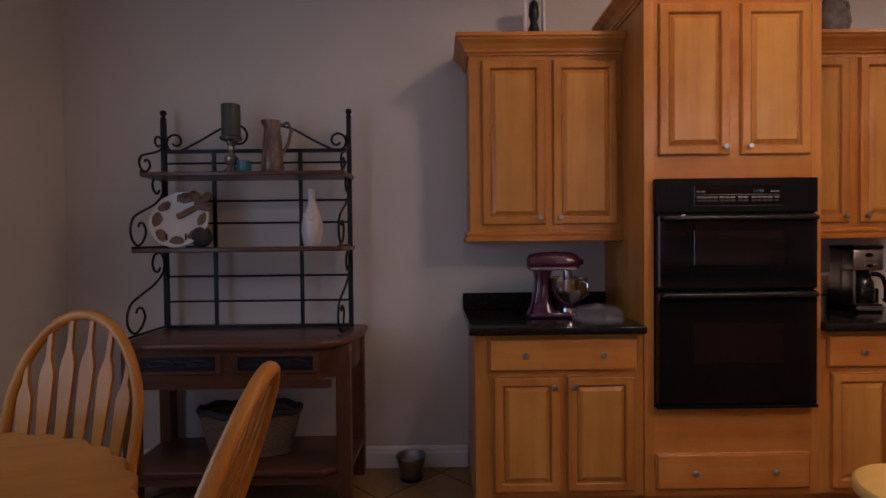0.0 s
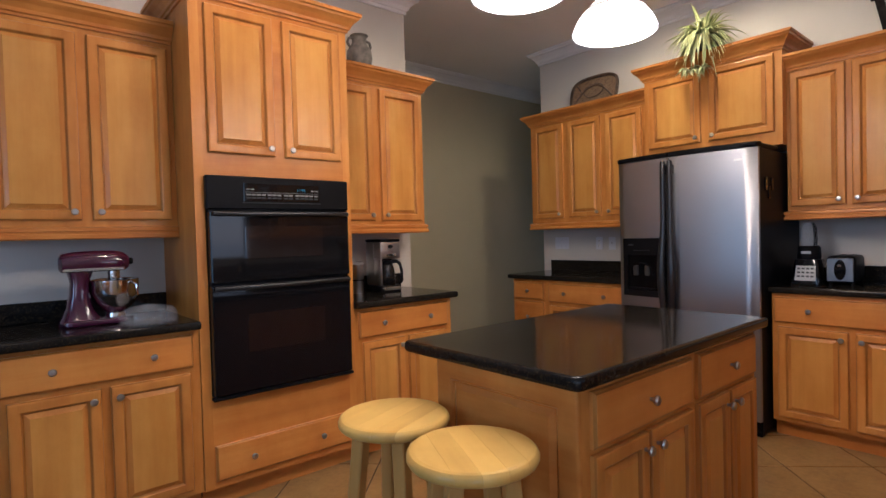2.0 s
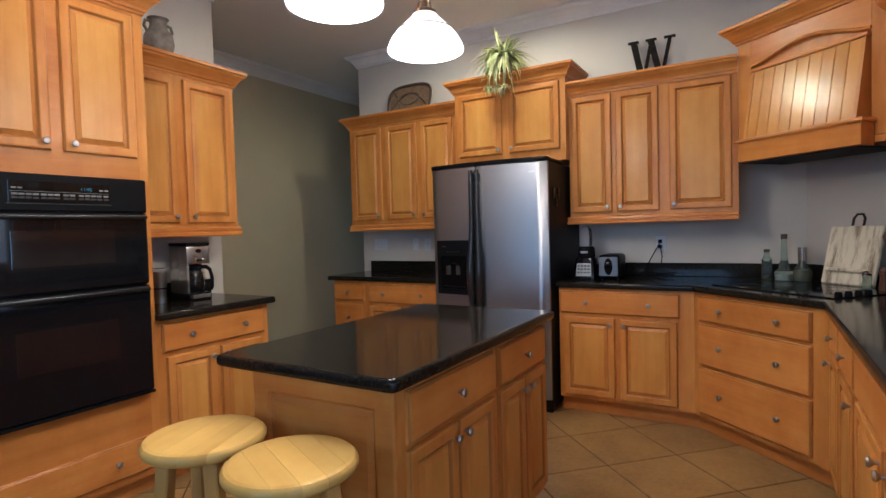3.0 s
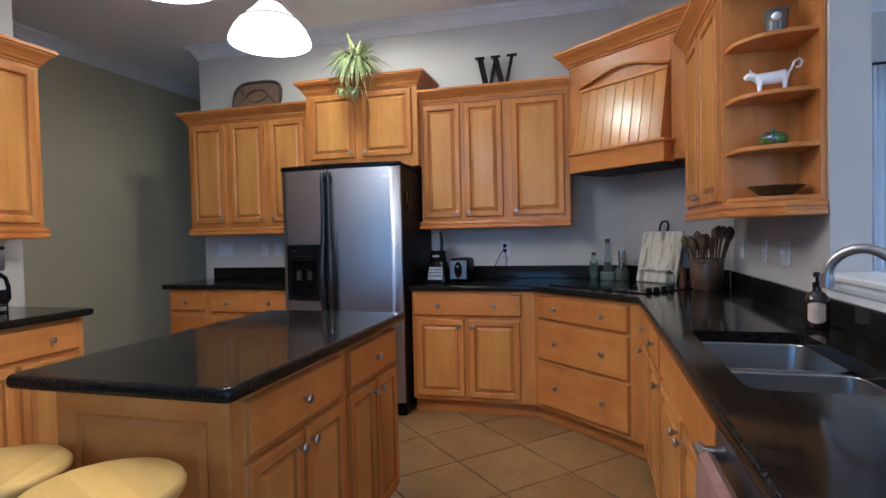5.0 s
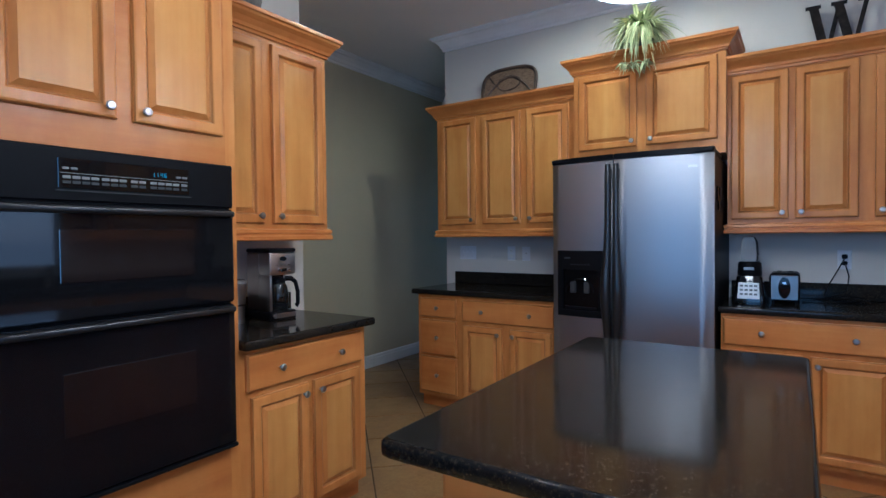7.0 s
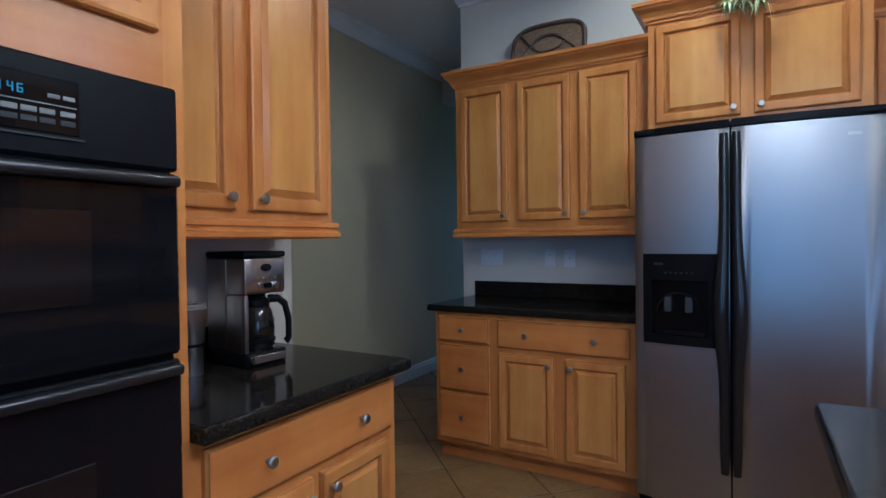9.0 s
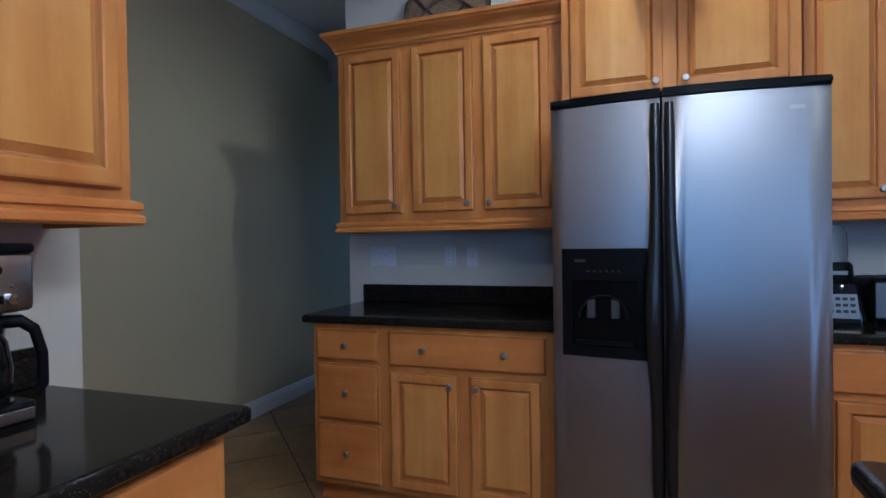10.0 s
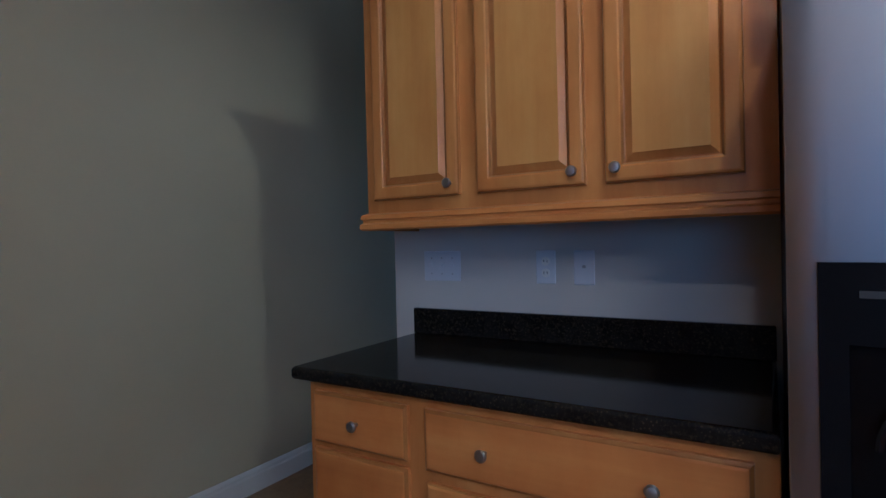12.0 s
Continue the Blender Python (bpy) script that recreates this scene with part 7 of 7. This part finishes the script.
part("stem", bar([(0, 0, 0.060), (0, 0, 0.078), (0.008, 0.004, 0.090)], 0.005, 8, radii=[0.008, 0.006, 0.004]), teal, c, smooth=True)
dark_dish = material("dark_olive_dish", (0.045, 0.035, 0.015), 0.3)
solid("shallow_dish", turned([(0, 0), (0.050, 0), (0.060, 0.004), (0.100, 0.038), (0.108, 0.040), (0.104, 0.044), (0.095, 0.040), (0.055, 0.010), (0, 0.008)], 32, close=False, squash=(0.85, 0.95)), dark_dish, "shallow dark olive dish on the bottom shelf", "dish", pose(ES_X - 0.005, ES_Y + 0.005, SHELF_Z[0]), smooth=True)

# ---- tiled floor ----
solid("floor", boxed(LEFT_X - 0.14, 8.6, -5.14, HALL_Y + 0.12, -0.10, -0.004), grout, "diagonal tan stone tile floor with dark joints", "floor", kind="structure")
floor_ob = bpy.data.objects["floor"]
HALF, JOINT = 0.310, 0.0085


def tile_bm(bm, cx, cy):
    r = HALF - JOINT * 1.414 / 2
    rows = []
    for inset, z in ((0.0, -0.012), (0.0, -0.002), (0.003, 0.0)):
        q = r - inset * 1.414
        rows.append([bm.verts.new((cx + q * c, cy + q * s, z)) for c, s in ((1, 0), (0, 1), (-1, 0), (0, -1))])
    for a, b in zip(rows, rows[1:]):
        for j in range(4):
            bm.faces.new((a[j], a[(j + 1) % 4], b[(j + 1) % 4], b[j]))
    bm.faces.new(rows[-1])


TX, TY = 3.177, 0.377
first, rest, count = None, bmesh.new(), 0
for i in range(-18, 19):
    for j in range(-19, 16):
        if (i + j) % 2:
            continue
        x, y = TX + HALF * i, TY + HALF * j
        if not (LEFT_X < x < 8.3 and -4.9 < y < HALL_Y):
            continue
        if -1.2 < x < 6.0 and -0.6 < y < 4.6 and count < 300:
            count += 1
            if first is None:
                b2 = bmesh.new()
                tile_bm(b2, 0, 0)
                first = part("floor_tile", b2, tile_mat, floor_ob, m=pose(x, y, 0))
            else:
                shared("floor_tile", first, floor_ob, pose(x, y, 0))
        else:
            tile_bm(rest, x, y)
tagged(part("distant_tiles", rest, tile_mat, floor_ob), kind="stuff")
